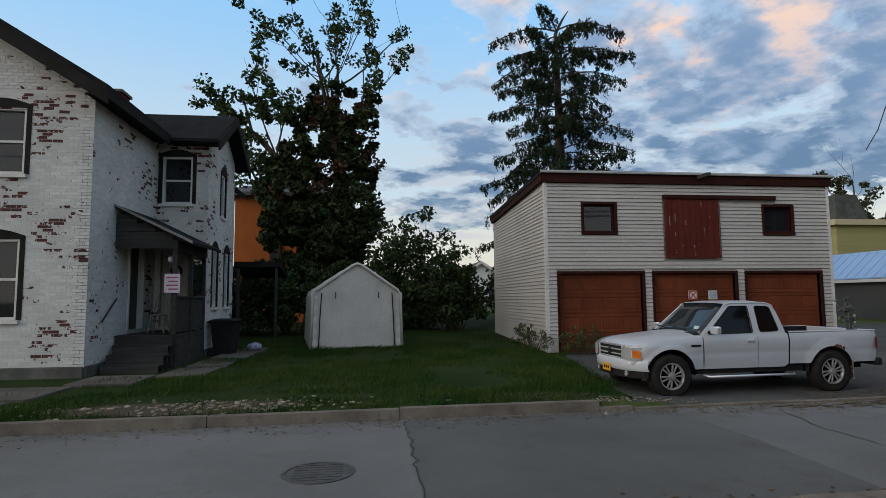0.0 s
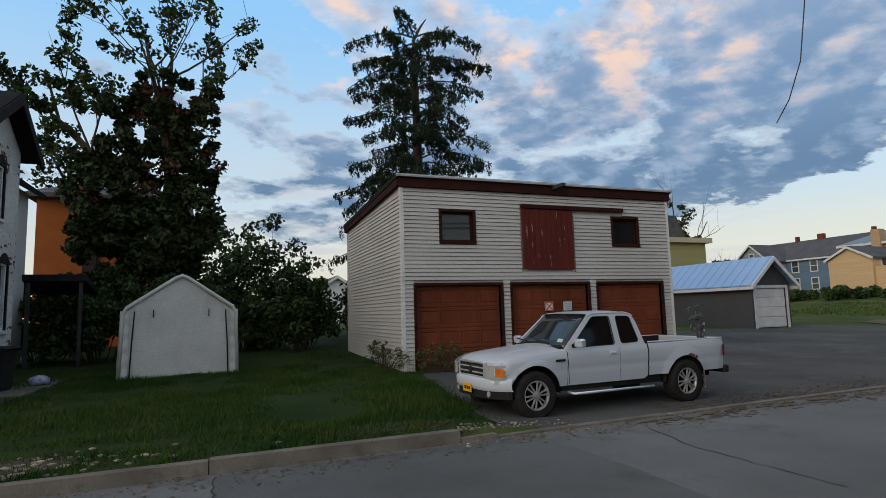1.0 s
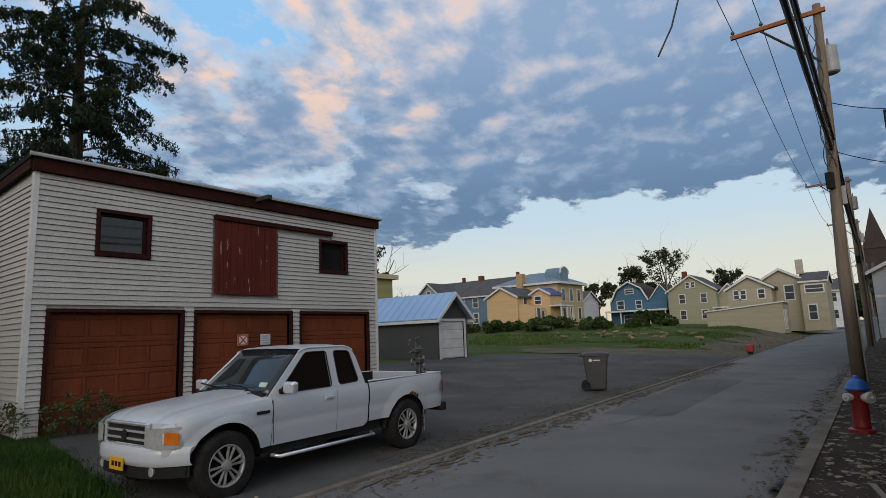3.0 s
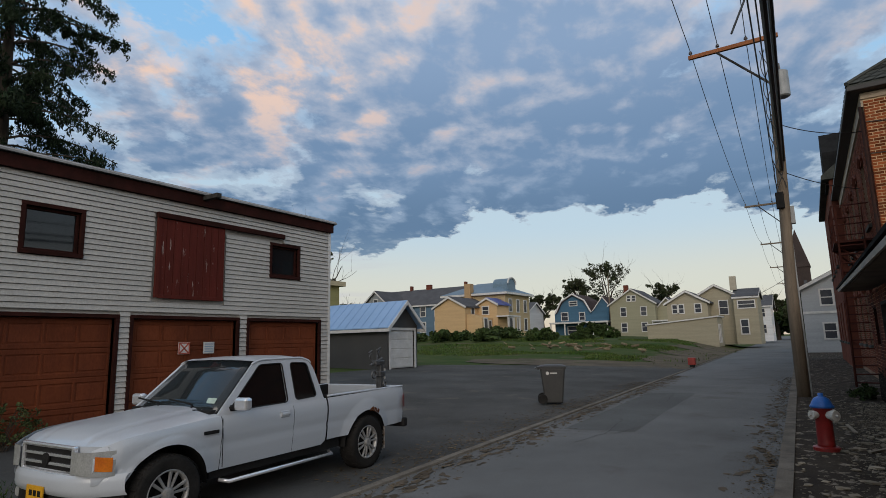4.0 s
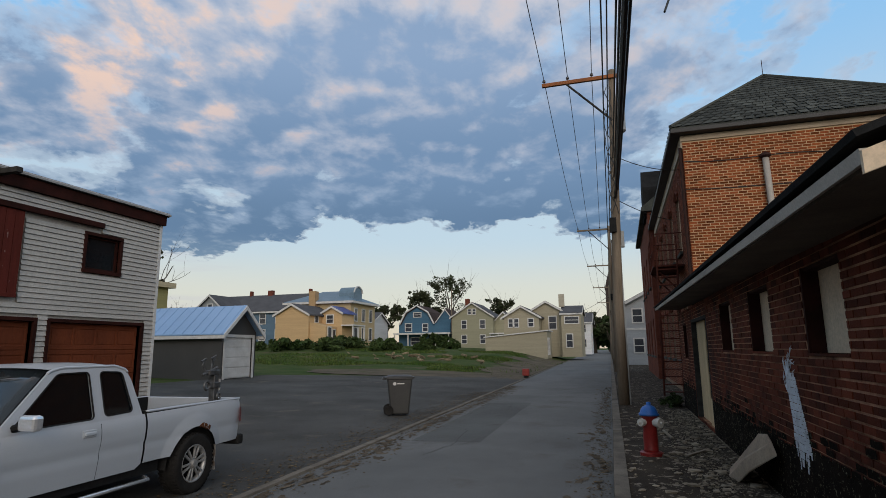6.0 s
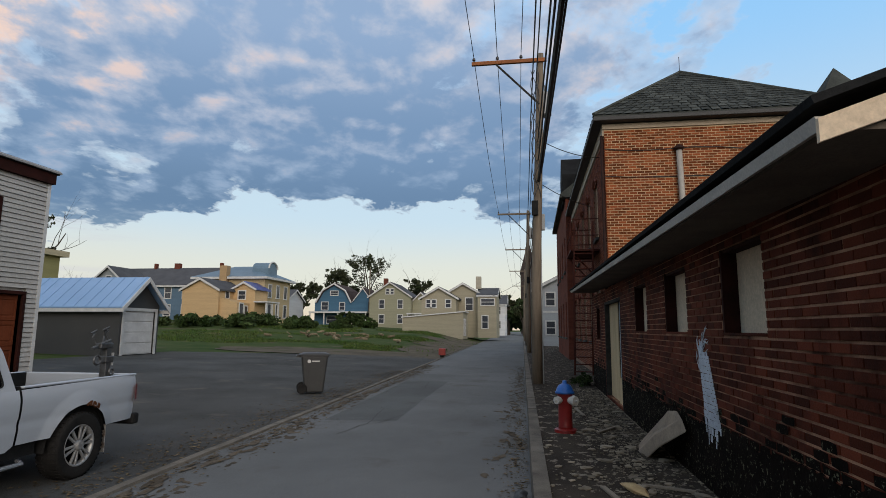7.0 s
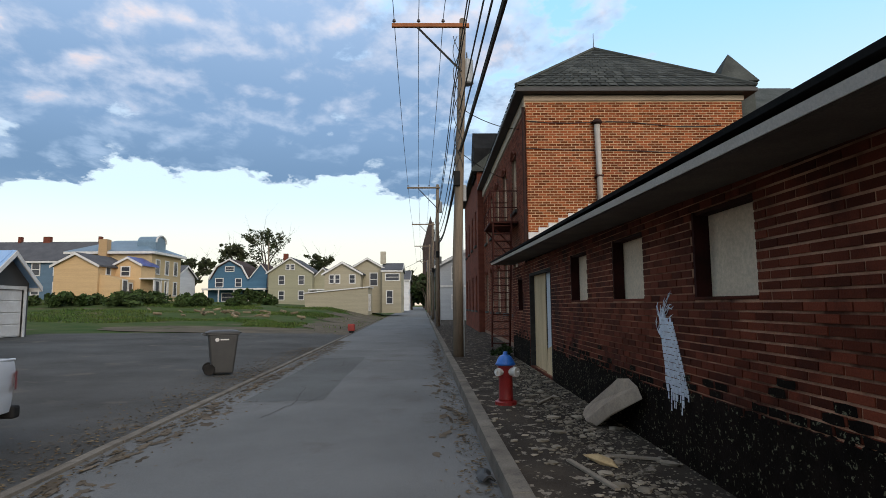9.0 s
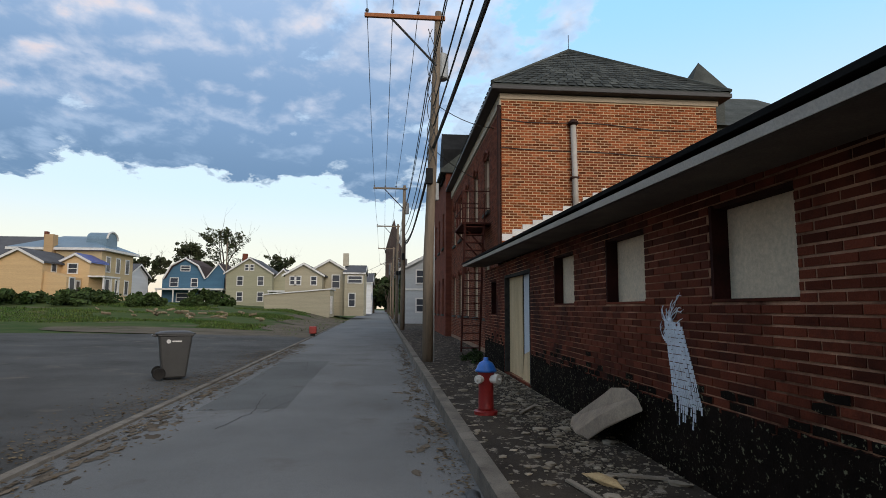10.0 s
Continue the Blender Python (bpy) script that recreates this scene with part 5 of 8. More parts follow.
# bed
part("bed_floor", box_geo(3.18, -0.78, 0.58, 5.0, 0.78, 0.64), PLASTIC, truck)
part("bed_front", box_geo(3.16, -0.80, 0.64, 3.20, 0.80, 1.09), PLASTIC, truck)
for s in (-1, 1):
    part("bed_liner", box_geo(3.20, s * 0.76 - 0.02, 0.64, 5.0, s * 0.76 + 0.02, 1.085), PLASTIC, truck)
    part("bed_rail", Geo().box(3.16, min(s * 0.775, s * 0.83), 1.07, 5.03, max(s * 0.775, s * 0.83), 1.095), CARW, truck, bevel=0.012)
tg = part("tailgate", box_geo(5.0, -0.80, 0.60, 5.05, 0.80, 1.09), CARW, truck, bevel=0.015)
rb = part("rear_bumper", Geo().box(5.02, -0.84, 0.44, 5.16, 0.84, 0.58), PLASTIC, truck, "black rear step bumper", bevel=0.03)
part("frame_rail", Geo().box(0.4, -0.42, 0.36, 5.0, -0.34, 0.48).box(0.4, 0.34, 0.36, 5.0, 0.42, 0.48), PLASTIC, truck)
part("engine_block", box_geo(0.3, -0.34, 0.36, 1.4, 0.34, 0.86), PLASTIC, truck)
part("axle", Geo().tube([(XR, -0.7, WR), (XR, 0.7, WR)], 0.06, 8), PLASTIC, truck)
part("axle", Geo().tube([(XF, -0.7, WR), (XF, 0.7, WR)], 0.05, 8), PLASTIC, truck)
g = Geo()
rng = random.Random(4)
for k in range(11):
    an = radians(62 + k * 2.6)
    r0 = 0.445
    for q in range(2):
        an2 = an + rng.uniform(-0.03, 0.03)
        r1 = r0 + rng.uniform(0.0, 0.05) * (1 - abs(k - 8) / 26)
        px = XR - r1 * math.cos(an2 + 0.6)
        pz = WR + r1 * math.sin(an2 + 0.6)
        g.add([(px + dx, -side_y(px, (pz - 0.47) / 0.62) - 0.006, pz + dz) for dx, dz in ((-0.016, -0.014), (0.013, -0.016), (0.017, 0.012), (-0.010, 0.016))], [(0, 1, 2, 3)])
part("rust_patch", g, RUSTY, truck, "rusted-through arch lip")
for x in (XF, XR):
    for s in (-1, 1):
        wh = new("wheel")
        wh.parent = truck
        wh.matrix_basis = pose(x, s * 0.755, WR)
        part("tyre", Geo().lathe([(0.23, -0.11), (0.32, -0.125), (0.352, -0.115), (0.366, -0.07), (0.368, 0.0), (0.366, 0.07), (0.352, 0.115), (0.32, 0.125), (0.23, 0.11)], 40, axis="y", caps=False), TYRE, wh, smooth=True)
        g = Geo()
        for k in range(44):
            an = 2 * math.pi * k / 44
            for q in (-1, 1):
                c, sn = math.cos(an + 0.04 * q), math.sin(an + 0.04 * q)
                g.add([((0.362) * c - 0.014 * sn, q * 0.03, 0.362 * sn + 0.014 * c), (0.362 * c + 0.014 * sn, q * 0.03, 0.362 * sn - 0.014 * c), (0.362 * c + 0.014 * sn, q * 0.118, 0.355 * sn - 0.014 * c), (0.362 * c - 0.014 * sn, q * 0.118, 0.355 * sn + 0.014 * c),
                       (0.374 * c - 0.012 * sn, q * 0.035, 0.374 * sn + 0.012 * c), (0.374 * c + 0.012 * sn, q * 0.035, 0.374 * sn - 0.012 * c), (0.370 * c + 0.012 * sn, q * 0.112, 0.366 * sn - 0.012 * c), (0.370 * c - 0.012 * sn, q * 0.112, 0.366 * sn + 0.012 * c)],
                      [(4, 5, 6, 7), (0, 1, 5, 4), (1, 2, 6, 5), (2, 3, 7, 6), (3, 0, 4, 7)])
        tagged(part("tread_pattern", g, TYRE, wh), kind="stuff")
        rim = part("rim", Geo().lathe([(0.205, s * -0.08), (0.235, s * 0.09), (0.225, s * 0.115), (0.208, s * 0.10), (0.198, s * 0.06)], 32, axis="y", caps=False), ALLOY, wh, "dull alloy rim", smooth=True)
        part("brake_drum", Geo().lathe([(0.21, s * 0.035), (0.15, s * 0.03), (0.001, s * 0.045)], 24, axis="y"), PLASTIC, wh, smooth=True)
        for k in range(6):
            a0 = 2 * math.pi * k / 6 + 0.3
            d, o = Vector((math.sin(a0), math.cos(a0))), Vector((math.cos(a0), -math.sin(a0)))
            for q in (-1, 1):
                pts = [d * 0.06 + o * 0.004 * q, d * 0.06 + o * 0.026 * q, d * 0.208 + o * 0.054 * q, d * 0.212 + o * 0.024 * q]
                part("spoke", Geo().prism([tuple(p) for p in pts], "y", s * 0.080, s * 0.104), ALLOY, wh, bevel=0.004)
        part("hub_cap", Geo().lathe([(0.001, s * 0.135), (0.045, s * 0.13), (0.052, s * 0.10), (0.07, s * 0.09)], 16, axis="y"), ALLOY, wh)
# the nose is short and drops to the grille; the tail is short too
for ob in truck.children:
    if ob.name.split(".")[0] in ("hood", "front_fender", "bed_side", "tail_lamp", "tailgate", "rear_bumper", "bed_rail", "bed_liner", "bed_floor"):
        for v in ob.data.vertices:
            if v.co.x < 0.5 and v.co.z > 0.6:
                v.co.z -= 0.045 * (1 - max(v.co.x, 0) / 0.5)
            if v.co.x < 0.36:
                v.co.x = 0.36 - (0.36 - v.co.x) * 0.62
            if v.co.x > 4.42:
                v.co.x = 4.42 + (v.co.x - 4.42) * 0.86
rack = thing("hitch_rack", "dark steel rack with clamps standing in the truck bed", "rack", (9.68, 9.80, 0.64), 2.6)
STEEL = mat("worn_steel", (0.13, 0.13, 0.13), (0.07, 0.068, 0.066), 9, 0.45, 0.2, metal=0.5)
part("post", box_geo(-0.045, -0.045, 0, 0.045, 0.045, 0.80), STEEL, rack, bevel=0.008)
part("clamp_block", box_geo(-0.07, -0.06, 0.62, 0.08, 0.06, 0.70), STEEL, rack, bevel=0.01)
part("clamp_block", box_geo(-0.16, -0.05, 0.80, 0.07, 0.05, 0.87), STEEL, rack, bevel=0.012)
part("cross_bar", Geo().tube([(-0.26, 0, 0.80), (-0.10, 0, 0.85), (0.06, 0, 0.90)], 0.022, 7), STEEL, rack)
for x, z, r in ((-0.22, 0.66, 0.055), (0.055, 0.50, 0.04)):
    part("roller", Geo().tube([(x + r * math.cos(k * math.pi / 6), -0.05, z + r * math.sin(k * math.pi / 6)) for k in range(13)], 0.014, 6), STEEL, rack)
for x, z0, lean in ((-0.19, 0.84, -0.05), (-0.07, 0.86, 0.03), (0.04, 0.88, -0.06)):
    part("hook", Geo().tube([(x, 0, z0), (x + lean, 0.02, z0 + 0.10), (x + lean * 0.4, 0.0, z0 + 0.19), (x + lean * 2.2, 0, z0 + 0.15)], 0.013, 6), STEEL, rack)
part("grip", Geo().tube([(0.075, -0.03, 0.58), (0.08, -0.03, 0.74)], 0.022, 8), mat("pale_grip", (0.34, 0.33, 0.31), None, 5, 0.6), rack, "pale rubber grip")

# ---- street things ----
hyd = thing("fire_hydrant", "red fire hydrant with blue bonnet and white caps", "hydrant", (12.32, 3.88, 0.145), 20)
HRED = mat("hydrant_red", (0.24, 0.016, 0.014), (0.17, 0.012, 0.011), 5, 0.4, 0.15)
HBLUE = mat("hydrant_blue", (0.014, 0.115, 0.42), (0.012, 0.09, 0.32), 5, 0.4, 0.15)
part("base_flange", Geo().lathe([(0.17, 0.0), (0.17, 0.045), (0.15, 0.055), (0.12, 0.06)], 20), HRED, hyd, smooth=False)
part("barrel", Geo().lathe([(0.115, 0.05), (0.108, 0.09), (0.105, 0.40), (0.115, 0.42), (0.118, 0.56), (0.125, 0.57), (0.125, 0.59)], 24), HRED, hyd, smooth=True)
bon = part("bonnet", Geo().lathe([(0.15, 0.585), (0.152, 0.61), (0.135, 0.625), (0.125, 0.66), (0.095, 0.71), (0.05, 0.735), (0.035, 0.74), (0.034, 0.78), (0.02, 0.785)], 24), HBLUE, hyd, "blue bonnet", smooth=True)
HWHITE = mat("hydrant_white", (0.55, 0.53, 0.48), (0.48, 0.46, 0.42), 5, 0.45, 0.1)
for an, r, ln in ((205, 0.075, 0.10), (295, 0.06, 0.08), (115, 0.06, 0.08)):
    d = Vector((math.cos(radians(an)), math.sin(radians(an)), 0))
    cp = part("outlet_cap", Geo().tube([d * 0.10 + Vector((0, 0, 0.49)), d * (0.10 + ln * 0.5) + Vector((0, 0, 0.49)), d * (0.11 + ln * 0.5) + Vector((0, 0, 0.49)), d * (0.12 + ln) + Vector((0, 0, 0.49))], [r * 0.8, r * 0.8, r, r * 0.95], 14), HWHITE, hyd, "white outlet cap")
    part("cap_nut", Geo().tube([d * (0.12 + ln) + Vector((0, 0, 0.49)), d * (0.155 + ln) + Vector((0, 0, 0.49))], 0.02, 5), HWHITE, cp)
wb = thing("wheeled_bin", "dark grey wheeled rubbish bin with lid", "bin", (17.5, 10.05, 0.05), 24)
BINC = mat("bin_plastic", (0.038, 0.037, 0.034), (0.028, 0.027, 0.026), 3, 0.5, 0.1)


def bin_body(z0, z1, a0, a1, b0, b1):
    return Geo().add([(-a0, -b0, z0), (a0, -b0, z0), (a0, b0, z0), (-a0, b0, z0), (-a1, -b1, z1), (a1, -b1, z1), (a1, b1, z1), (-a1, b1, z1)], [(0, 3, 2, 1), (4, 5, 6, 7), (0, 1, 5, 4), (1, 2, 6, 5), (2, 3, 7, 6), (3, 0, 4, 7)])


def build_bin(parent, colour):
    part("body", bin_body(0.02, 0.95, 0.22, 0.29, 0.24, 0.34), colour, parent, bevel=0.04)
    part("rim", bin_body(0.93, 0.985, 0.315, 0.315, 0.36, 0.37), colour, parent, bevel=0.012)
    part("lid", Geo().grid(lambda u, v: ((2 * u - 1) * 0.325, (2 * v - 1) * 0.40, 0.985 + 0.055 * (1 - (2 * u - 1) ** 4) * (1 - (2 * v - 1) ** 6)), 8, 8), colour, parent, solid=0.012, smooth=True)
    for x in (-0.27, 0.27):
        part("wheel", Geo().lathe([(0.03, -0.03), (0.12, -0.035), (0.13, 0.0), (0.12, 0.035), (0.03, 0.03)], 20, (x, 0.30, 0.13), "x"), TYRE, parent)
    part("handle", Geo().tube([(-0.24, 0.36, 0.93), (-0.24, 0.46, 0.95), (0.24, 0.46, 0.95), (0.24, 0.36, 0.93)], 0.018, 6), colour, parent)
    part("axle", Geo().tube([(-0.28, 0.30, 0.13), (0.28, 0.30, 0.13)], 0.014, 6), IRON, parent)


build_bin(wb, BINC)
part("maker_mark", Geo().lathe([(0.045, -0.004), (0.045, 0.004)], 14, (-0.286, 0.14, 0.82), "x"), WHITE_TRIM, wb)
part("maker_mark", box_geo(-0.292, -0.12, 0.805, -0.284, 0.07, 0.835), WHITE_TRIM, wb)
hb = thing("wheeled_bin", "black wheeled bin beside the house wall", "bin", (-3.35, 16.6, 0.2), 80)
build_bin(hb, PLASTIC)
rb2 = thing("rubbish_bag", "white and blue rubbish bag on the path", "bag", (-2.7, 17.3, 0.25))
part("bag", Geo().grid(lambda u, v: (0.22 * math.sin(math.pi * v) * math.cos(2 * math.pi * u) * (1 + 0.2 * noise.noise((u * 5, v * 5, 1))), 0.22 * math.sin(math.pi * v) * math.sin(2 * math.pi * u) * (1 + 0.2 * noise.noise((u * 5 + 9, v * 5, 1))), 0.13 - 0.13 * math.cos(math.pi * v) * (1 + 0.3 * noise.noise((u * 4, 2, 2)))), 16, 10), mat("bag_plastic", (0.32, 0.33, 0.38), (0.06, 0.08, 0.2), 9, 0.4), rb2, smooth=True)
slab = thing("concrete_slab", "broken concrete slab leaning on the brick wall", "slab", (10.9, 2.85, 0.14))
SL = mat("broken_concrete", (0.34, 0.27, 0.20), (0.25, 0.20, 0.155), 4, 0.9, 0.8, 40)
top = [(-1.0, -0.12, 0.60), (-0.62, -0.16, 0.64), (-0.28, -0.13, 0.60), (0.45, -0.10, 0.26), (0.95, -0.05, 0.04), (0.55, 0.10, 0.02), (0.12, 0.17, 0.01), (-0.45, 0.08, 0.33)]
down = Vector((-0.10, -0.02, -0.13))
nt_ = len(top)
part("slab", Geo().add(top + [tuple(Vector(p) + down) for p in top], [tuple(range(nt_ - 1, -1, -1)), tuple(range(nt_, 2 * nt_))] + [(i, (i + 1) % nt_, nt_ + (i + 1) % nt_, nt_ + i) for i in range(nt_)]), SL, slab, bevel=0.015)
# utility poles
POLES = [(20.28, 4.24, 10.4), (43.5, 4.62, 10.2), (62, 4.95, 10.2), (84, 5.4, 10.2), (112, 5.9, 10.2)]
GREYM = mat("transformer_grey", (0.30, 0.31, 0.31), (0.24, 0.25, 0.25), 4, 0.5, 0.1)
INSUL = mat("insulator", (0.05, 0.035, 0.03), None, 4, 0.3)
for i, (px, py, ph) in enumerate(POLES):
    pole = thing("utility_pole", "weathered wooden utility pole with crossarm and wires", "utility pole", (px, py, 0.0), group="poles along the street")
    lean = -0.14 if i == 0 else 0.0
    part("shaft", Geo().tube([(0, 0, -0.1), (0, 0, 3), (0.0, lean, 7), (0.0, -0.05 + 1.4 * lean, ph)], [0.155, 0.145, 0.125, 0.10], 14), POLE_WOOD, pole, smooth=True)
    z = ph - 0.25
    sh = 1.35 * lean
    arm = part("crossarm", box_geo(-0.16, -0.25 + sh, z - 0.06, -0.06, 2.12 + sh, z + 0.06), ARM_WOOD if i == 0 else POLE_WOOD, pole, bevel=0.01)
    part("brace", Geo().tube([(-0.12, 1.35 + sh, z - 0.05), (-0.10, sh, z - 1.45)], 0.035, 6), GREYWOOD, pole)
    for y in (0.55, 1.3, 2.05):
        part("insulator", Geo().lathe([(0.02, z + 0.05), (0.02, z + 0.11), (0.055, z + 0.12), (0.05, z + 0.17), (0.03, z + 0.2), (0.01, z + 0.21)], 10, (-0.11, y + sh, 0)), INSUL, arm)
    if i < 3:
        tr = part("transformer", Geo().lathe([(0.16, z - 1.75), (0.2, z - 1.72), (0.2, z - 1.0), (0.12, z - 0.95), (0.02, z - 0.93)], 16, (0.20, -0.18 + sh, 0)), GREYM, pole, "grey transformer can", smooth=False)
        part("bushing", Geo().tube([(0.20, -0.18 + sh, z - 0.95), (0.20, -0.18 + sh, z - 0.72)], [0.035, 0.02], 6), INSUL, tr)
        part("splice_box", box_geo(-0.24, -0.1, z - 5.0, -0.1, 0.1, z - 4.55), PLASTIC, pole, bevel=0.02)
        part("splice_box", box_geo(0.14, -0.30, z - 5.4, 0.30, -0.14, z - 4.9), GREYM, pole, bevel=0.02)
        part("riser_conduit", Geo().tube([(0.02, -0.17, 0), (0.02, -0.16, 3.5), (0.02, -0.15, 6.5)], 0.025, 6), GREYM, pole)
WIRE = mat("black_wire", (0.012, 0.012, 0.013), (0.02, 0.02, 0.02), 5, 0.6, 0)
# wires: span by span, with sag
BACKP = (-24.0, 3.5, 10.3)


def wire(p, q, sag, r, name="wire", label="black overhead utility wire between poles"):
    pts = []
    for k in range(25):
        f = k / 24
        pts.append(tuple(p[c] + (q[c] - p[c]) * f - (4 * sag * f * (1 - f) if c == 2 else 0) for c in range(3)))
    tagged(part(name, Geo().tube(pts, r, 6), WIRE), label, "wire", "overhead wires")


for y in (0.55, 1.3, 2.05):
    line = [(BACKP[0], BACKP[1] - 1.0 + y, BACKP[2] - 0.05)] + [(a - 0.11, b + y - (0.19 if a < 21 else 0), c - 0.05) for a, b, c in POLES]
    for p, q in zip(line, line[1:]):
        wire(p, q, 0.45, 0.011)
for dz, dy, r, sag in ((-2.0, -0.02, 0.016, 0.5), (-2.4, 0.10, 0.016, 0.55), (-2.9, -0.12, 0.02, 0.55), (-3.5, -0.12, 0.022, 0.6), (-3.9, -0.2, 0.034, 0.65), (-4.15, -0.12, 0.045, 0.65)):
    line = [(BACKP[0], BACKP[1] + dy, BACKP[2] + dz)] + [(a, b + dy, c + dz) for a, b, c in POLES]
    for p, q in zip(line, line[1:]):
        wire(p, q, sag, r)
wire((20.28, 4.1, 7.6), (21.5, 2.1, 7.3), 0.15, 0.012)
wire((20.28, 4.1, 6.2), (24.5, 2.1, 6.3), 0.1, 0.012)
wire((62, 4.9, 7), (110, 16, 7.5), 0.8, 0.02)
for k in range(3):
    rng = random.Random(k)
    pts = [(20.14, 4.08 + 0.13 * math.sin(j * 0.55 + k * 2) + 0.1, 9.8 - j * 0.17) for j in range(25)]
    tagged(part("loose_cable", Geo().tube(pts, 0.012, 5), WIRE), "loose black cable looped down the pole", "cable", "loose cables")
tagged(part("dangling_wire", Geo().tube([(4.75, 3.6, 7.4), (4.83, 3.80, 5.0), (4.85, 3.84, 4.2), (4.83, 3.86, 3.7), (4.79, 3.90, 3.3), (4.73, 3.96, 3.05), (4.66, 4.01, 2.9)], 0.004, 6), WIRE), "cut black wire dangling over the street", "wire")

# ---- kerbs ----


def kerb_stone(x0, x1, yf, h, w, seed, parent, bury=0.15):
    rng = random.Random(seed)
    xa, xb = x0 + 0.006, x1 - 0.006
    j = [rng.uniform(-0.008, 0.008) for _ in range(4)]
    ya, yb = yf(xa), yf(xb)
    q = Geo().add([(xa, ya, -bury), (xb, yb, -bury), (xb, yb + w, -bury), (xa, ya + w, -bury),
                   (xa, ya + 0.02 * (1 if w > 0 else -1) + j[0], h + j[1]), (xb, yb + 0.02 * (1 if w > 0 else -1) + j[2], h + j[3]), (xb, yb + w, h + j[3]), (xa, ya + w, h + j[1])],
                  [(0, 3, 2, 1), (4, 5, 6, 7), (0, 1, 5, 4), (1, 2, 6, 5), (2, 3, 7, 6), (3, 0, 4, 7)])
    return part("kerb_stone", q, CONCRETE, parent)


kl = tagged(new("kerb_north"), "weathered concrete kerb along the lawn", "kerb", kind="structure")
kr = tagged(new("kerb_south"), "worn stone kerb along the broken pavement", "kerb", kind="structure")
xs = [-40, -30, -22, -15, -10.5, -7.2, -4.4, -1.52, 1.14, 4.2]
for i, (a, b) in enumerate(zip(xs, xs[1:])):
    if a == -7.2:
        kerb_stone(a, b, kerb_l, 0.07, 0.16, i, kl)
    else:
        kerb_stone(a, b, kerb_l, 0.155, 0.17, i, kl)
kerb_stone(4.2, 4.75, kerb_l, 0.06, 0.15, 77, kl)
x = 4.75
i = 0
while x < 120:
    n = x + (3.0 if x < 40 else 12)
    kerb_stone(x, n, kerb_l, 0.035, 0.14, 100 + i, kl)
    x, i = n, i + 1
x = -30
while x < 120:
    n = x + (RNG.uniform(1.5, 2.6) if x < 36 else 12)
    kerb_stone(x, n, kerb_r, 0.165, -0.19, 300 + i, kr)
    x, i = n, i + 1

# ---- road repairs ----
SEAM = mat("tar_seam", (0.045, 0.043, 0.04), (0.06, 0.056, 0.05), 3, 0.8, 0.3, 40)


def crown_z(x, y):
    k = (y - kerb_r(x)) / (kerb_l(x) - kerb_r(x))
    return 0.04 * 4 * k * (1 - k) * 0.98 + 0.006


def crack(pts, width, seed):
    r = random.Random(seed)
    g, line = Geo(), []
    for (x0, y0), (x1, y1) in zip(pts, pts[1:]):
        n = max(2, int(math.hypot(x1 - x0, y1 - y0) / 0.15))
        line += [(x0 + (x1 - x0) * k / n + r.gauss(0, 0.018), y0 + (y1 - y0) * k / n + r.gauss(0, 0.018)) for k in range(n)]
    for i, (a, b) in enumerate(zip(line, line[1:])):
        d = Vector((b[0] - a[0], b[1] - a[1], 0)).normalized()
        w = width * r.uniform(0.4, 1.2)
        o = (-d.y * w, d.x * w)
        g.add([(a[0] + o[0], a[1] + o[1], crown_z(*a)), (a[0] - o[0], a[1] - o[1], crown_z(*a)), (b[0] - o[0], b[1] - o[1], crown_z(*b)), (b[0] + o[0], b[1] + o[1], crown_z(*b))], [(0, 1, 2, 3)])
    tagged(part("road_crack", g, SEAM), "dark crack in the road surface", "crack", "cracks in the road", kind="structure")


def road_patch(x0, x1, f0, f1, label):
    """A rectangle of newer asphalt; f0 to f1 of the way across the road."""
    def fn(u, v):
        x = x0 + (x1 - x0) * u + 0.03 * noise.noise((u * 3, v * 9, x0))
        f = f0 + (f1 - f0) * v
        y = kerb_r(x) + (kerb_l(x) - kerb_r(x)) * f + 0.03 * noise.noise((u * 9, v * 3, x1))
        return (x, y, crown_z(x, y) - 0.003)
    tagged(part("road_patch", Geo().grid(fn, 24, 16), ASPHALT_B), label, "road patch", "patches in the road", kind="structure")


road_patch(1.2, 5.3, 0.02, 0.98, "dark straight-edged asphalt repair across the road")
road_patch(13.5, 21.5, 0.55, 0.86, "dark worn asphalt repair beside the kerb")
for k, (w, pts) in enumerate(((0.012, [(1.2, 8.3), (1.2, 6.5), (1.2, 4.5)]), (0.009, [(6.9, 8.2), (6.5, 6.8), (6.6, 5.0)]), (0.007, [(12, 7.5), (13.4, 7.3), (15.5, 7.6)]), (0.006, [(13.2, 7.1), (14.4, 6.9)]), (0.008, [(19, 7.4), (21.5, 7.7)]), (0.01, [(24, 5.4), (24.3, 7.5), (24.2, 8.9)]), (0.01, [(-4.5, 8.1), (-4.2, 6), (-4.4, 4.4)]))):
    crack(pts, w, k)
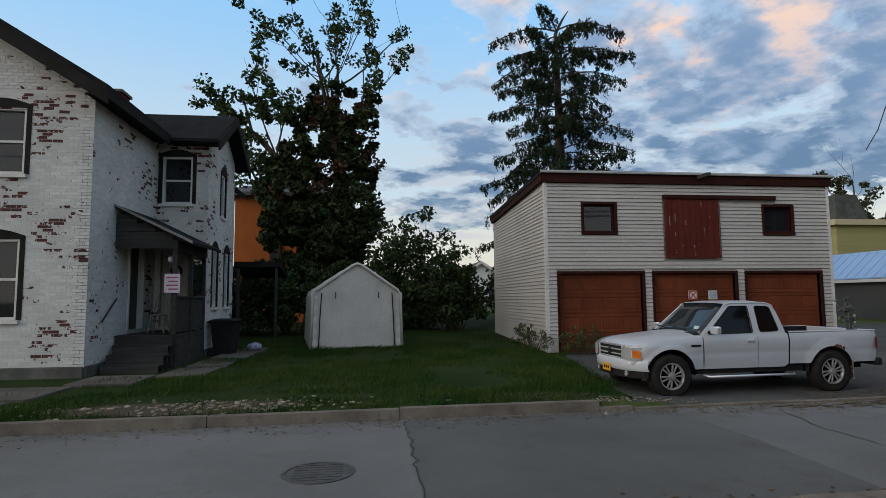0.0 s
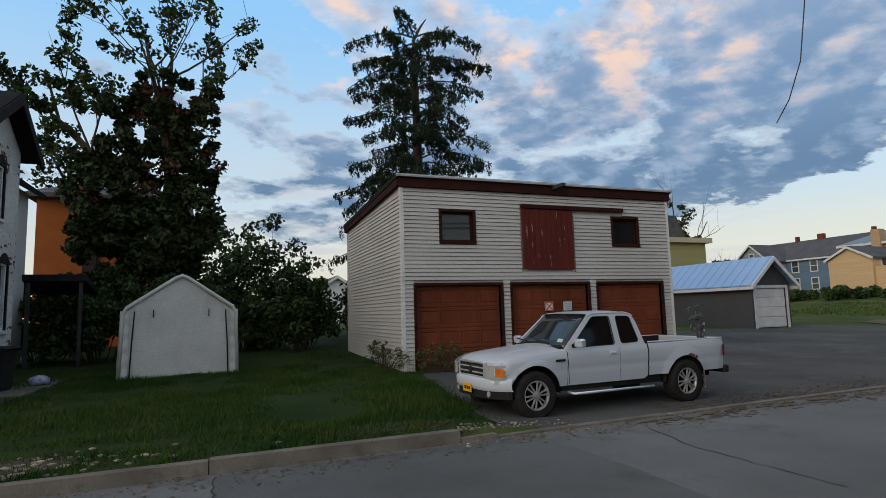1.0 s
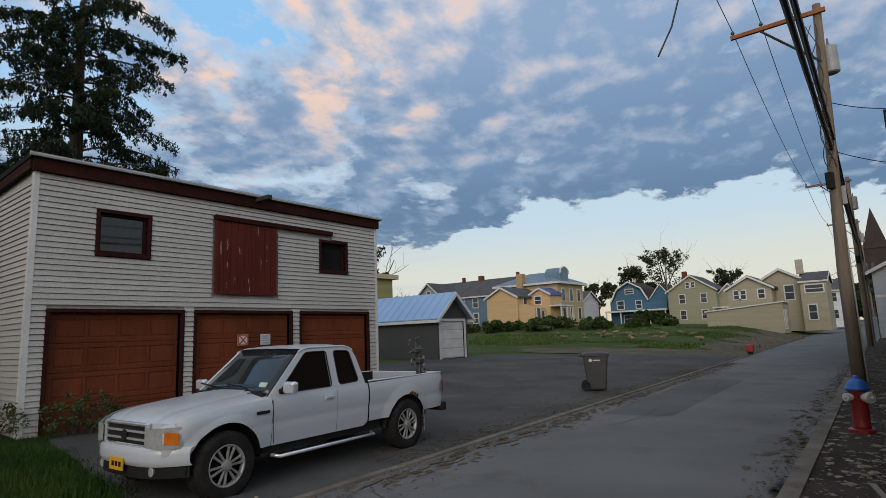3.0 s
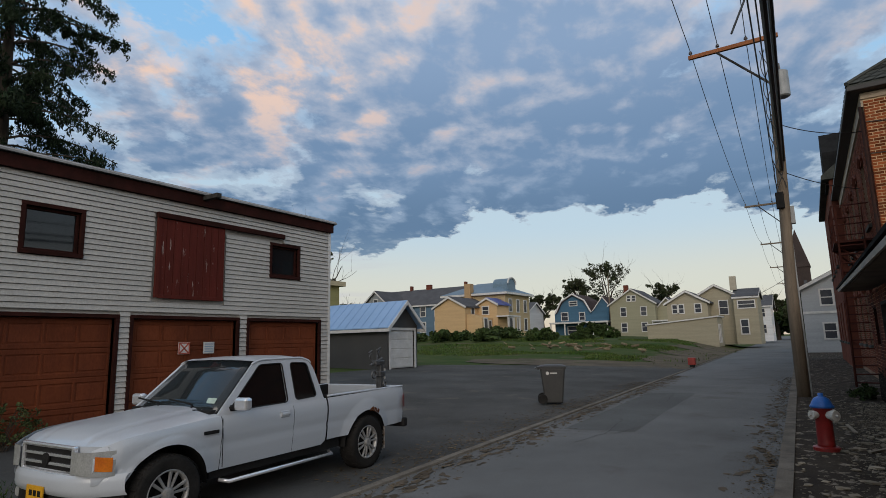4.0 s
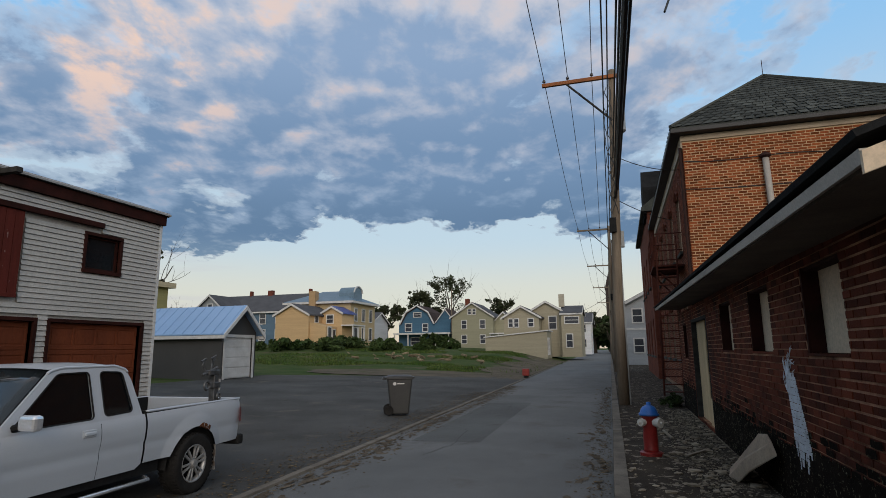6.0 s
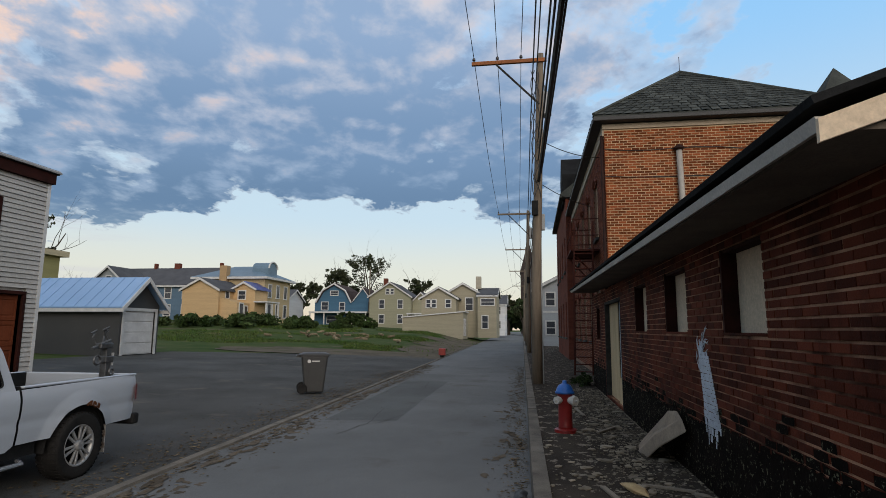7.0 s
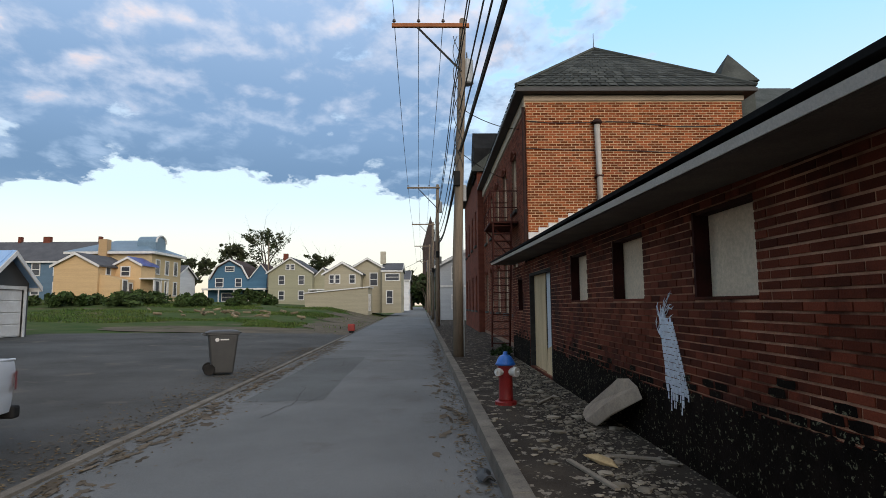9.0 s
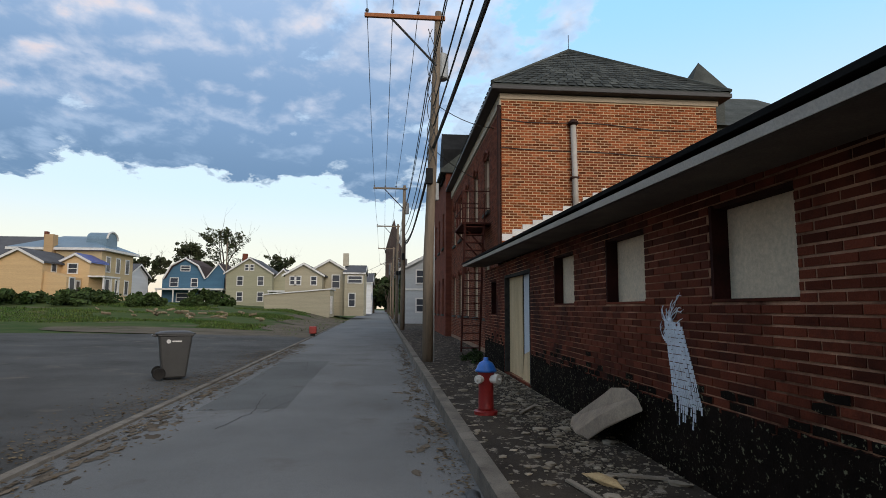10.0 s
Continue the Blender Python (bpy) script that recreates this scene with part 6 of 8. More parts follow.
# ---- lawn walkway, manhole, litter ----
walkway = tagged(new("walkway"), "old concrete path from kerb to porch steps", "path", kind="structure")
for k, (x0, x1, y0, y1) in enumerate(((-6.3, -4.9, 8.4, 9.9), (-6.1, -4.7, 9.93, 11.3), (-4.9, -3.7, 11.35, 12.55), (-3.65, -2.7, 12.3, 13.7), (-3.5, -2.6, 13.75, 15.2), (-3.4, -2.5, 15.25, 16.8), (-3.3, -2.4, 16.85, 18.5))):
    z = ground_z((x0 + x1) / 2, (y0 + y1) / 2)
    part("paving_slab", Geo().box(x0, y0, z - 0.1, x1, y1, z + 0.035 + 0.008 * (k % 3)), WALKWAY, walkway, bevel=0.01)
CAST = mat("worn_cast_iron", (0.085, 0.083, 0.080), (0.05, 0.048, 0.046), 6, 0.6, 0.4, 50, metal=0.3)
mh = thing("manhole_cover", "round cast iron manhole cover in the road", "manhole cover", (0.22, 5.92, 0.032))
part("rim", Geo().lathe([(0.36, 0.0), (0.36, 0.012), (0.32, 0.014), (0.32, 0.0)], 32), CAST, mh)
part("cover", Geo().lathe([(0.315, 0.0), (0.315, 0.008), (0.01, 0.010)], 32), CAST, mh)
for k in range(7):
    part("tread_rib", box_geo(-0.24, -0.24 + k * 0.08 - 0.012, 0.008, 0.24, -0.24 + k * 0.08 + 0.012, 0.015), CAST, mh)


def stone_geo(rng, r, at=(0, 0, 0), flat=0.6):
    """An irregular broken lump."""
    g = Geo()
    n, m = 6, 3
    ph = rng.uniform(0, 9)
    vs = [(at[0], at[1], at[2] + r * flat * 1.0)]
    for j in range(1, m):
        for k in range(n):
            a = 2 * math.pi * k / n + j
            q = r * math.sin(math.pi * j / m) * (1 + 0.7 * noise.noise((k * 1.7 + ph, j * 0.3, ph)))
            vs.append((at[0] + q * math.cos(a), at[1] + q * math.sin(a) * 0.8, at[2] + r * flat * math.cos(math.pi * j / m)))
    vs.append((at[0], at[1], at[2] - r * flat))
    fs = [(0, 1 + k, 1 + (k + 1) % n) for k in range(n)]
    for j in range(m - 2):
        fs += [(1 + j * n + k, 1 + (j + 1) * n + k, 1 + (j + 1) * n + (k + 1) % n, 1 + j * n + (k + 1) % n) for k in range(n)]
    last = len(vs) - 1
    fs += [(last, last - n + (k + 1) % n, last - n + k) for k in range(n)]
    return g.add(vs, fs)


RUBBLE = mat("pale_plaster_rubble", (0.30, 0.255, 0.195), (0.17, 0.145, 0.11), 5, 0.95, 0.6, 40, vary=0.35)
RUBBLE_I = mat("small_rubble", (0.27, 0.23, 0.175), (0.11, 0.095, 0.07), 4, 0.95, 0.6, 40, vary=0.4, vary_by="island")
rng = random.Random(21)
for k in range(150):
    x = rng.uniform(6.4, 17) if k % 3 else rng.uniform(9, 12.5)
    y = min(max(rng.gauss(3.35, 0.38), 2.72), 4.2)
    r = rng.uniform(0.025, 0.10) * (1 if k % 3 else 0.6)
    ob = tagged(part("rubble_chunk", stone_geo(rng, r, flat=0.26), RUBBLE), "pale broken plaster chunk on the pavement", "rubble", "rubble on the pavement")
    ob.matrix_basis = pose(x, y, 0.15 + r * 0.1, 0, 0, rng.uniform(0, 360))
foam = tagged(part("foam_board", stone_geo(rng, 0.2, flat=0.16), mat("yellow_foam", (0.50, 0.37, 0.20), (0.40, 0.28, 0.14), 6, 0.9, 0.5)), "broken yellow foam board on the pavement", "debris")
foam.matrix_basis = pose(9.12, 3.40, 0.17, 0, 0, 25) @ Matrix.Diagonal((1.25, 0.6, 1, 1))
scrap = tagged(part("rubber_scrap", Geo().grid(lambda u, v: ((u - 0.5) * 0.34, (v - 0.5) * 0.13 + 0.02 * math.sin(u * 5), 0.03 + 0.05 * math.sin(math.pi * v) * (1 - 0.5 * u)), 8, 6), BLACK, solid=0.02), "black scrap of rubber against the kerb", "debris")
scrap.matrix_basis = pose(9.07, 4.50, 0.02, 0, 0, 8)
for k, (x, y, ln, a) in enumerate(((8.7, 3.6, 0.9, 12), (12.6, 3.2, 0.8, -30), (14.5, 3.5, 1.0, 5), (9.2, 3.05, 0.5, 70))):
    ob = tagged(part("broken_lath", box_geo(-ln / 2, -0.025, 0, ln / 2, 0.025, 0.02), mat("pale_lath", (0.27, 0.23, 0.18), None, 4, 0.9) if k == 0 else bpy.data.materials["pale_lath"]), "broken strip of pale wood lath", "debris", "broken laths")
    ob.matrix_basis = pose(x, y, 0.155, 0, 0, a)
g = Geo()
for k in range(5200):
    x = rng.uniform(5.5, 19)
    y = min(max(rng.gauss(3.25 - 0.035 * (x - 8), 0.22 if k % 3 else 0.5), 2.66), 4.25)
    g2 = stone_geo(rng, rng.uniform(0.006, 0.03) * (0.6 if k % 4 else 1.3), (x, y, 0.151), 0.25)
    g.add(g2.v, g2.f)
tagged(part("rubble", g, RUBBLE_I), "fine plaster rubble scattered over the pavement", "rubble", kind="stuff")
g = Geo()
for k in range(500):
    x = rng.uniform(-3.6, 3.2) if k < 260 else rng.uniform(4.2, 6.2)
    y = kerb_l(x) + (abs(rng.gauss(0.75, 0.25)) if k < 260 else rng.uniform(-0.25, 0.5))
    if k < 260:
        x = rng.gauss(-1.6, 1.1)
    g2 = stone_geo(rng, rng.uniform(0.012, 0.06) * (1.0 if k < 260 else 0.5), (x, y, ground_z(x, y) + 0.006), 0.5)
    g.add(g2.v, g2.f)
tagged(part("gravel", g, RUBBLE_I), "loose stones and gravel beside the kerb", "gravel", kind="stuff")
def patch(cx, cy, rx, ry, seed, material, label):
    g = Geo()
    pts = [(cx, cy)]
    for q in range(28):
        a = 2 * math.pi * q / 28
        k = 1 + 0.45 * noise.noise((math.cos(a) * 1.8, math.sin(a) * 1.8, seed))
        pts.append((cx + rx * k * math.cos(a), cy + ry * k * math.sin(a)))
    g.add([(x, y, ground_z(x, y) + 0.008) for x, y in pts], [(0, 1 + q, 1 + (q + 1) % 28) for q in range(28)])
    tagged(part("soil_patch", g, material), label, "soil", "bare soil patches", kind="structure")


patch(-2.0, 9.05, 1.9, 0.5, 1.0, SOIL, "bare soil with stones beside the kerb")
patch(3.4, 9.3, 0.9, 0.35, 4.0, SOIL, "worn bare patch near the kerb")
LITTER = mat("dry_leaf_litter", (0.085, 0.058, 0.035), (0.13, 0.10, 0.06), 4, 0.9, 0, vary=0.5, vary_by="island")
g = Geo()
for k in range(8200):
    side = k % 3
    x = rng.uniform(-6, 30)
    if side == 0:
        y = kerb_l(x) - abs(rng.gauss(0, 0.33)) - 0.02
    elif side == 1:
        y = kerb_r(x) + abs(rng.gauss(0, 0.2)) + 0.02
    else:
        x = rng.uniform(8, 26)
        y = kerb_l(x) + abs(rng.gauss(0.1, 0.5)) + 0.16
    z = ground_z(x, y) + 0.012 + (0.012 if side < 2 else 0.004)
    a, r = rng.uniform(0, 6.3), rng.uniform(0.010, 0.04)
    c, s = r * math.cos(a), r * math.sin(a)
    g.add([(x + c, y + s, z), (x - 0.5 * s, y + 0.5 * c, z + rng.uniform(0, 0.012)), (x - c, y - s, z + 0.004), (x + 0.5 * s, y - 0.5 * c, z + rng.uniform(0, 0.01))], [(0, 1, 2, 3)])
tagged(part("leaf_litter", g, LITTER), "dry leaves and dirt gathered along the kerbs", "litter", kind="stuff")
DIRT = mat("kerbside_dirt", (0.125, 0.100, 0.074), (0.085, 0.069, 0.052), 5, 0.95, 0.5, 40, vary=0.35, vary_by="island")
g = Geo()
for k in range(420):
    if k % 6:
        x = rng.uniform(7, 30)
        n = -0.10 - abs(rng.gauss(0, 0.42))
        y = kerb_l(x) + n
    else:
        x = rng.uniform(9, 30)
        n = -0.10 - abs(rng.gauss(0, 0.28))
        y = kerb_r(x) - n
    rx, ry = rng.uniform(0.04, 0.30) * math.exp(n * 1.1), rng.uniform(0.015, 0.07)
    ph, tilt = rng.uniform(0, 99), rng.gauss(0.04, 0.25)
    ring = []
    for q in range(14):
        a = 2 * math.pi * q / 14
        w = 1 + 0.9 * noise.noise((math.cos(a) * 1.9, math.sin(a) * 1.9, ph))
        u, v = rx * w * math.cos(a), ry * w * math.sin(a)
        ring.append((x + u - v * tilt, y + v + u * tilt))
    g.add([(x, y, ground_z(x, y) + 0.026)] + [(px, py, ground_z(px, py) + 0.021 + 0.0001 * (k % 9)) for px, py in ring], [(0, 1 + q, 1 + (q + 1) % 14) for q in range(14)])
tagged(part("dirt_drift", g, DIRT), "brown dirt drifted along the kerbs of the road", "dirt", kind="stuff")
red = thing("road_marker", "small red marker box at the kerb", "marker", (37.2, 9.75, 0.05))
part("box", box_geo(-0.15, -0.2, 0.12, 0.15, 0.2, 0.52), mat("marker_red", (0.30, 0.03, 0.02), None, 4, 0.5), red, bevel=0.03)
part("stand", box_geo(-0.12, -0.12, 0, 0.12, 0.12, 0.12), PLASTIC, red)
for k, (x, z, colour) in enumerate(((4.42, 1.62, (0.45, 0.09, 0.05)), (5.04, 1.62, (0.28, 0.36, 0.44)))):
    nt = part("notice", box_geo(x - 0.14, 0.045, z - 0.13, x + 0.14, 0.055, z + 0.13), WHITE_TRIM, garage, "red and white warning notice" if k == 0 else "white printed notice")
    nm = mat("notice_ink_%s" % "ab"[k], colour, None, 5, 0.6)
    if k == 0:
        for q in (-1, 1):
            b = part("print_bar", box_geo(-0.15, 0.038, -0.015, 0.15, 0.045, 0.015), nm, nt)
            b.matrix_basis = pose(x, 0, z, 0, 45 * q, 0)
        part("print_border", Geo().box(x - 0.135, 0.038, z + 0.10, x + 0.135, 0.045, z + 0.125).box(x - 0.135, 0.038, z - 0.125, x + 0.135, 0.045, z - 0.10).box(x - 0.135, 0.038, z - 0.10, x - 0.11, 0.045, z + 0.10).box(x + 0.11, 0.038, z - 0.10, x + 0.135, 0.045, z + 0.10), nm, nt)
    else:
        for q in range(4):
            part("print_bar", box_geo(x - 0.11, 0.038, z + 0.07 - q * 0.055, x + 0.11, 0.045, z + 0.095 - q * 0.055), nm, nt)

# ---- fabric shelter ----
tent = thing("fabric_shelter", "white fabric garden shelter with zipped front", "shelter", (0.25, 17.75, 0.22), 9)
FAB = mat("white_tarpaulin", (0.52, 0.50, 0.46), (0.45, 0.43, 0.395), 1.4, 0.6, 0.15, 28, stain=(2.2, 0.62, 0.8, (0.36, 0.34, 0.29)))
TP = [(-1.42, 0.02), (-1.36, 1.62), (-1.28, 1.80), (-0.15, 2.56), (0.0, 2.62), (0.15, 2.56), (1.28, 1.80), (1.36, 1.62), (1.42, 0.02)]


def tent_pt(f, y, puff=0.0):
    n = len(TP) - 1
    i = min(int(f * n), n - 1)
    t = f * n - i
    x = TP[i][0] + (TP[i + 1][0] - TP[i][0]) * t
    z = TP[i][1] + (TP[i + 1][1] - TP[i][1]) * t
    w = 0.018 * noise.noise((x * 3, y * 2.3, z * 3))
    return (x * (1 + w), y + 0.02 * noise.noise((z * 4, x * 2, 1)), z + w * (z > 1.7))


part("cover", Geo().grid(lambda u, v: tent_pt(v, 4.2 * u), 24, 48), FAB, tent, smooth=True)


def tent_front(u, v):
    x0 = (2 * u - 1) * 1.38
    top = 2.60 - 0.665 * max(0, abs(x0) - 0.05) if abs(x0) < 1.27 else 1.80 - (abs(x0) - 1.27) * 2
    bot = 0.03 + 0.05 * max(0, noise.noise((x0 * 1.6, 4, 2))) + 0.05 * math.exp(-((x0 - 0.25) / 0.4) ** 2)
    z = bot + (top - bot) * v
    y = 0.03 + 0.03 * noise.noise((x0 * 2.2, z * 1.4, 7)) + 0.012 * noise.noise((x0 * 7, z * 2, 3)) - 0.05 * math.exp(-z * 5) * noise.noise((x0 * 3, 0, 5))
    return (x0, y, z)


part("front_panel", Geo().grid(tent_front, 56, 36), FAB, tent, smooth=True)
part("back_panel", Geo().prism(TP, "y", 4.17, 4.19), FAB, tent)
part("front_hem", Geo().tube([(x * 0.985, 0.0, z) for x, z in TP], 0.05, 8), FAB, tent, smooth=True)
for sgn in (-1, 1):
    part("zipper", Geo().tube([(sgn * 1.16, -0.005, 0.08), (sgn * 1.13, -0.005, 0.9), (sgn * 1.08, 0.0, 1.72)], 0.016, 6), PLASTIC, tent, "dark zip line")
    part("tie_strap", box_geo(sgn * 0.66 - 0.012, -0.03, 1.55, sgn * 0.66 + 0.012, 0.0, 1.75), PLASTIC, tent)
    part("side_flap", Geo().grid(lambda u, v: (sgn * (1.20 + 0.2 * u), -0.012 - 0.012 * math.sin(v * 30), 0.05 + 1.68 * v), 3, 30), FAB, tent, smooth=True)

# ---- plants ----


def leaf_cloud(name, centres, radii, per, size, material, parent=None, seed=1, squash=0.8, droop=0.0, long=1.6):
    """Many small leaves gathered about centres."""
    r = np.random.default_rng(seed)
    c = np.repeat(np.asarray(centres, float), per, axis=0)
    rad = np.repeat(np.asarray(radii, float), per)
    n = len(c)
    d = r.normal(size=(n, 3))
    d /= np.linalg.norm(d, axis=1)[:, None]
    p = c + d * (rad * r.uniform(0.25, 1.0, n) ** 0.6)[:, None] * np.array([1, 1, squash])
    a = r.normal(size=(n, 3))
    a[:, 2] -= droop
    a /= np.linalg.norm(a, axis=1)[:, None]
    b = np.cross(a, r.normal(size=(n, 3)))
    b /= np.linalg.norm(b, axis=1)[:, None]
    s = size * r.uniform(0.6, 1.3, n)[:, None]
    nrm = np.cross(a, b)
    v = np.stack([p - a * s * long / 2, p + b * s / 2 + nrm * s * 0.15, p + a * s * long / 2, p - b * s / 2 + nrm * s * 0.15], axis=1).reshape(-1, 3)
    me = bpy.data.meshes.new(name)
    me.from_pydata(v.tolist(), [], (np.arange(n)[:, None] * 4 + np.arange(4)).tolist())
    me.materials.append(material)
    ob = part(name, me, material, parent)
    return ob


def leafmat(name, a, b, vary=0.5):
    m = mat(name, a, b, 0.6, 0.75, 0, 10, vary=vary, vary_by="island", spec=0.15)
    return m


LEAF = leafmat("maple_leaf", (0.030, 0.054, 0.014), (0.046, 0.064, 0.020))
IVY = leafmat("dark_ivy_leaf", (0.020, 0.033, 0.010), (0.032, 0.042, 0.015))
DEADLEAF = leafmat("brown_dead_leaf", (0.075, 0.035, 0.02), (0.05, 0.028, 0.018))
BUSHLEAF = leafmat("bush_leaf", (0.024, 0.042, 0.012), (0.036, 0.052, 0.018))
NEEDLE = leafmat("spruce_needle", (0.012, 0.024, 0.011), (0.021, 0.032, 0.014))
FARLEAF = leafmat("far_tree_leaf", (0.030, 0.042, 0.016), (0.055, 0.058, 0.030))
BARK = mat("grey_brown_bark", (0.085, 0.068, 0.052), (0.055, 0.045, 0.036), 3, 0.9, 0.8, 25, stretch=(3, 3, 0.6))


def limb(g, p, d, length, r, depth, rng, tips, bend=0.25, kids=3, up=0.12):
    """A tapered bough that divides; tips collects the ends."""
    pts, rad = [Vector(p)], [r]
    d = Vector(d).normalized()
    for k in range(5):
        d = (d + Vector((rng.gauss(0, bend), rng.gauss(0, bend), rng.gauss(up, bend * 0.6))) * 0.5).normalized()
        pts.append(pts[-1] + d * length / 5)
        rad.append(r * (1 - 0.13 * (k + 1)))
    g.tube(pts, rad, 6 if depth < 3 else 4)
    if depth <= 1:
        tips += [pts[-1], pts[-2], pts[-3]]
    else:
        tips.append(pts[-1])
    if depth > 0:
        for k in range(kids):
            i = rng.randint(2, 5)
            nd = (d + Vector((rng.gauss(0, 0.7), rng.gauss(0, 0.7), rng.gauss(0.15, 0.45)))).normalized()
            limb(g, pts[i], nd, length * rng.uniform(0.5, 0.75), rad[i] * 0.62, depth - 1, rng, tips, bend, kids, up)


# old maple, half dead and hung with creeper
maple = thing("ivy_clad_tree", "tall half-dead tree smothered in ivy", "tree", (-1.2, 30, 0.3))
rng = random.Random(17)
g, tips = Geo(), []
g.tube([(0, 0, -0.2), (0.1, 0, 2.5), (-0.1, 0.1, 5), (0.1, 0, 7.5)], [0.5, 0.42, 0.36, 0.3], 12)
for d0, ln, z0, r0 in (((-0.75, 0, 1.0), 6.0, 5.2, 0.2), ((-0.25, 0.1, 1.5), 7.2, 7.3, 0.2), ((0.18, 0, 1.6), 7.6, 7.3, 0.2), ((0.28, 0.1, 1.5), 6.6, 6.3, 0.18), ((-0.05, 0, 1.3), 7.5, 5.2, 0.16)):
    limb(g, (0, 0, z0), d0, ln, r0, 2, rng, tips, 0.2, 3)
part("trunk", g, BARK, maple)
tips = [t for t in tips if t.z < 17.5]
cr = [t for t in tips if rng.random() < (0.85 if t.z < 12 else 0.68)]
leaf_cloud("crown", cr, [rng.uniform(0.28, 0.62) for _ in cr], 46, 0.15, LEAF, maple, 2)
ce, rr = [], []
for k in range(215):
    z = rng.uniform(1.0, 11.6) if k % 3 else rng.uniform(0.8, 6.5)
    w = 3.5 * (0.80 + 0.2 * math.sin(z * 1.3)) * (1.0 if z < 8 else 1 - (z - 8) * 0.12)
    ce.append((rng.uniform(-w * 1.0, w * 0.66), rng.gauss(0, 0.9), z))
    rr.append(rng.uniform(0.35, 0.75) * (1 if z < 7 else 0.8))
for k in range(60):
    ce.append((rng.uniform(-4.0, -1.6), rng.gauss(-0.3, 0.6), rng.uniform(0.8, 8.8)))
    rr.append(rng.uniform(0.35, 0.7))
for x0, x1, z0, z1, n in ((-2.6, 2.0, 4.5, 12.4, 85), (0.5, 2.1, 1.5, 9.5, 40), (-3.6, -1.8, 3.5, 10.5, 32)):
    for k in range(n):
        ce.append((rng.uniform(x0, x1), rng.gauss(0, 0.8), rng.uniform(z0, z1)))
        rr.append(rng.uniform(0.24, 0.52))
leaf_cloud("ivy_mass", ce, rr, 85, 0.18, IVY, maple, 3)
ce = [(rng.gauss(0.1, 1.3), rng.gauss(-0.9, 0.3), rng.uniform(6.5, 11.8)) for k in range(22)]
leaf_cloud("dead_foliage", ce, [rng.uniform(0.3, 0.6) for _ in ce], 70, 0.15, DEADLEAF, maple, 4)
ce = [(-5.0 + rng.gauss(0, 0.6), rng.gauss(0, 0.5), 12.4 - k * 0.33 + rng.gauss(0, 0.3)) for k in range(16)] + [(-3.4 + rng.gauss(0, 0.8), 0, 11.3 + rng.gauss(0, 0.6)) for k in range(10)]
leaf_cloud("left_bough_leaves", ce, [rng.uniform(0.3, 0.65) for _ in ce], 70, 0.16, LEAF, maple, 5)
g = Geo()
g.tube([(-0.5, 0, 6.2), (-2.6, 0, 8.2), (-4.4, 0, 10.2), (-5.0, 0, 12.5)], [0.16, 0.12, 0.08, 0.04], 7).tube([(-1.5, 0, 5.2), (-3.8, 0, 7.0), (-4.7, 0, 8.8)], [0.12, 0.08, 0.04], 7)
part("bough", g, BARK, maple)

# spruce with drooping boughs
spruce = thing("spruce_tree", "tall dark spruce with drooping boughs", "tree", (9.6, 25.9, 0.4))
rng = random.Random(29)
part("trunk", Geo().tube([(0, 0, -0.3), (0.05, 0, 6), (0.0, 0, 11), (-0.05, 0, 14.2), (0.35, 0, 15.0), (0.62, 0, 15.4)], [0.36, 0.27, 0.17, 0.09, 0.05, 0.02], 10), BARK, spruce)
g, tw, tr_ = Geo(), [], []
z = 3.0
while z < 14.6:
    for k in range(6):
        a = (k + rng.uniform(-0.35, 0.35)) * math.pi / 3 + z * 1.7
        reach = min(4.3, 0.13 * (15.6 - z) + 2.7) * rng.uniform(0.55, 1.12)
        if z > 11.4:
            reach = rng.uniform(2.2, 3.7)
        dx, dy = math.cos(a), math.sin(a)
        z0 = z + rng.uniform(-0.3, 0.3)
        sag = rng.uniform(0.36, 0.64)
        pts = []
        for q in range(7):
            f = q / 6
            pts.append(Vector((dx * reach * f, dy * reach * f, z0 + reach * (0.22 * math.sin(f * 2.0) - sag * f * f + 0.22 * f ** 4))))
        g.tube(pts, [0.05 * (1 - 0.12 * q) for q in range(7)], 4)
        for q in range(int(reach * 22)):
            f = rng.uniform(0.22, 1.0)
            i = min(int(f * 6), 5)
            p = pts[i].lerp(pts[i + 1], f * 6 - i)
            side = rng.choice((-1, 1)) * rng.uniform(0.0, 0.55) * (1.15 - f)
            hang = abs(side) * 0.6 + abs(rng.gauss(0, 0.20))
            tw.append((p.x + side * -dy, p.y + side * dx, p.z - hang))
            tr_.append(rng.uniform(0.06, 0.15))
    z += 0.74
part("bough", g, BARK, spruce)
need = leaf_cloud("needle_spray", tw, tr_, 15, 0.05, NEEDLE, spruce, 6, squash=1.7, droop=1.6, long=3.2)
tagged(need, kind="stuff")


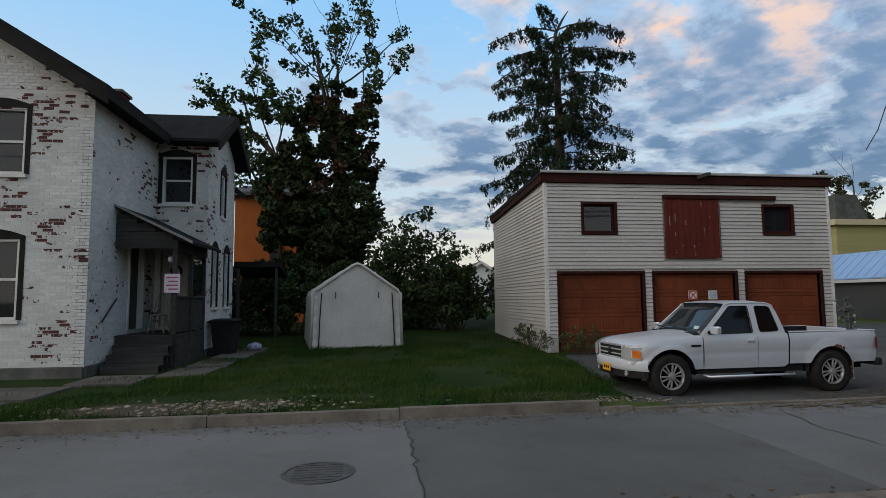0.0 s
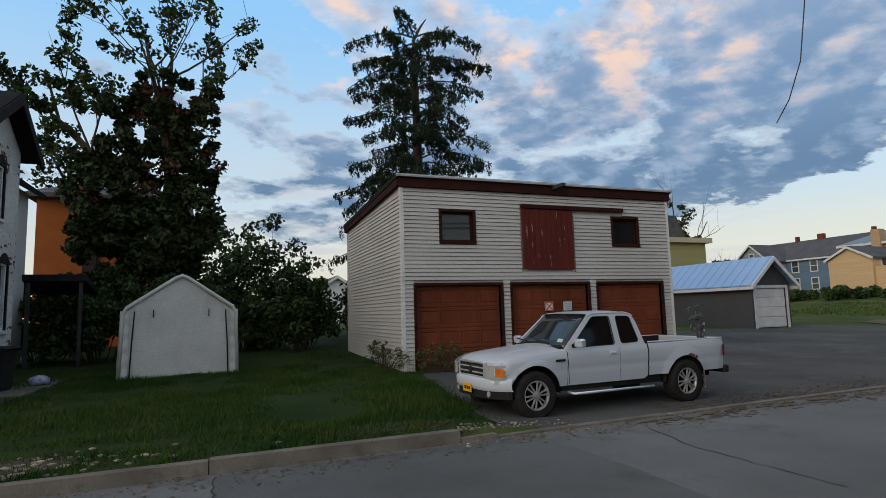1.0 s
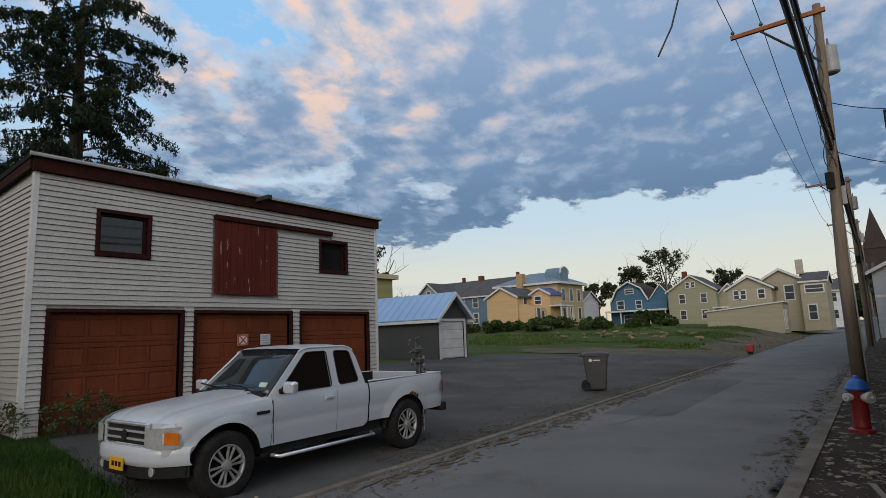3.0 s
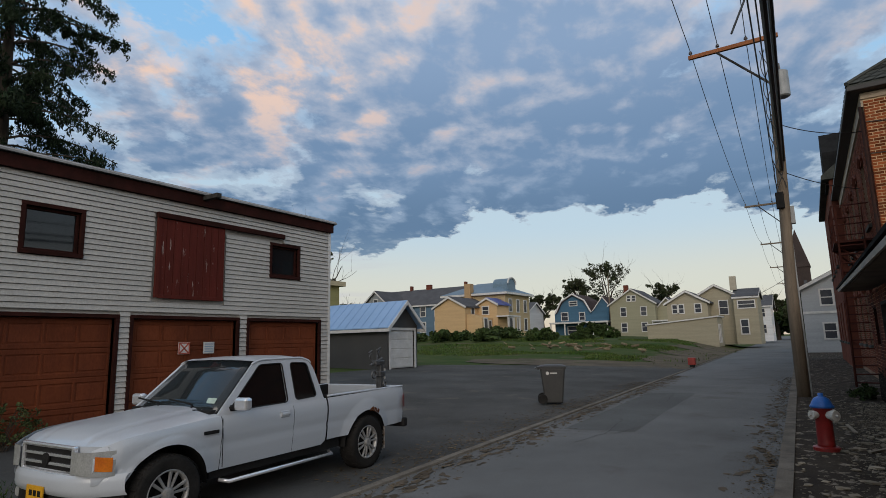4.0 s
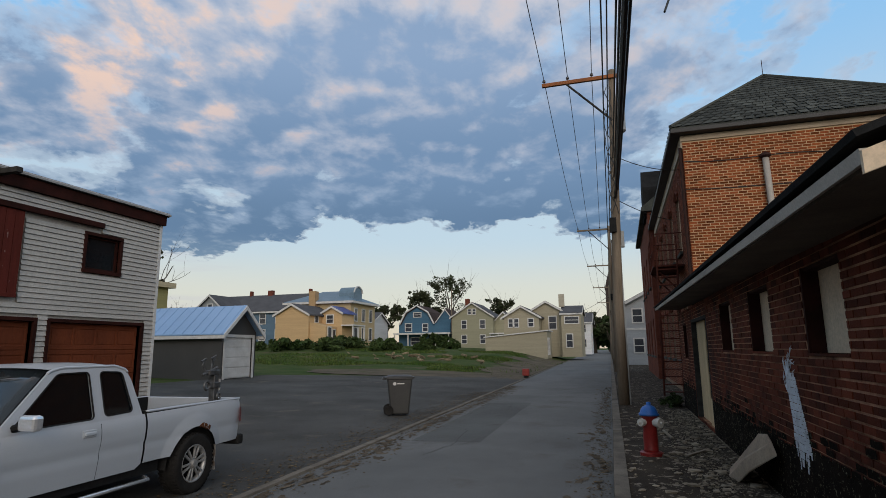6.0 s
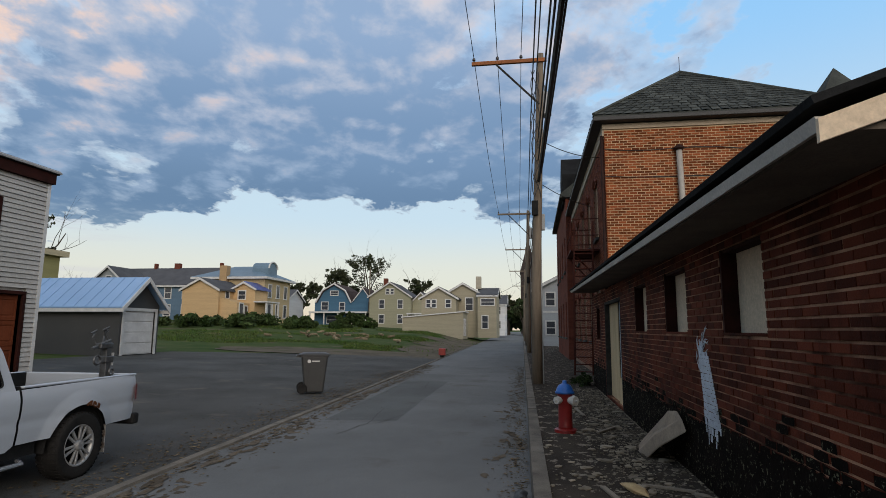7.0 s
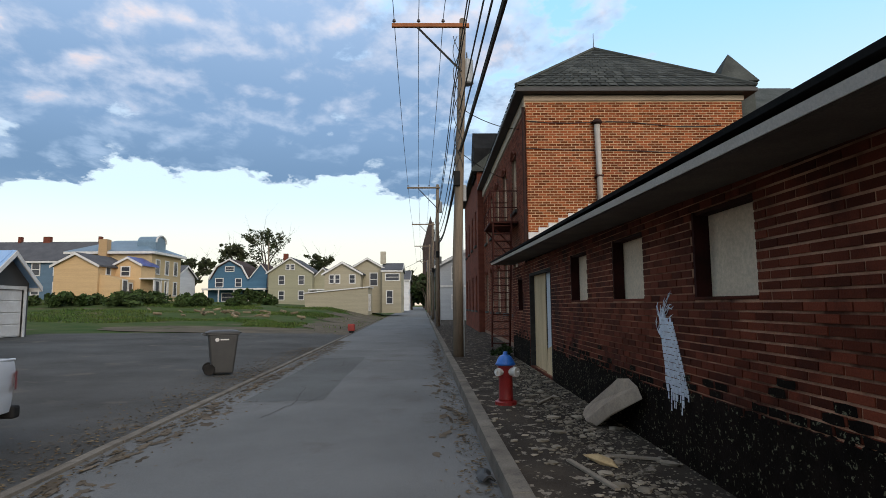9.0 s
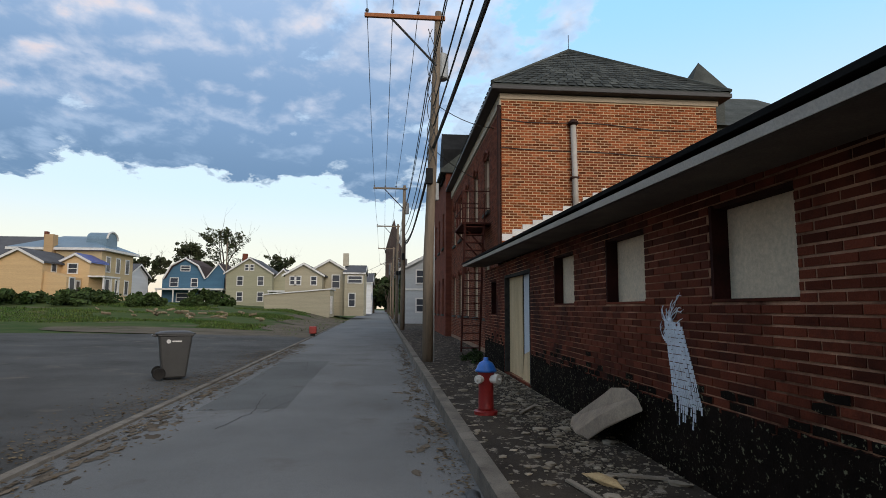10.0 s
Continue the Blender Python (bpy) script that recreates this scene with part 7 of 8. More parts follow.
def bush(name, label, at, rx, ry, h, seed, leaves=60, clumps=40, size=0.12, material=None, stems=True, cat="bush", group="bushes behind the lawn"):
    b = thing(name, label, cat, at, group=group)
    r = random.Random(seed)
    g = Geo()
    ce, rr = [], []
    for k in range(clumps):
        a, q = r.uniform(0, 6.28), math.sqrt(r.random())
        hz = h * (0.15 + 0.85 * r.random() * (1 - 0.55 * q * q))
        p = (rx * q * math.cos(a), ry * q * math.sin(a), hz)
        ce.append(p)
        rr.append(r.uniform(0.10, 0.20) * (max(h, rx) if h > 1 else 0.75) * (0.9 if hz < h * 0.7 else 0.6))
        if stems and k % 2 == 0:
            g.tube([(p[0] * 0.3, p[1] * 0.3, -0.1), (p[0] * 0.6, p[1] * 0.6, hz * 0.5), p], [0.035 * min(1, h / 3), 0.025 * min(1, h / 3), 0.01 * min(1, h / 2)], 4)
    if stems:
        part("stem", g, BARK, b)
    leaf_cloud("foliage", ce, rr, leaves, size, material or BUSHLEAF, b, seed)
    return b


bush("bush", "tall dark overgrown bush with ragged outline", (3.0, 27.2, 0.3), 2.3, 1.4, 5.9, 31, 100, 70, 0.14)
bush("bush", "dense dark bush behind the shelter", (4.2, 25.0, 0.3), 1.2, 1.2, 3.5, 32, 110, 45, 0.13)
bush("bush", "dark leafy bush beneath the tree", (0.6, 25.5, 0.3), 2.4, 1.3, 3.6, 33, 110, 50, 0.14)
bush("bush", "dark leafy bush beside the house", (-2.6, 24.0, 0.3), 1.9, 1.2, 3.1, 34, 110, 45, 0.13)
bush("bush", "dark leafy bush against the orange building", (-4.6, 25.5, 0.3), 1.6, 1.2, 3.4, 35, 110, 40, 0.13)
bush("bush", "tall leggy bush behind the shelter", (1.9, 27.5, 0.3), 1.5, 1.2, 5.6, 42, 50, 40, 0.13)
bush("bush", "low dark shrub in the back lot", (8.4, 29.5, 0.4), 1.5, 1.3, 4.2, 36, 100, 40, 0.13)
bush("weeds", "tall weeds growing against the garage wall", (5.45, 17.0, 0.2), 0.3, 1.9, 0.8, 37, 26, 70, 0.035, leafmat("weed_leaf", (0.05, 0.07, 0.022), (0.08, 0.085, 0.04)), group="weeds by the garage")
bush("weeds", "flowering weeds in front of the garage door", (6.45, 15.25, 0.17), 0.85, 0.25, 0.85, 38, 22, 70, 0.035, bpy.data.materials["weed_leaf"], group="weeds by the garage")
bush("weeds", "weeds at the foot of the fire escape", (20.2, 3.0, 0.13), 0.6, 0.25, 0.4, 39, 30, 18, 0.06, group="weeds on the pavement")
rng = random.Random(3)
g = Geo()
for k in range(90000):
    if k % 9 == 0:
        x = rng.uniform(-14, 5.6)
        y = kerb_l(x) + 0.2 + abs(rng.gauss(0, 1.2))
    else:
        x = rng.uniform(-4.5, 6.2)
        y = rng.uniform(kerb_l(x) + 0.2, 18.5 if k % 4 else 25)
    if x > 4.9 + 0.17 * (y - 9) + 0.55 * noise.noise((y * 1.6, x * 0.8, 3)) + rng.gauss(0, 0.12) or (y > 15.5 and x > 5.5) or (x < -3.4 and y > 12.2):
        continue
    den = noise.noise((x * 0.55, y * 0.55, 2)) + 0.5 * noise.noise((x * 1.7, y * 1.7, 4))
    if den < -0.30 + 0.35 * rng.random() - 0.1 * (y > 11):
        continue
    if ((x + 2.0) / 1.8) ** 2 + ((y - 9.05) / 0.45) ** 2 < 1:
        if rng.random() < 0.85:
            continue
    z = ground_z(x, y)
    hgt, a = rng.uniform(0.04, 0.10) * (1.2 + den), rng.uniform(0, 6.28)
    w = 0.007
    c, s = math.cos(a), math.sin(a)
    g.add([(x - w * c, y - w * s, z), (x + w * c, y + w * s, z), (x + rng.gauss(0, 0.045), y + rng.gauss(0, 0.045), z + hgt * 0.85)], [(0, 1, 2)])
tagged(part("grass", g, BLADE), "uneven green grass blades of the lawn", "grass", kind="stuff")
g = Geo()
for k in range(70000):
    x = rng.uniform(38, 76)
    y = rng.uniform(10.5, 46) if k % 3 else rng.uniform(10.5, 28)
    if noise.noise((x * 0.16, y * 0.11, 5)) < -0.02 or (y - kerb_l(x) < 4.5 and rng.random() < 0.92) or (x < 43 and noise.noise((x * 0.4, y * 0.3, 9)) < 0.25):
        continue
    z = ground_z(x, y) - 0.03
    hgt, a = rng.uniform(0.05, 0.15) * (1.9 if noise.noise((x * 0.3, y * 0.3, 1)) > 0.25 else 1), rng.uniform(0, 6.28)
    c, s = 0.04 * math.cos(a), 0.04 * math.sin(a)
    g.add([(x - c, y - s, z), (x + c, y + s, z), (x + rng.gauss(0, 0.06), y + rng.gauss(0, 0.06), z + hgt)], [(0, 1, 2)])
tagged(part("meadow_grass", g, leafmat("meadow_blade", (0.040, 0.082, 0.014), (0.085, 0.105, 0.026), 0.6)), "rough sunlit meadow grass on the vacant lot", "grass", kind="stuff")
for k, (x, y, rx, ry, h) in enumerate(((64, 36, 5, 1.6, 1.7), (62, 41, 4, 1.4, 1.4), (66, 31, 3, 1.3, 1.5), (60, 46, 3.5, 1.4, 1.3), (88, 32, 3, 2, 2.8), (80, 27, 2, 1.2, 1.4), (70, 27.5, 2, 1.2, 1.2))):
    bush("shrub", "green overgrown shrub on the vacant lot", (x, y, ground_z(x, y) - 0.1), rx, ry, h, 50 + k, 60, 40, 0.28, leafmat("shrub_leaf", (0.028, 0.052, 0.013), (0.045, 0.065, 0.020)) if k == 0 else bpy.data.materials["shrub_leaf"], False, group="shrubs on the vacant lot")
rng = random.Random(8)
for k in range(34):
    x, y = rng.gauss(55, 1.6), rng.gauss(22, 3.4)
    ob = tagged(part("cut_log", Geo().tube([(-0.34, 0, 0.10), (0.34, 0, 0.10)], rng.uniform(0.05, 0.12), 9), mat("cut_log_wood", (0.26, 0.20, 0.13), (0.12, 0.10, 0.06), 3, 0.9, 0.5, vary=0.35) if k == 0 else bpy.data.materials["cut_log_wood"]), "cut log lying in a rubble heap", "log", "log heap")
    ob.matrix_basis = pose(x, y, ground_z(x, y) - 0.06 + rng.uniform(0, 0.3), 0, rng.uniform(-15, 15), rng.uniform(0, 180))

# ---- far houses ----
PANE = mat("dark_far_pane", (0.035, 0.04, 0.05), (0.05, 0.055, 0.065), 2, 0.15, 0)


def clapmat(name, a):
    return mat(name, a, tuple(c * 0.88 for c in a), 0.5, 0.75, 0.2, 14, stretch=(0.3, 0.3, 6))


def far_window(parent, face, s, z, w, h, trim=WHITE_TRIM):
    """face 'w' or 's': on the wall plane given by the parent's corner; s metres along it."""
    kind, off = face
    q = Geo()
    if kind == "w":
        win = part("window", box_geo(off - 0.03, s - w / 2, z, off - 0.01, s + w / 2, z + h), PANE, parent)
        t = 0.13
        part("window_frame", Geo().box(off - 0.07, s - w / 2 - t, z - t, off - 0.0, s - w / 2, z + h + t).box(off - 0.07, s + w / 2, z - t, off, s + w / 2 + t, z + h + t).box(off - 0.07, s - w / 2, z + h, off, s + w / 2, z + h + t).box(off - 0.07, s - w / 2, z - t, off, s + w / 2, z).box(off - 0.06, s - w / 2, z + h / 2 - 0.04, off - 0.031, s + w / 2, z + h / 2 + 0.04), trim, win)
    else:
        win = part("window", box_geo(s - w / 2, off - 0.03, z, s + w / 2, off - 0.01, z + h), PANE, parent)
        t = 0.13
        part("window_frame", Geo().box(s - w / 2 - t, off - 0.07, z - t, s - w / 2, off, z + h + t).box(s + w / 2, off - 0.07, z - t, s + w / 2 + t, off, z + h + t).box(s - w / 2, off - 0.07, z + h, s + w / 2, off, z + h + t).box(s - w / 2, off - 0.07, z - t, s + w / 2, off, z), trim, win)
    return win


def gable_block(parent, x0, y0, x1, y1, h, ridge, axis, wallm, roofm, over=0.4, fascia=True):
    """A block with a gabled roof whose ridge runs along axis; in the parent's metres."""
    part("wall", box_geo(x0, y0, -0.8, x1, y1, h), wallm, parent)
    if axis == "x":
        m = (y0 + y1) / 2
        part("gable_wall", Geo().prism([(y0, h), (y1, h), (m, ridge)], "x", x0 + 0.02, x1 - 0.02), wallm, parent)
        k = over * (ridge - h) / (m - y0)
        part("roof", Geo().prism([(y0 - over, h - k), (y0 - over, h - k + 0.2), (m, ridge + 0.2), (y1 + over, h - k + 0.2), (y1 + over, h - k), (m, ridge)], "x", x0 - over, x1 + over), roofm, parent)
        if fascia:
            part("rake_trim", Geo().prism([(y0 - over, h - k - 0.12), (y0 - over, h - k + 0.16), (m, ridge + 0.16), (y1 + over, h - k + 0.16), (y1 + over, h - k - 0.12), (m, ridge - 0.12)], "x", x0 - over - 0.06, x0 - over - 0.005), WHITE_TRIM, parent)
    else:
        m = (x0 + x1) / 2
        part("gable_wall", Geo().prism([(x0, h), (x1, h), (m, ridge)], "y", y0 + 0.02, y1 - 0.02), wallm, parent)
        k = over * (ridge - h) / (m - x0)
        part("roof", Geo().prism([(x0 - over, h - k), (x0 - over, h - k + 0.2), (m, ridge + 0.2), (x1 + over, h - k + 0.2), (x1 + over, h - k), (m, ridge)], "y", y0 - over, y1 + over), roofm, parent)
        if fascia:
            part("rake_trim", Geo().prism([(x0 - over, h - k - 0.12), (x0 - over, h - k + 0.16), (m, ridge + 0.16), (x1 + over, h - k + 0.16), (x1 + over, h - k - 0.12), (m, ridge - 0.12)], "y", y0 - over - 0.06, y0 - over - 0.005), WHITE_TRIM, parent)
            part("eave_trim", box_geo(x0 - over - 0.05, y0 - over, h - k - 0.1, x0 - over - 0.003, y1 + over, h - k + 0.12), WHITE_TRIM, parent)


def hip_roof(parent, x0, y0, x1, y1, h, top, roofm, over=0.5, inset=None):
    m = inset or min(x1 - x0, y1 - y0) / 2
    part("roof", Geo().add([(x0 - over, y0 - over, h), (x1 + over, y0 - over, h), (x1 + over, y1 + over, h), (x0 - over, y1 + over, h), (x0 + m, y0 + m, top), (x1 - m + 0.01, y0 + m, top), (x1 - m + 0.01, y1 - m + 0.01, top), (x0 + m, y1 - m + 0.01, top)],
                           [(3, 2, 1, 0), (0, 1, 5, 4), (1, 2, 6, 5), (2, 3, 7, 6), (3, 0, 4, 7), (4, 5, 6, 7)]), roofm, parent)
    part("cornice", box_geo(x0 - over, y0 - over, h - 0.3, x1 + over, y1 + over, h - 0.005), WHITE_TRIM, parent)


GREYROOF = mat("grey_shingle_roof", (0.10, 0.10, 0.105), (0.075, 0.075, 0.08), 0.6, 0.85, 0.3, 8)
BLUEROOF = mat("blue_grey_tin_roof", (0.13, 0.20, 0.26), (0.10, 0.16, 0.21), 0.6, 0.5, 0.2, 8)
TARP = mat("blue_tarp", (0.06, 0.09, 0.30), (0.05, 0.07, 0.22), 1.2, 0.4, 0.3, 8)
BLUE = clapmat("steel_blue_siding", (0.115, 0.175, 0.235))
YELLOW = clapmat("warm_yellow_siding", (0.56, 0.385, 0.205))
TAN = clapmat("tan_yellow_siding", (0.46, 0.355, 0.205))
TEAL = clapmat("teal_blue_siding", (0.065, 0.135, 0.20))
OLIVE = clapmat("pale_olive_siding", (0.30, 0.285, 0.195))
BEIGE = clapmat("beige_yellow_siding", (0.355, 0.315, 0.225))
WHITEH = clapmat("white_house_siding", (0.60, 0.60, 0.60))
GREYH = clapmat("light_grey_siding", (0.40, 0.41, 0.42))

h1 = thing("blue_house", "large blue clapboard house with grey roof", "house", (76, 50, 2.5))
gable_block(h1, 2, -2, 12, 16.5, 5.3, 8.1, "y", BLUE, GREYROOF)
gable_block(h1, -1.5, 10.6, 4, 16.0, 5.3, 7.6, "x", clapmat("grey_gable_siding", (0.30, 0.32, 0.33)), GREYROOF)
for s in (0.6, 3.6, 6.4, 9.2):
    for z in (0.9, 3.4):
        far_window(h1, ("w", 2), s, z, 0.9, 1.5)
far_window(h1, ("w", -1.5), 13.3, 5.4, 0.7, 0.9)
for s in (12.2, 14.6):
    far_window(h1, ("w", -1.5), s, 3.2, 0.9, 1.5)
for y in (1.0, 8.0, 12.0):
    part("chimney", box_geo(6.7, y, 7.6, 7.3, y + (0.9 if y == 8 else 0.35), 9.0), BRICK_WALL, h1)
h2 = thing("yellow_house", "yellow two-storey house with hipped tin roof", "house", (75, 40.1, 2.5))
part("wall", box_geo(0, 0, -0.8, 8.2, 10, 5.9), TAN, h2)
hip_roof(h2, 0, 0, 8.2, 10, 6.1, 7.9, BLUEROOF, 0.6, 3.6)
gable_block(h2, -7, 2.5, 0, 7.4, 3.9, 5.2, "x", YELLOW, GREYROOF, 0.3)
gable_block(h2, -3.5, -0.5, 0, 2.5, 4.2, 5.0, "x", YELLOW, TARP, 0.3)
part("lean_to", Geo().prism([(0.2, -0.8), (2.5, -0.8), (2.5, 2.9), (0.2, 2.3)], "x", -6.6, -3.5), YELLOW, h2)
part("porch_roof", box_geo(-3.6, -2.2, 2.45, 0.2, -0.4, 2.62), WHITE_TRIM, h2)
for x in (-3.4, -1.7, 0.0):
    part("porch_post", box_geo(x, -2.1, -0.6, x + 0.16, -1.94, 2.45), WHITE_TRIM, h2)
part("chimney", box_geo(-0.8, 5.2, 4.6, 0.2, 6.2, 7.6), clapmat("tan_chimney_brick", (0.42, 0.28, 0.15)), h2)
part("dormer", Geo().prism([(1.4, 6.2), (4.0, 6.2)] + [(2.7 + 1.3 * math.cos(math.pi * k / 8), 7.4 + 0.9 * math.sin(math.pi * k / 8)) for k in range(9)], "y", 0.2, 2.6), BLUEROOF, h2)
part("dormer_trim", Geo().tube([(2.7 + 1.35 * math.cos(math.pi * k / 8), 0.15, 7.4 + 0.95 * math.sin(math.pi * k / 8)) for k in range(9)], 0.12, 6), WHITE_TRIM, h2)
for x in (1.6, 4.1, 6.6):
    for z in (0.7, 3.4):
        far_window(h2, ("s", 0), x, z, 0.9, 1.7)
for s, z, w, h in ((1.3, 2.9, 0.9, 1.0),):
    far_window(h2, ("w", -3.5), s, z, w, h)
far_window(h2, ("s", 0.2), -4.4, 0.6, 0.7, 1.3)
far_window(h2, ("s", 0.2), -5.6, 0.2, 0.9, 2.0)
far_window(h2, ("s", 2.5), -5.0, 2.95, 0.8, 0.8)
h3 = thing("teal_house", "teal blue house with white gambrel gable and porch", "house", (112, 36.5, 2.4))
part("wall", box_geo(0, 0, -0.8, 9, 11, 4.6), TEAL, h3)
gam = [(0, 4.6), (1.2, 6.6), (3.4, 7.9), (5.6, 6.6), (6.8, 4.6)]
part("gambrel_gable", Geo().prism([(y + 3.6, z) for y, z in gam], "x", 0.0, 9), TEAL, h3)
part("roof", Geo().prism([(y + 3.6, z) for y, z in ((-0.4, 4.3), (1.0, 6.9), (3.4, 8.3), (5.8, 6.9), (7.2, 4.3), (6.8, 4.5), (5.6, 6.6), (3.4, 7.9), (1.2, 6.6), (0, 4.5))], "x", -0.5, 9.3), mat("brown_shingle", (0.075, 0.055, 0.05), None, 0.6, 0.9, 0.3, 8), h3)
part("gable_trim", Geo().tube([(-0.52, y + 3.6, z) for y, z in ((-0.3, 4.4), (1.0, 6.8), (3.4, 8.15), (5.8, 6.8), (7.1, 4.4))], 0.16, 6), WHITE_TRIM, h3)
gable_block(h3, 1, -0.5, 8, 3.2, 4.9, 7.3, "x", TEAL, bpy.data.materials["brown_shingle"], 0.3)
part("porch_roof", box_geo(-2.6, -0.6, 2.3, 0, 11.2, 2.6), WHITE_TRIM, h3)
for y in (-0.4, 2.4, 5.2, 8.0, 10.9):
    part("porch_post", box_geo(-2.5, y, -0.8, -2.3, y + 0.2, 2.3), WHITE_TRIM, h3)
# near-black sheet on the wall paints the shade under the porch roof
part("porch_back", box_geo(-0.03, 0, -0.5, -0.005, 4.5, 2.2), SHADE_BLACK, h3)
for s, z, w, h in ((5.3, 3.0, 1.0, 1.4), (8.9, 3.0, 1.3, 1.5), (7.0, 5.9, 1.5, 0.8), (7.2, 0.3, 2.2, 1.4)):
    far_window(h3, ("w", 0), s, z, w, h)
h4 = thing("olive_house", "pale olive house with gabled attic", "house", (108, 27, 2.2))
gable_block(h4, 0, 0, 9, 8, 5.6, 8.2, "x", OLIVE, GREYROOF)
gable_block(h4, 2, -3.4, 8, 0.2, 4.6, 6.4, "x", OLIVE, GREYROOF)
for s in (2.0, 5.6):
    for z in (0.6, 3.4):
        far_window(h4, ("w", 0), s, z, 0.9, 1.5)
for s in (3.6, 4.5):
    far_window(h4, ("w", 0), s, 6.1, 0.55, 0.9)
part("porch_roof", box_geo(-1.6, -3.6, 2.2, 2.0, 0.4, 2.45), WHITE_TRIM, h4)
for y in (-3.4, -1.4, 0.2):
    part("porch_post", box_geo(-1.5, y, -0.8, -1.35, y + 0.15, 2.2), WHITE_TRIM, h4)
part("chimney", box_geo(4, 5.6, 7, 4.8, 6.4, 9.4), BRICK_WALL, h4)
h5 = thing("beige_house", "rambling beige house with several gables", "house", (86, 10.2, 1.3))
gable_block(h5, 0, 5.2, 8, 10.4, 5.0, 6.5, "x", BEIGE, GREYROOF)
gable_block(h5, 3, 1.6, 11, 7.5, 5.6, 7.3, "x", BEIGE, GREYROOF)
gable_block(h5, 1.5, -0.6, 9, 2.2, 5.4, 6.6, "y", BEIGE, GREYROOF, 0.2)
for s, z in ((6.4, 3.6), (8.6, 3.6), (9.3, 3.6)):
    far_window(h5, ("w", 0), s, z, 0.7, 1.1)
for s, z, w, h in ((0.7, 4.0, 1.9, 0.9), (1.1, 0.6, 0.8, 1.8)):
    far_window(h5, ("w", 1.5), s, z, w, h)
far_window(h5, ("w", 3.0), 3.6, 3.3, 1.0, 1.8)
part("chimney", box_geo(4, 1.9, 6.6, 4.8, 2.7, 8.5), clapmat("pale_chimney", (0.4, 0.36, 0.28)), h5)
h6 = thing("flat_shed", "long low beige shed with sloping roof", "shed", (78, 13.4, 1.0))
part("wall", Geo().prism([(0, -0.6), (8.2, -0.6), (8.2, 2.2), (0, 2.95)], "x", 0, 5), BEIGE, h6)
part("roof", Geo().prism([(-0.2, 2.97), (8.4, 2.2), (8.4, 2.34), (-0.2, 3.12)], "x", -0.2, 5.2), WHITE_TRIM, h6)
for x in (0.9, 2.2):
    far_window(h6, ("s", 0), x, 0.0, 0.7, 2.0)
h7 = thing("white_house", "white clapboard house at the end of the street", "house", (128, 10.2, 1.2))
gable_block(h7, 0, 0, 9, 6, 6.0, 8.0, "y", WHITEH, GREYROOF)
for s in (1.5, 4.4):
    for z in (0.8, 3.9):
        far_window(h7, ("w", 0), s, z, 0.9, 1.5)
        far_window(h7, ("s", 0), s, z, 0.9, 1.5)
h8 = thing("small_white_house", "small white house between the gardens", "house", (104, 50, 2.4))
gable_block(h8, 0, 0, 8, 7, 4.6, 6.6, "y", WHITEH, GREYROOF)
for s in (1.6, 4.0, 6.0):
    for z in (0.5, 3.0):
        far_window(h8, ("w", 0), s, z, 0.8, 1.2)
h9 = thing("grey_house", "light grey house with white trim", "house", (60, -2.6, 0.12))
gable_block(h9, 0, 0, 9, 7.0, 5.4, 7.2, "x", GREYH, GREYROOF)
part("belt_trim", box_geo(-0.05, 0, 3.25, -0.005, 7.0, 3.45), WHITE_TRIM, h9)
for s in (2.0, 5.2):
    for z in (1.2, 4.0):
        far_window(h9, ("w", 0), s, z, 0.8, 1.2)
fence = thing("chain_fence", "grey chain-link fence beside the pavement", "fence", (50, 2.3, 0.12))
for k in range(6):
    part("fence_post", Geo().tube([(k * 1.8, 2.2, 0), (k * 1.8, 2.2, 1.7)], 0.03, 6), GREYM, fence)
for z in (0.1, 0.9, 1.65):
    part("fence_rail", Geo().tube([(0, 2.2, z), (9, 2.2, z)], 0.02, 5), GREYM, fence)
for k in range(45):
    part("fence_wire", Geo().tube([(k * 0.2, 2.2, 0.1), (k * 0.2 + 0.2, 2.2, 1.65)], 0.006, 3), GREYM, fence)
CHURCH = mat("dark_church_stone", (0.06, 0.045, 0.04), (0.045, 0.035, 0.032), 0.3, 0.9, 0.2, 3)
church = thing("church", "dark stone church tower with pointed spire", "church", (250, 2.2, 0))
part("tower", box_geo(0, 0, 0, 7, 7, 26), CHURCH, church)
part("spire", Geo().add([(-0.3, -0.3, 26), (7.3, -0.3, 26), (7.3, 7.3, 26), (-0.3, 7.3, 26), (3.5, 3.5, 41)], [(0, 1, 4), (1, 2, 4), (2, 3, 4), (3, 0, 4), (3, 2, 1, 0)]), CHURCH, church)
for s in (2.0, 5.0):
    far_window(church, ("w", 0), s, 15, 1.0, 6, CHURCH)
twr = thing("mansard_house", "ochre house with a dark mansard tower", "house", (50, 55, 1.0))
part("wall", box_geo(0, 0, -0.5, 7, 7, 8.2), clapmat("ochre_wall", (0.30, 0.27, 0.12)), twr)
part("cornice", box_geo(-0.6, -0.6, 8.2, 7.6, 7.6, 8.8), clapmat("ochre_trim", (0.45, 0.38, 0.25)), twr)
part("mansard", Geo().add([(0.6, 0.6, 8.8), (4.6, 0.6, 8.8), (4.6, 4.6, 8.8), (0.6, 4.6, 8.8), (1.3, 1.3, 11.8), (3.9, 1.3, 11.8), (3.9, 3.9, 11.8), (1.3, 3.9, 11.8)], [(0, 1, 5, 4), (1, 2, 6, 5), (2, 3, 7, 6), (3, 0, 4, 7), (4, 5, 6, 7), (3, 2, 1, 0)]), SLATE, twr)
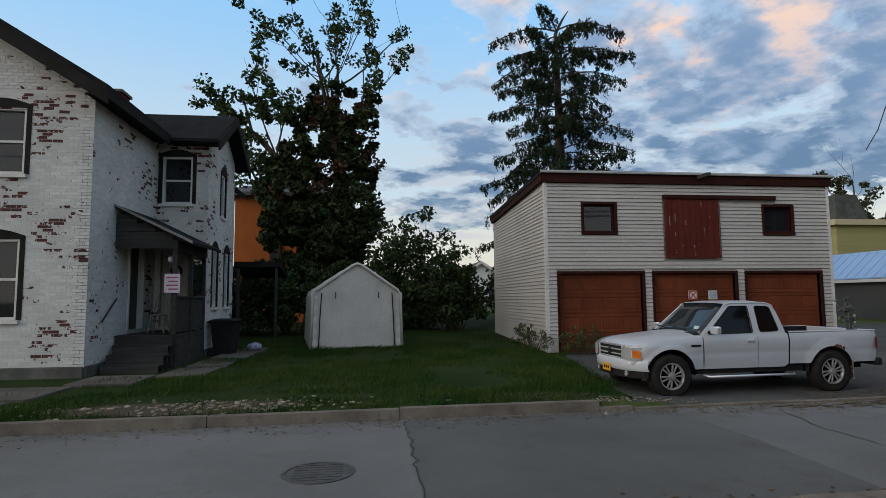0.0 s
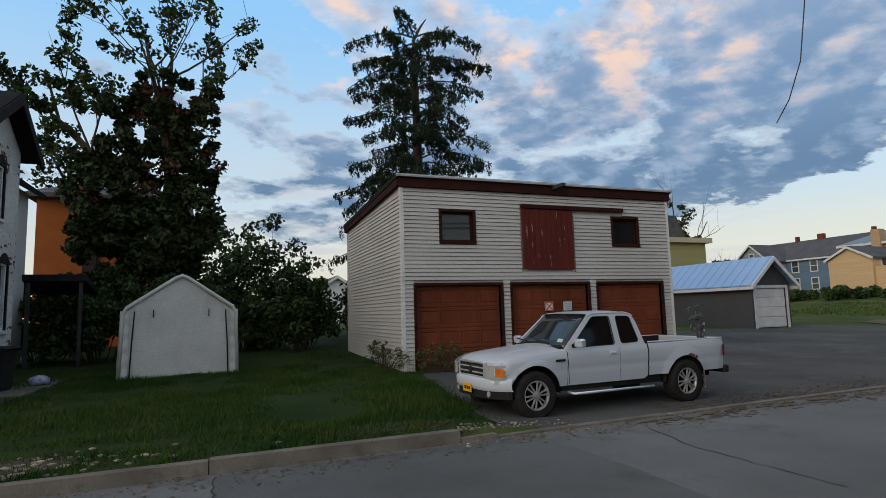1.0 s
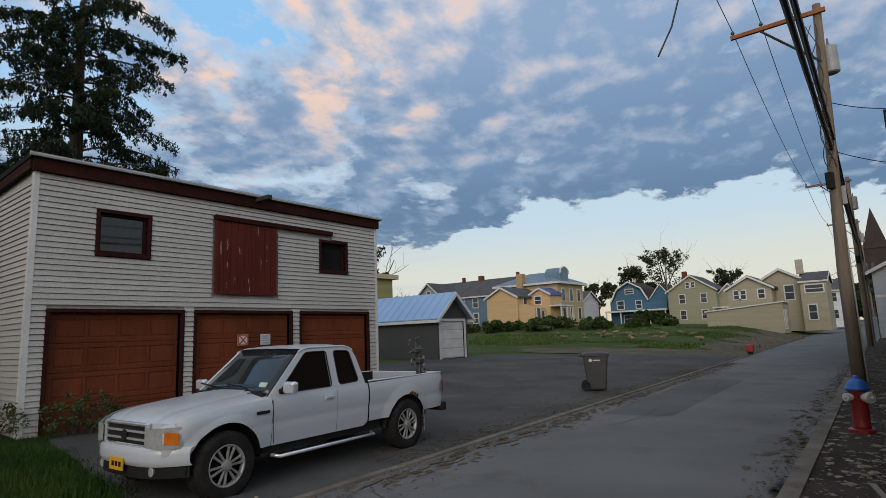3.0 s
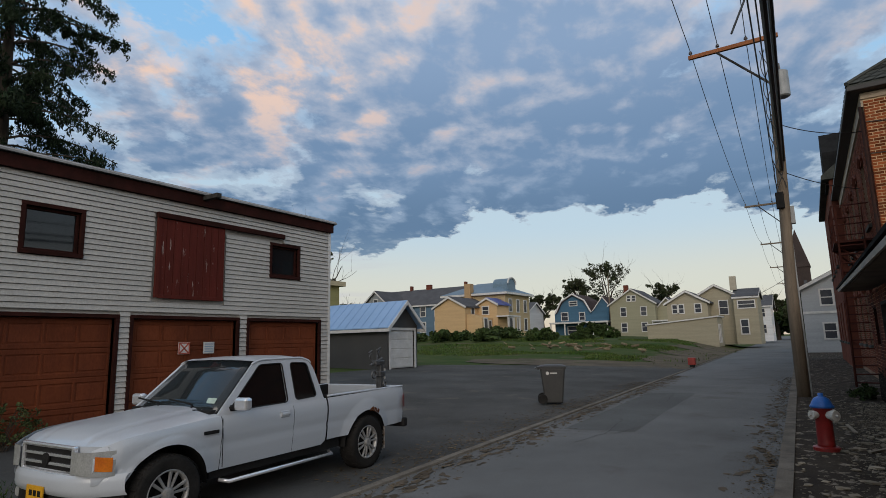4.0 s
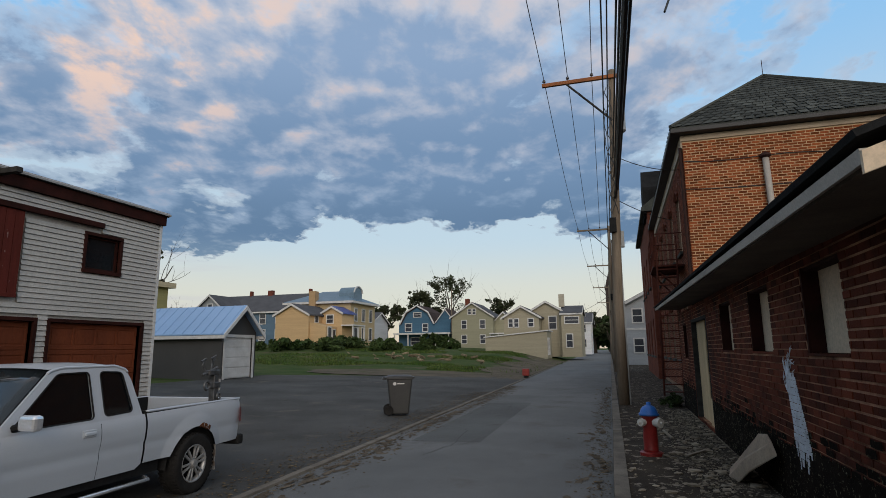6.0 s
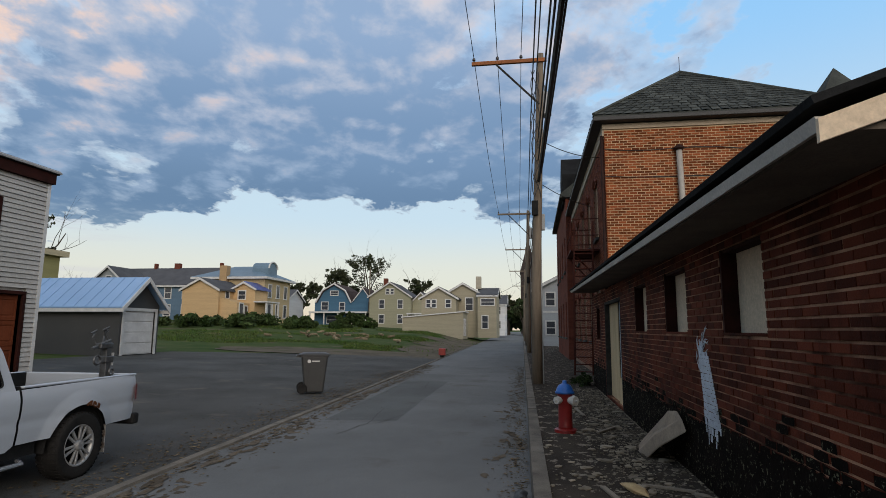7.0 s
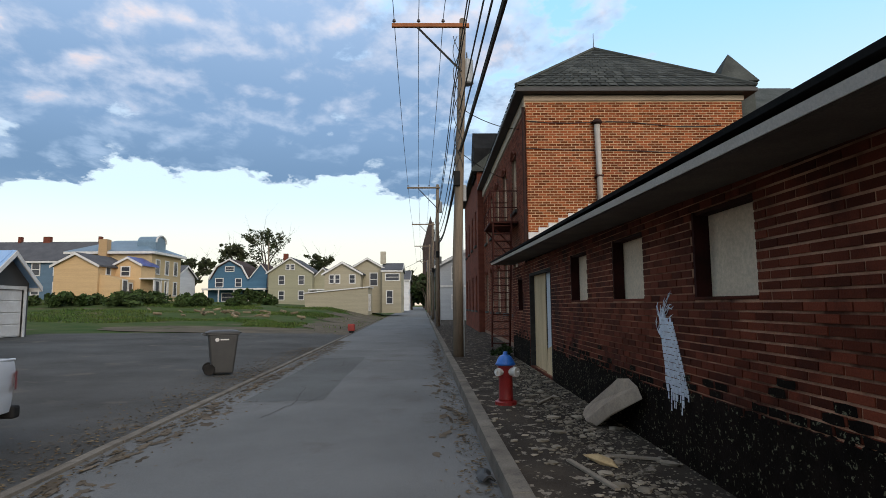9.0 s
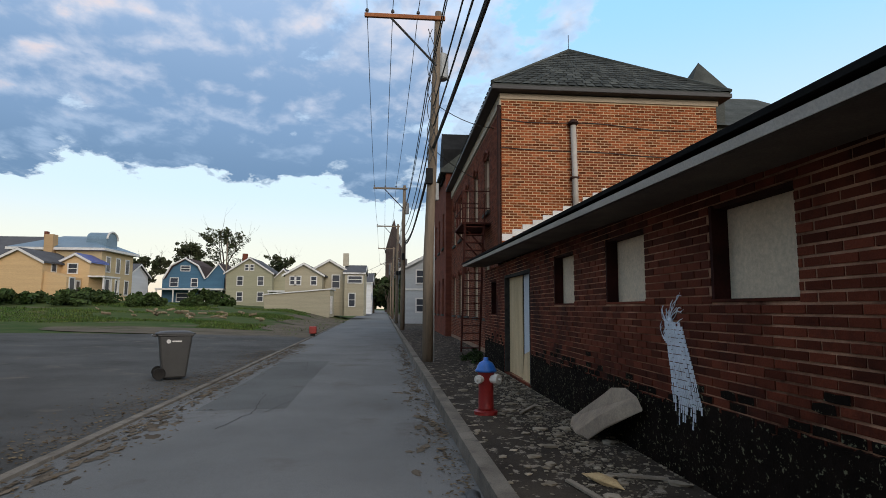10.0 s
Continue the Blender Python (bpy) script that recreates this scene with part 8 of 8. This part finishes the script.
# grey shed with metal roof, tinted by reflected sky, at the back of the lot
shed = thing("grey_shed", "dark grey shed with metal roof tinted sky-reflection blue", "shed", (26.8, 23.2, 0.42))
CHAR = mat("charcoal_siding", (0.055, 0.052, 0.048), (0.042, 0.04, 0.038), 0.6, 0.7, 0.2, 20)
part("wall", box_geo(0, 0.12, -0.4, 0.12, 10, 2.35), CHAR, shed)
part("wall", wall_with_holes(2.75, 2.35, [(0.28, 2.45, -1, 2.05)], 0.12, lambda s, d, z: (s, d, z)), CHAR, shed)
part("wall", box_geo(2.63, 0.12, -0.4, 2.75, 10, 2.35), CHAR, shed)
part("wall", box_geo(0, 10, -0.4, 2.75, 10.1, 2.35), CHAR, shed)
part("gable_wall", Geo().prism([(0, 2.35), (2.75, 2.35), (1.375, 3.55)], "y", 0.0, 0.12), CHAR, shed)
# the reflected sky's blue is put into the metal's base colour
METALR = mat("sky_tinted_metal_roof", (0.27, 0.42, 0.64), (0.23, 0.37, 0.57), 0.4, 0.4, 0.05, 60, metal=0.25)
for s in (-1, 1):
    ps = [(1.375, 3.72), (1.375, 3.66), (1.375 + s * 1.7, 2.16), (1.375 + s * 1.7, 2.22)]
    part("roof_panel", Geo().prism(ps, "y", -0.35, 10.3), METALR, shed)
    for k in range(18):
        y = -0.2 + k * 0.6
        part("roof_rib", Geo().tube([(1.375, y, 3.73), (1.375 + s * 1.7, y, 2.23)], 0.018, 4), METALR, shed)
    part("rake_trim", Geo().prism([(1.375, 3.70), (1.375, 3.48), (1.375 + s * 1.72, 1.98), (1.375 + s * 1.72, 2.2)], "y", -0.40, -0.34), WHITE_TRIM, shed)
    part("eave_trim", box_geo(1.375 + s * 1.69 - 0.03, -0.34, 1.98, 1.375 + s * 1.69 + 0.03, 10.3, 2.14), WHITE_TRIM, shed)
sd = part("overhead_door", box_geo(0.28, 0.07, 0, 2.45, 0.10, 2.05), WHITE_TRIM, shed, "white sectional overhead door")
for k in range(4):
    part("door_panel", box_geo(0.32, 0.045, 0.04 + k * 0.51, 2.41, 0.07, 0.50 + k * 0.51), WHITE_TRIM, sd, bevel=0.012)
part("door_frame", Geo().box(0.12, -0.03, -0.3, 0.28, 0.05, 2.2).box(2.45, -0.03, -0.3, 2.61, 0.05, 2.2).box(0.28, -0.03, 2.05, 2.45, 0.05, 2.2), WHITE_TRIM, shed)
# buildings glimpsed behind the lawn
ob_ = thing("orange_building", "orange painted brick building behind the trees", "building", (-7.2, 33.5, 0.3))
ORW = mat("orange_painted_brick", (0.40, 0.125, 0.035), (0.32, 0.10, 0.03), 0.7, 0.85, 0.3, 20)
part("wall", box_geo(0, 0, 0, 6.2, 8, 7.4), ORW, ob_)
part("roof", Geo().prism([(-0.5, 7.4), (8.5, 7.4), (8.5, 7.6), (4, 8.8), (-0.5, 7.6)], "x", -0.4, 6.6), GREYROOF, ob_)
part("pilaster", box_geo(2.0, -0.12, 0, 2.6, 0, 7.3), GREYWOOD, ob_)
for x in (4.2,):
    for z in (1.2, 4.4):
        far_window(ob_, ("s", 0), x, z, 0.9, 1.6)
lt = thing("back_canopy", "dark wooden lean-to canopy behind the house", "canopy", (-4.5, 22.2, 0.25))
part("canopy_roof", Geo().prism([(0, 2.75), (0, 2.95), (1.9, 2.55), (1.9, 2.38)], "x", 0, 1.7), ROOF_DARK, lt)
for x in (0.1, 1.5):
    part("canopy_post", box_geo(x, 0.05, 0, x + 0.1, 0.15, 2.7), GREYWOOD, lt)
    part("canopy_post", box_geo(x, 1.75, 0, x + 0.1, 1.85, 2.4), GREYWOOD, lt)
for k, (x, y) in enumerate(((10, 66), (17.5, 70))):
    bw = thing("small_white_house", "white house glimpsed beyond the gardens", "house", (x, y, 0.3), group="white houses beyond the gardens")
    gable_block(bw, 0, 0, 6.5, 7, 3.6, 5.6, "x" if k else "y", WHITEH, GREYROOF)
    for s in (1.5, 4.6):
        far_window(bw, ("s", 0), s, 1.0, 0.9, 1.5)
# distant trees


def far_tree(at, h, w, seed, label="distant broadleaf tree against the sky", clumps=120, leaves=34, size=0.34):
    t = thing("tree", label, "tree", at, group="distant trees")
    r = random.Random(seed)
    g, tips = Geo(), []
    g.tube([(0, 0, -1), (0.1, 0, h * 0.25), (0, 0.1, h * 0.5)], [w * 0.07, w * 0.055, w * 0.04], 7)
    for k in range(5):
        limb(g, (0, 0, h * (0.25 + 0.06 * k)), (r.gauss(0, 0.5), r.gauss(0, 0.5), 1), h * 0.5, w * 0.025, 2, r, tips, 0.25, 3)
    part("trunk", g, BARK, t)
    tips = [p for p in tips if p.z < h and math.hypot(p.x, p.y) < w * 0.7]
    r.shuffle(tips)
    tips = tips[:clumps]
    leaf_cloud("crown", tips, [r.uniform(0.03, 0.07) * h for _ in tips], leaves, size, FARLEAF, t, seed)
    return t


far_tree((150, 55, 2), 15, 9, 61)
far_tree((150, 48, 2), 19, 8, 62)
far_tree((165, 60, 2), 12, 9, 63)
far_tree((170, 38, 2), 14, 11, 64)
far_tree((140, 62, 2), 11, 8, 65)
far_tree((58, 62, 1), 15.5, 6, 66, "thin-crowned tree behind the ochre house", 26, 40)
for k, (x, y, h) in enumerate(((190, 12, 12), (200, 2, 14), (185, 20, 11), (210, -8, 13), (175, 7, 8), (230, 30, 12), (230, 110, 11), (200, 95, 10), (120, 110, 12), (60, 110, 12), (30, 100, 11), (90, -30, 15), (86, -18, 12))):
    far_tree((x, y, 0.5), h, h * 0.7, 80 + k, "distant dark tree at the street's end")
for k, (x, y, rx, ry, h) in enumerate(((190, 9, 8, 14, 12), (210, 24, 8, 12, 10), (180, -4, 8, 7, 13), (150, 1.5, 5, 3.5, 8))):
    bush("tree_belt", "dark belt of trees closing the street's end", (x, y, 0), rx, ry, h, 120 + k, 70, 60, 0.9, BUSHLEAF, False, "trees", "trees at the street's end")
fp = thing("utility_pole", "bare far wooden pole on the vacant lot", "utility pole", (112, 36.2, 2.0))
part("shaft", Geo().tube([(0, 0, -0.5), (0, 0, 11.6)], [0.17, 0.11], 8), POLE_WOOD, fp)
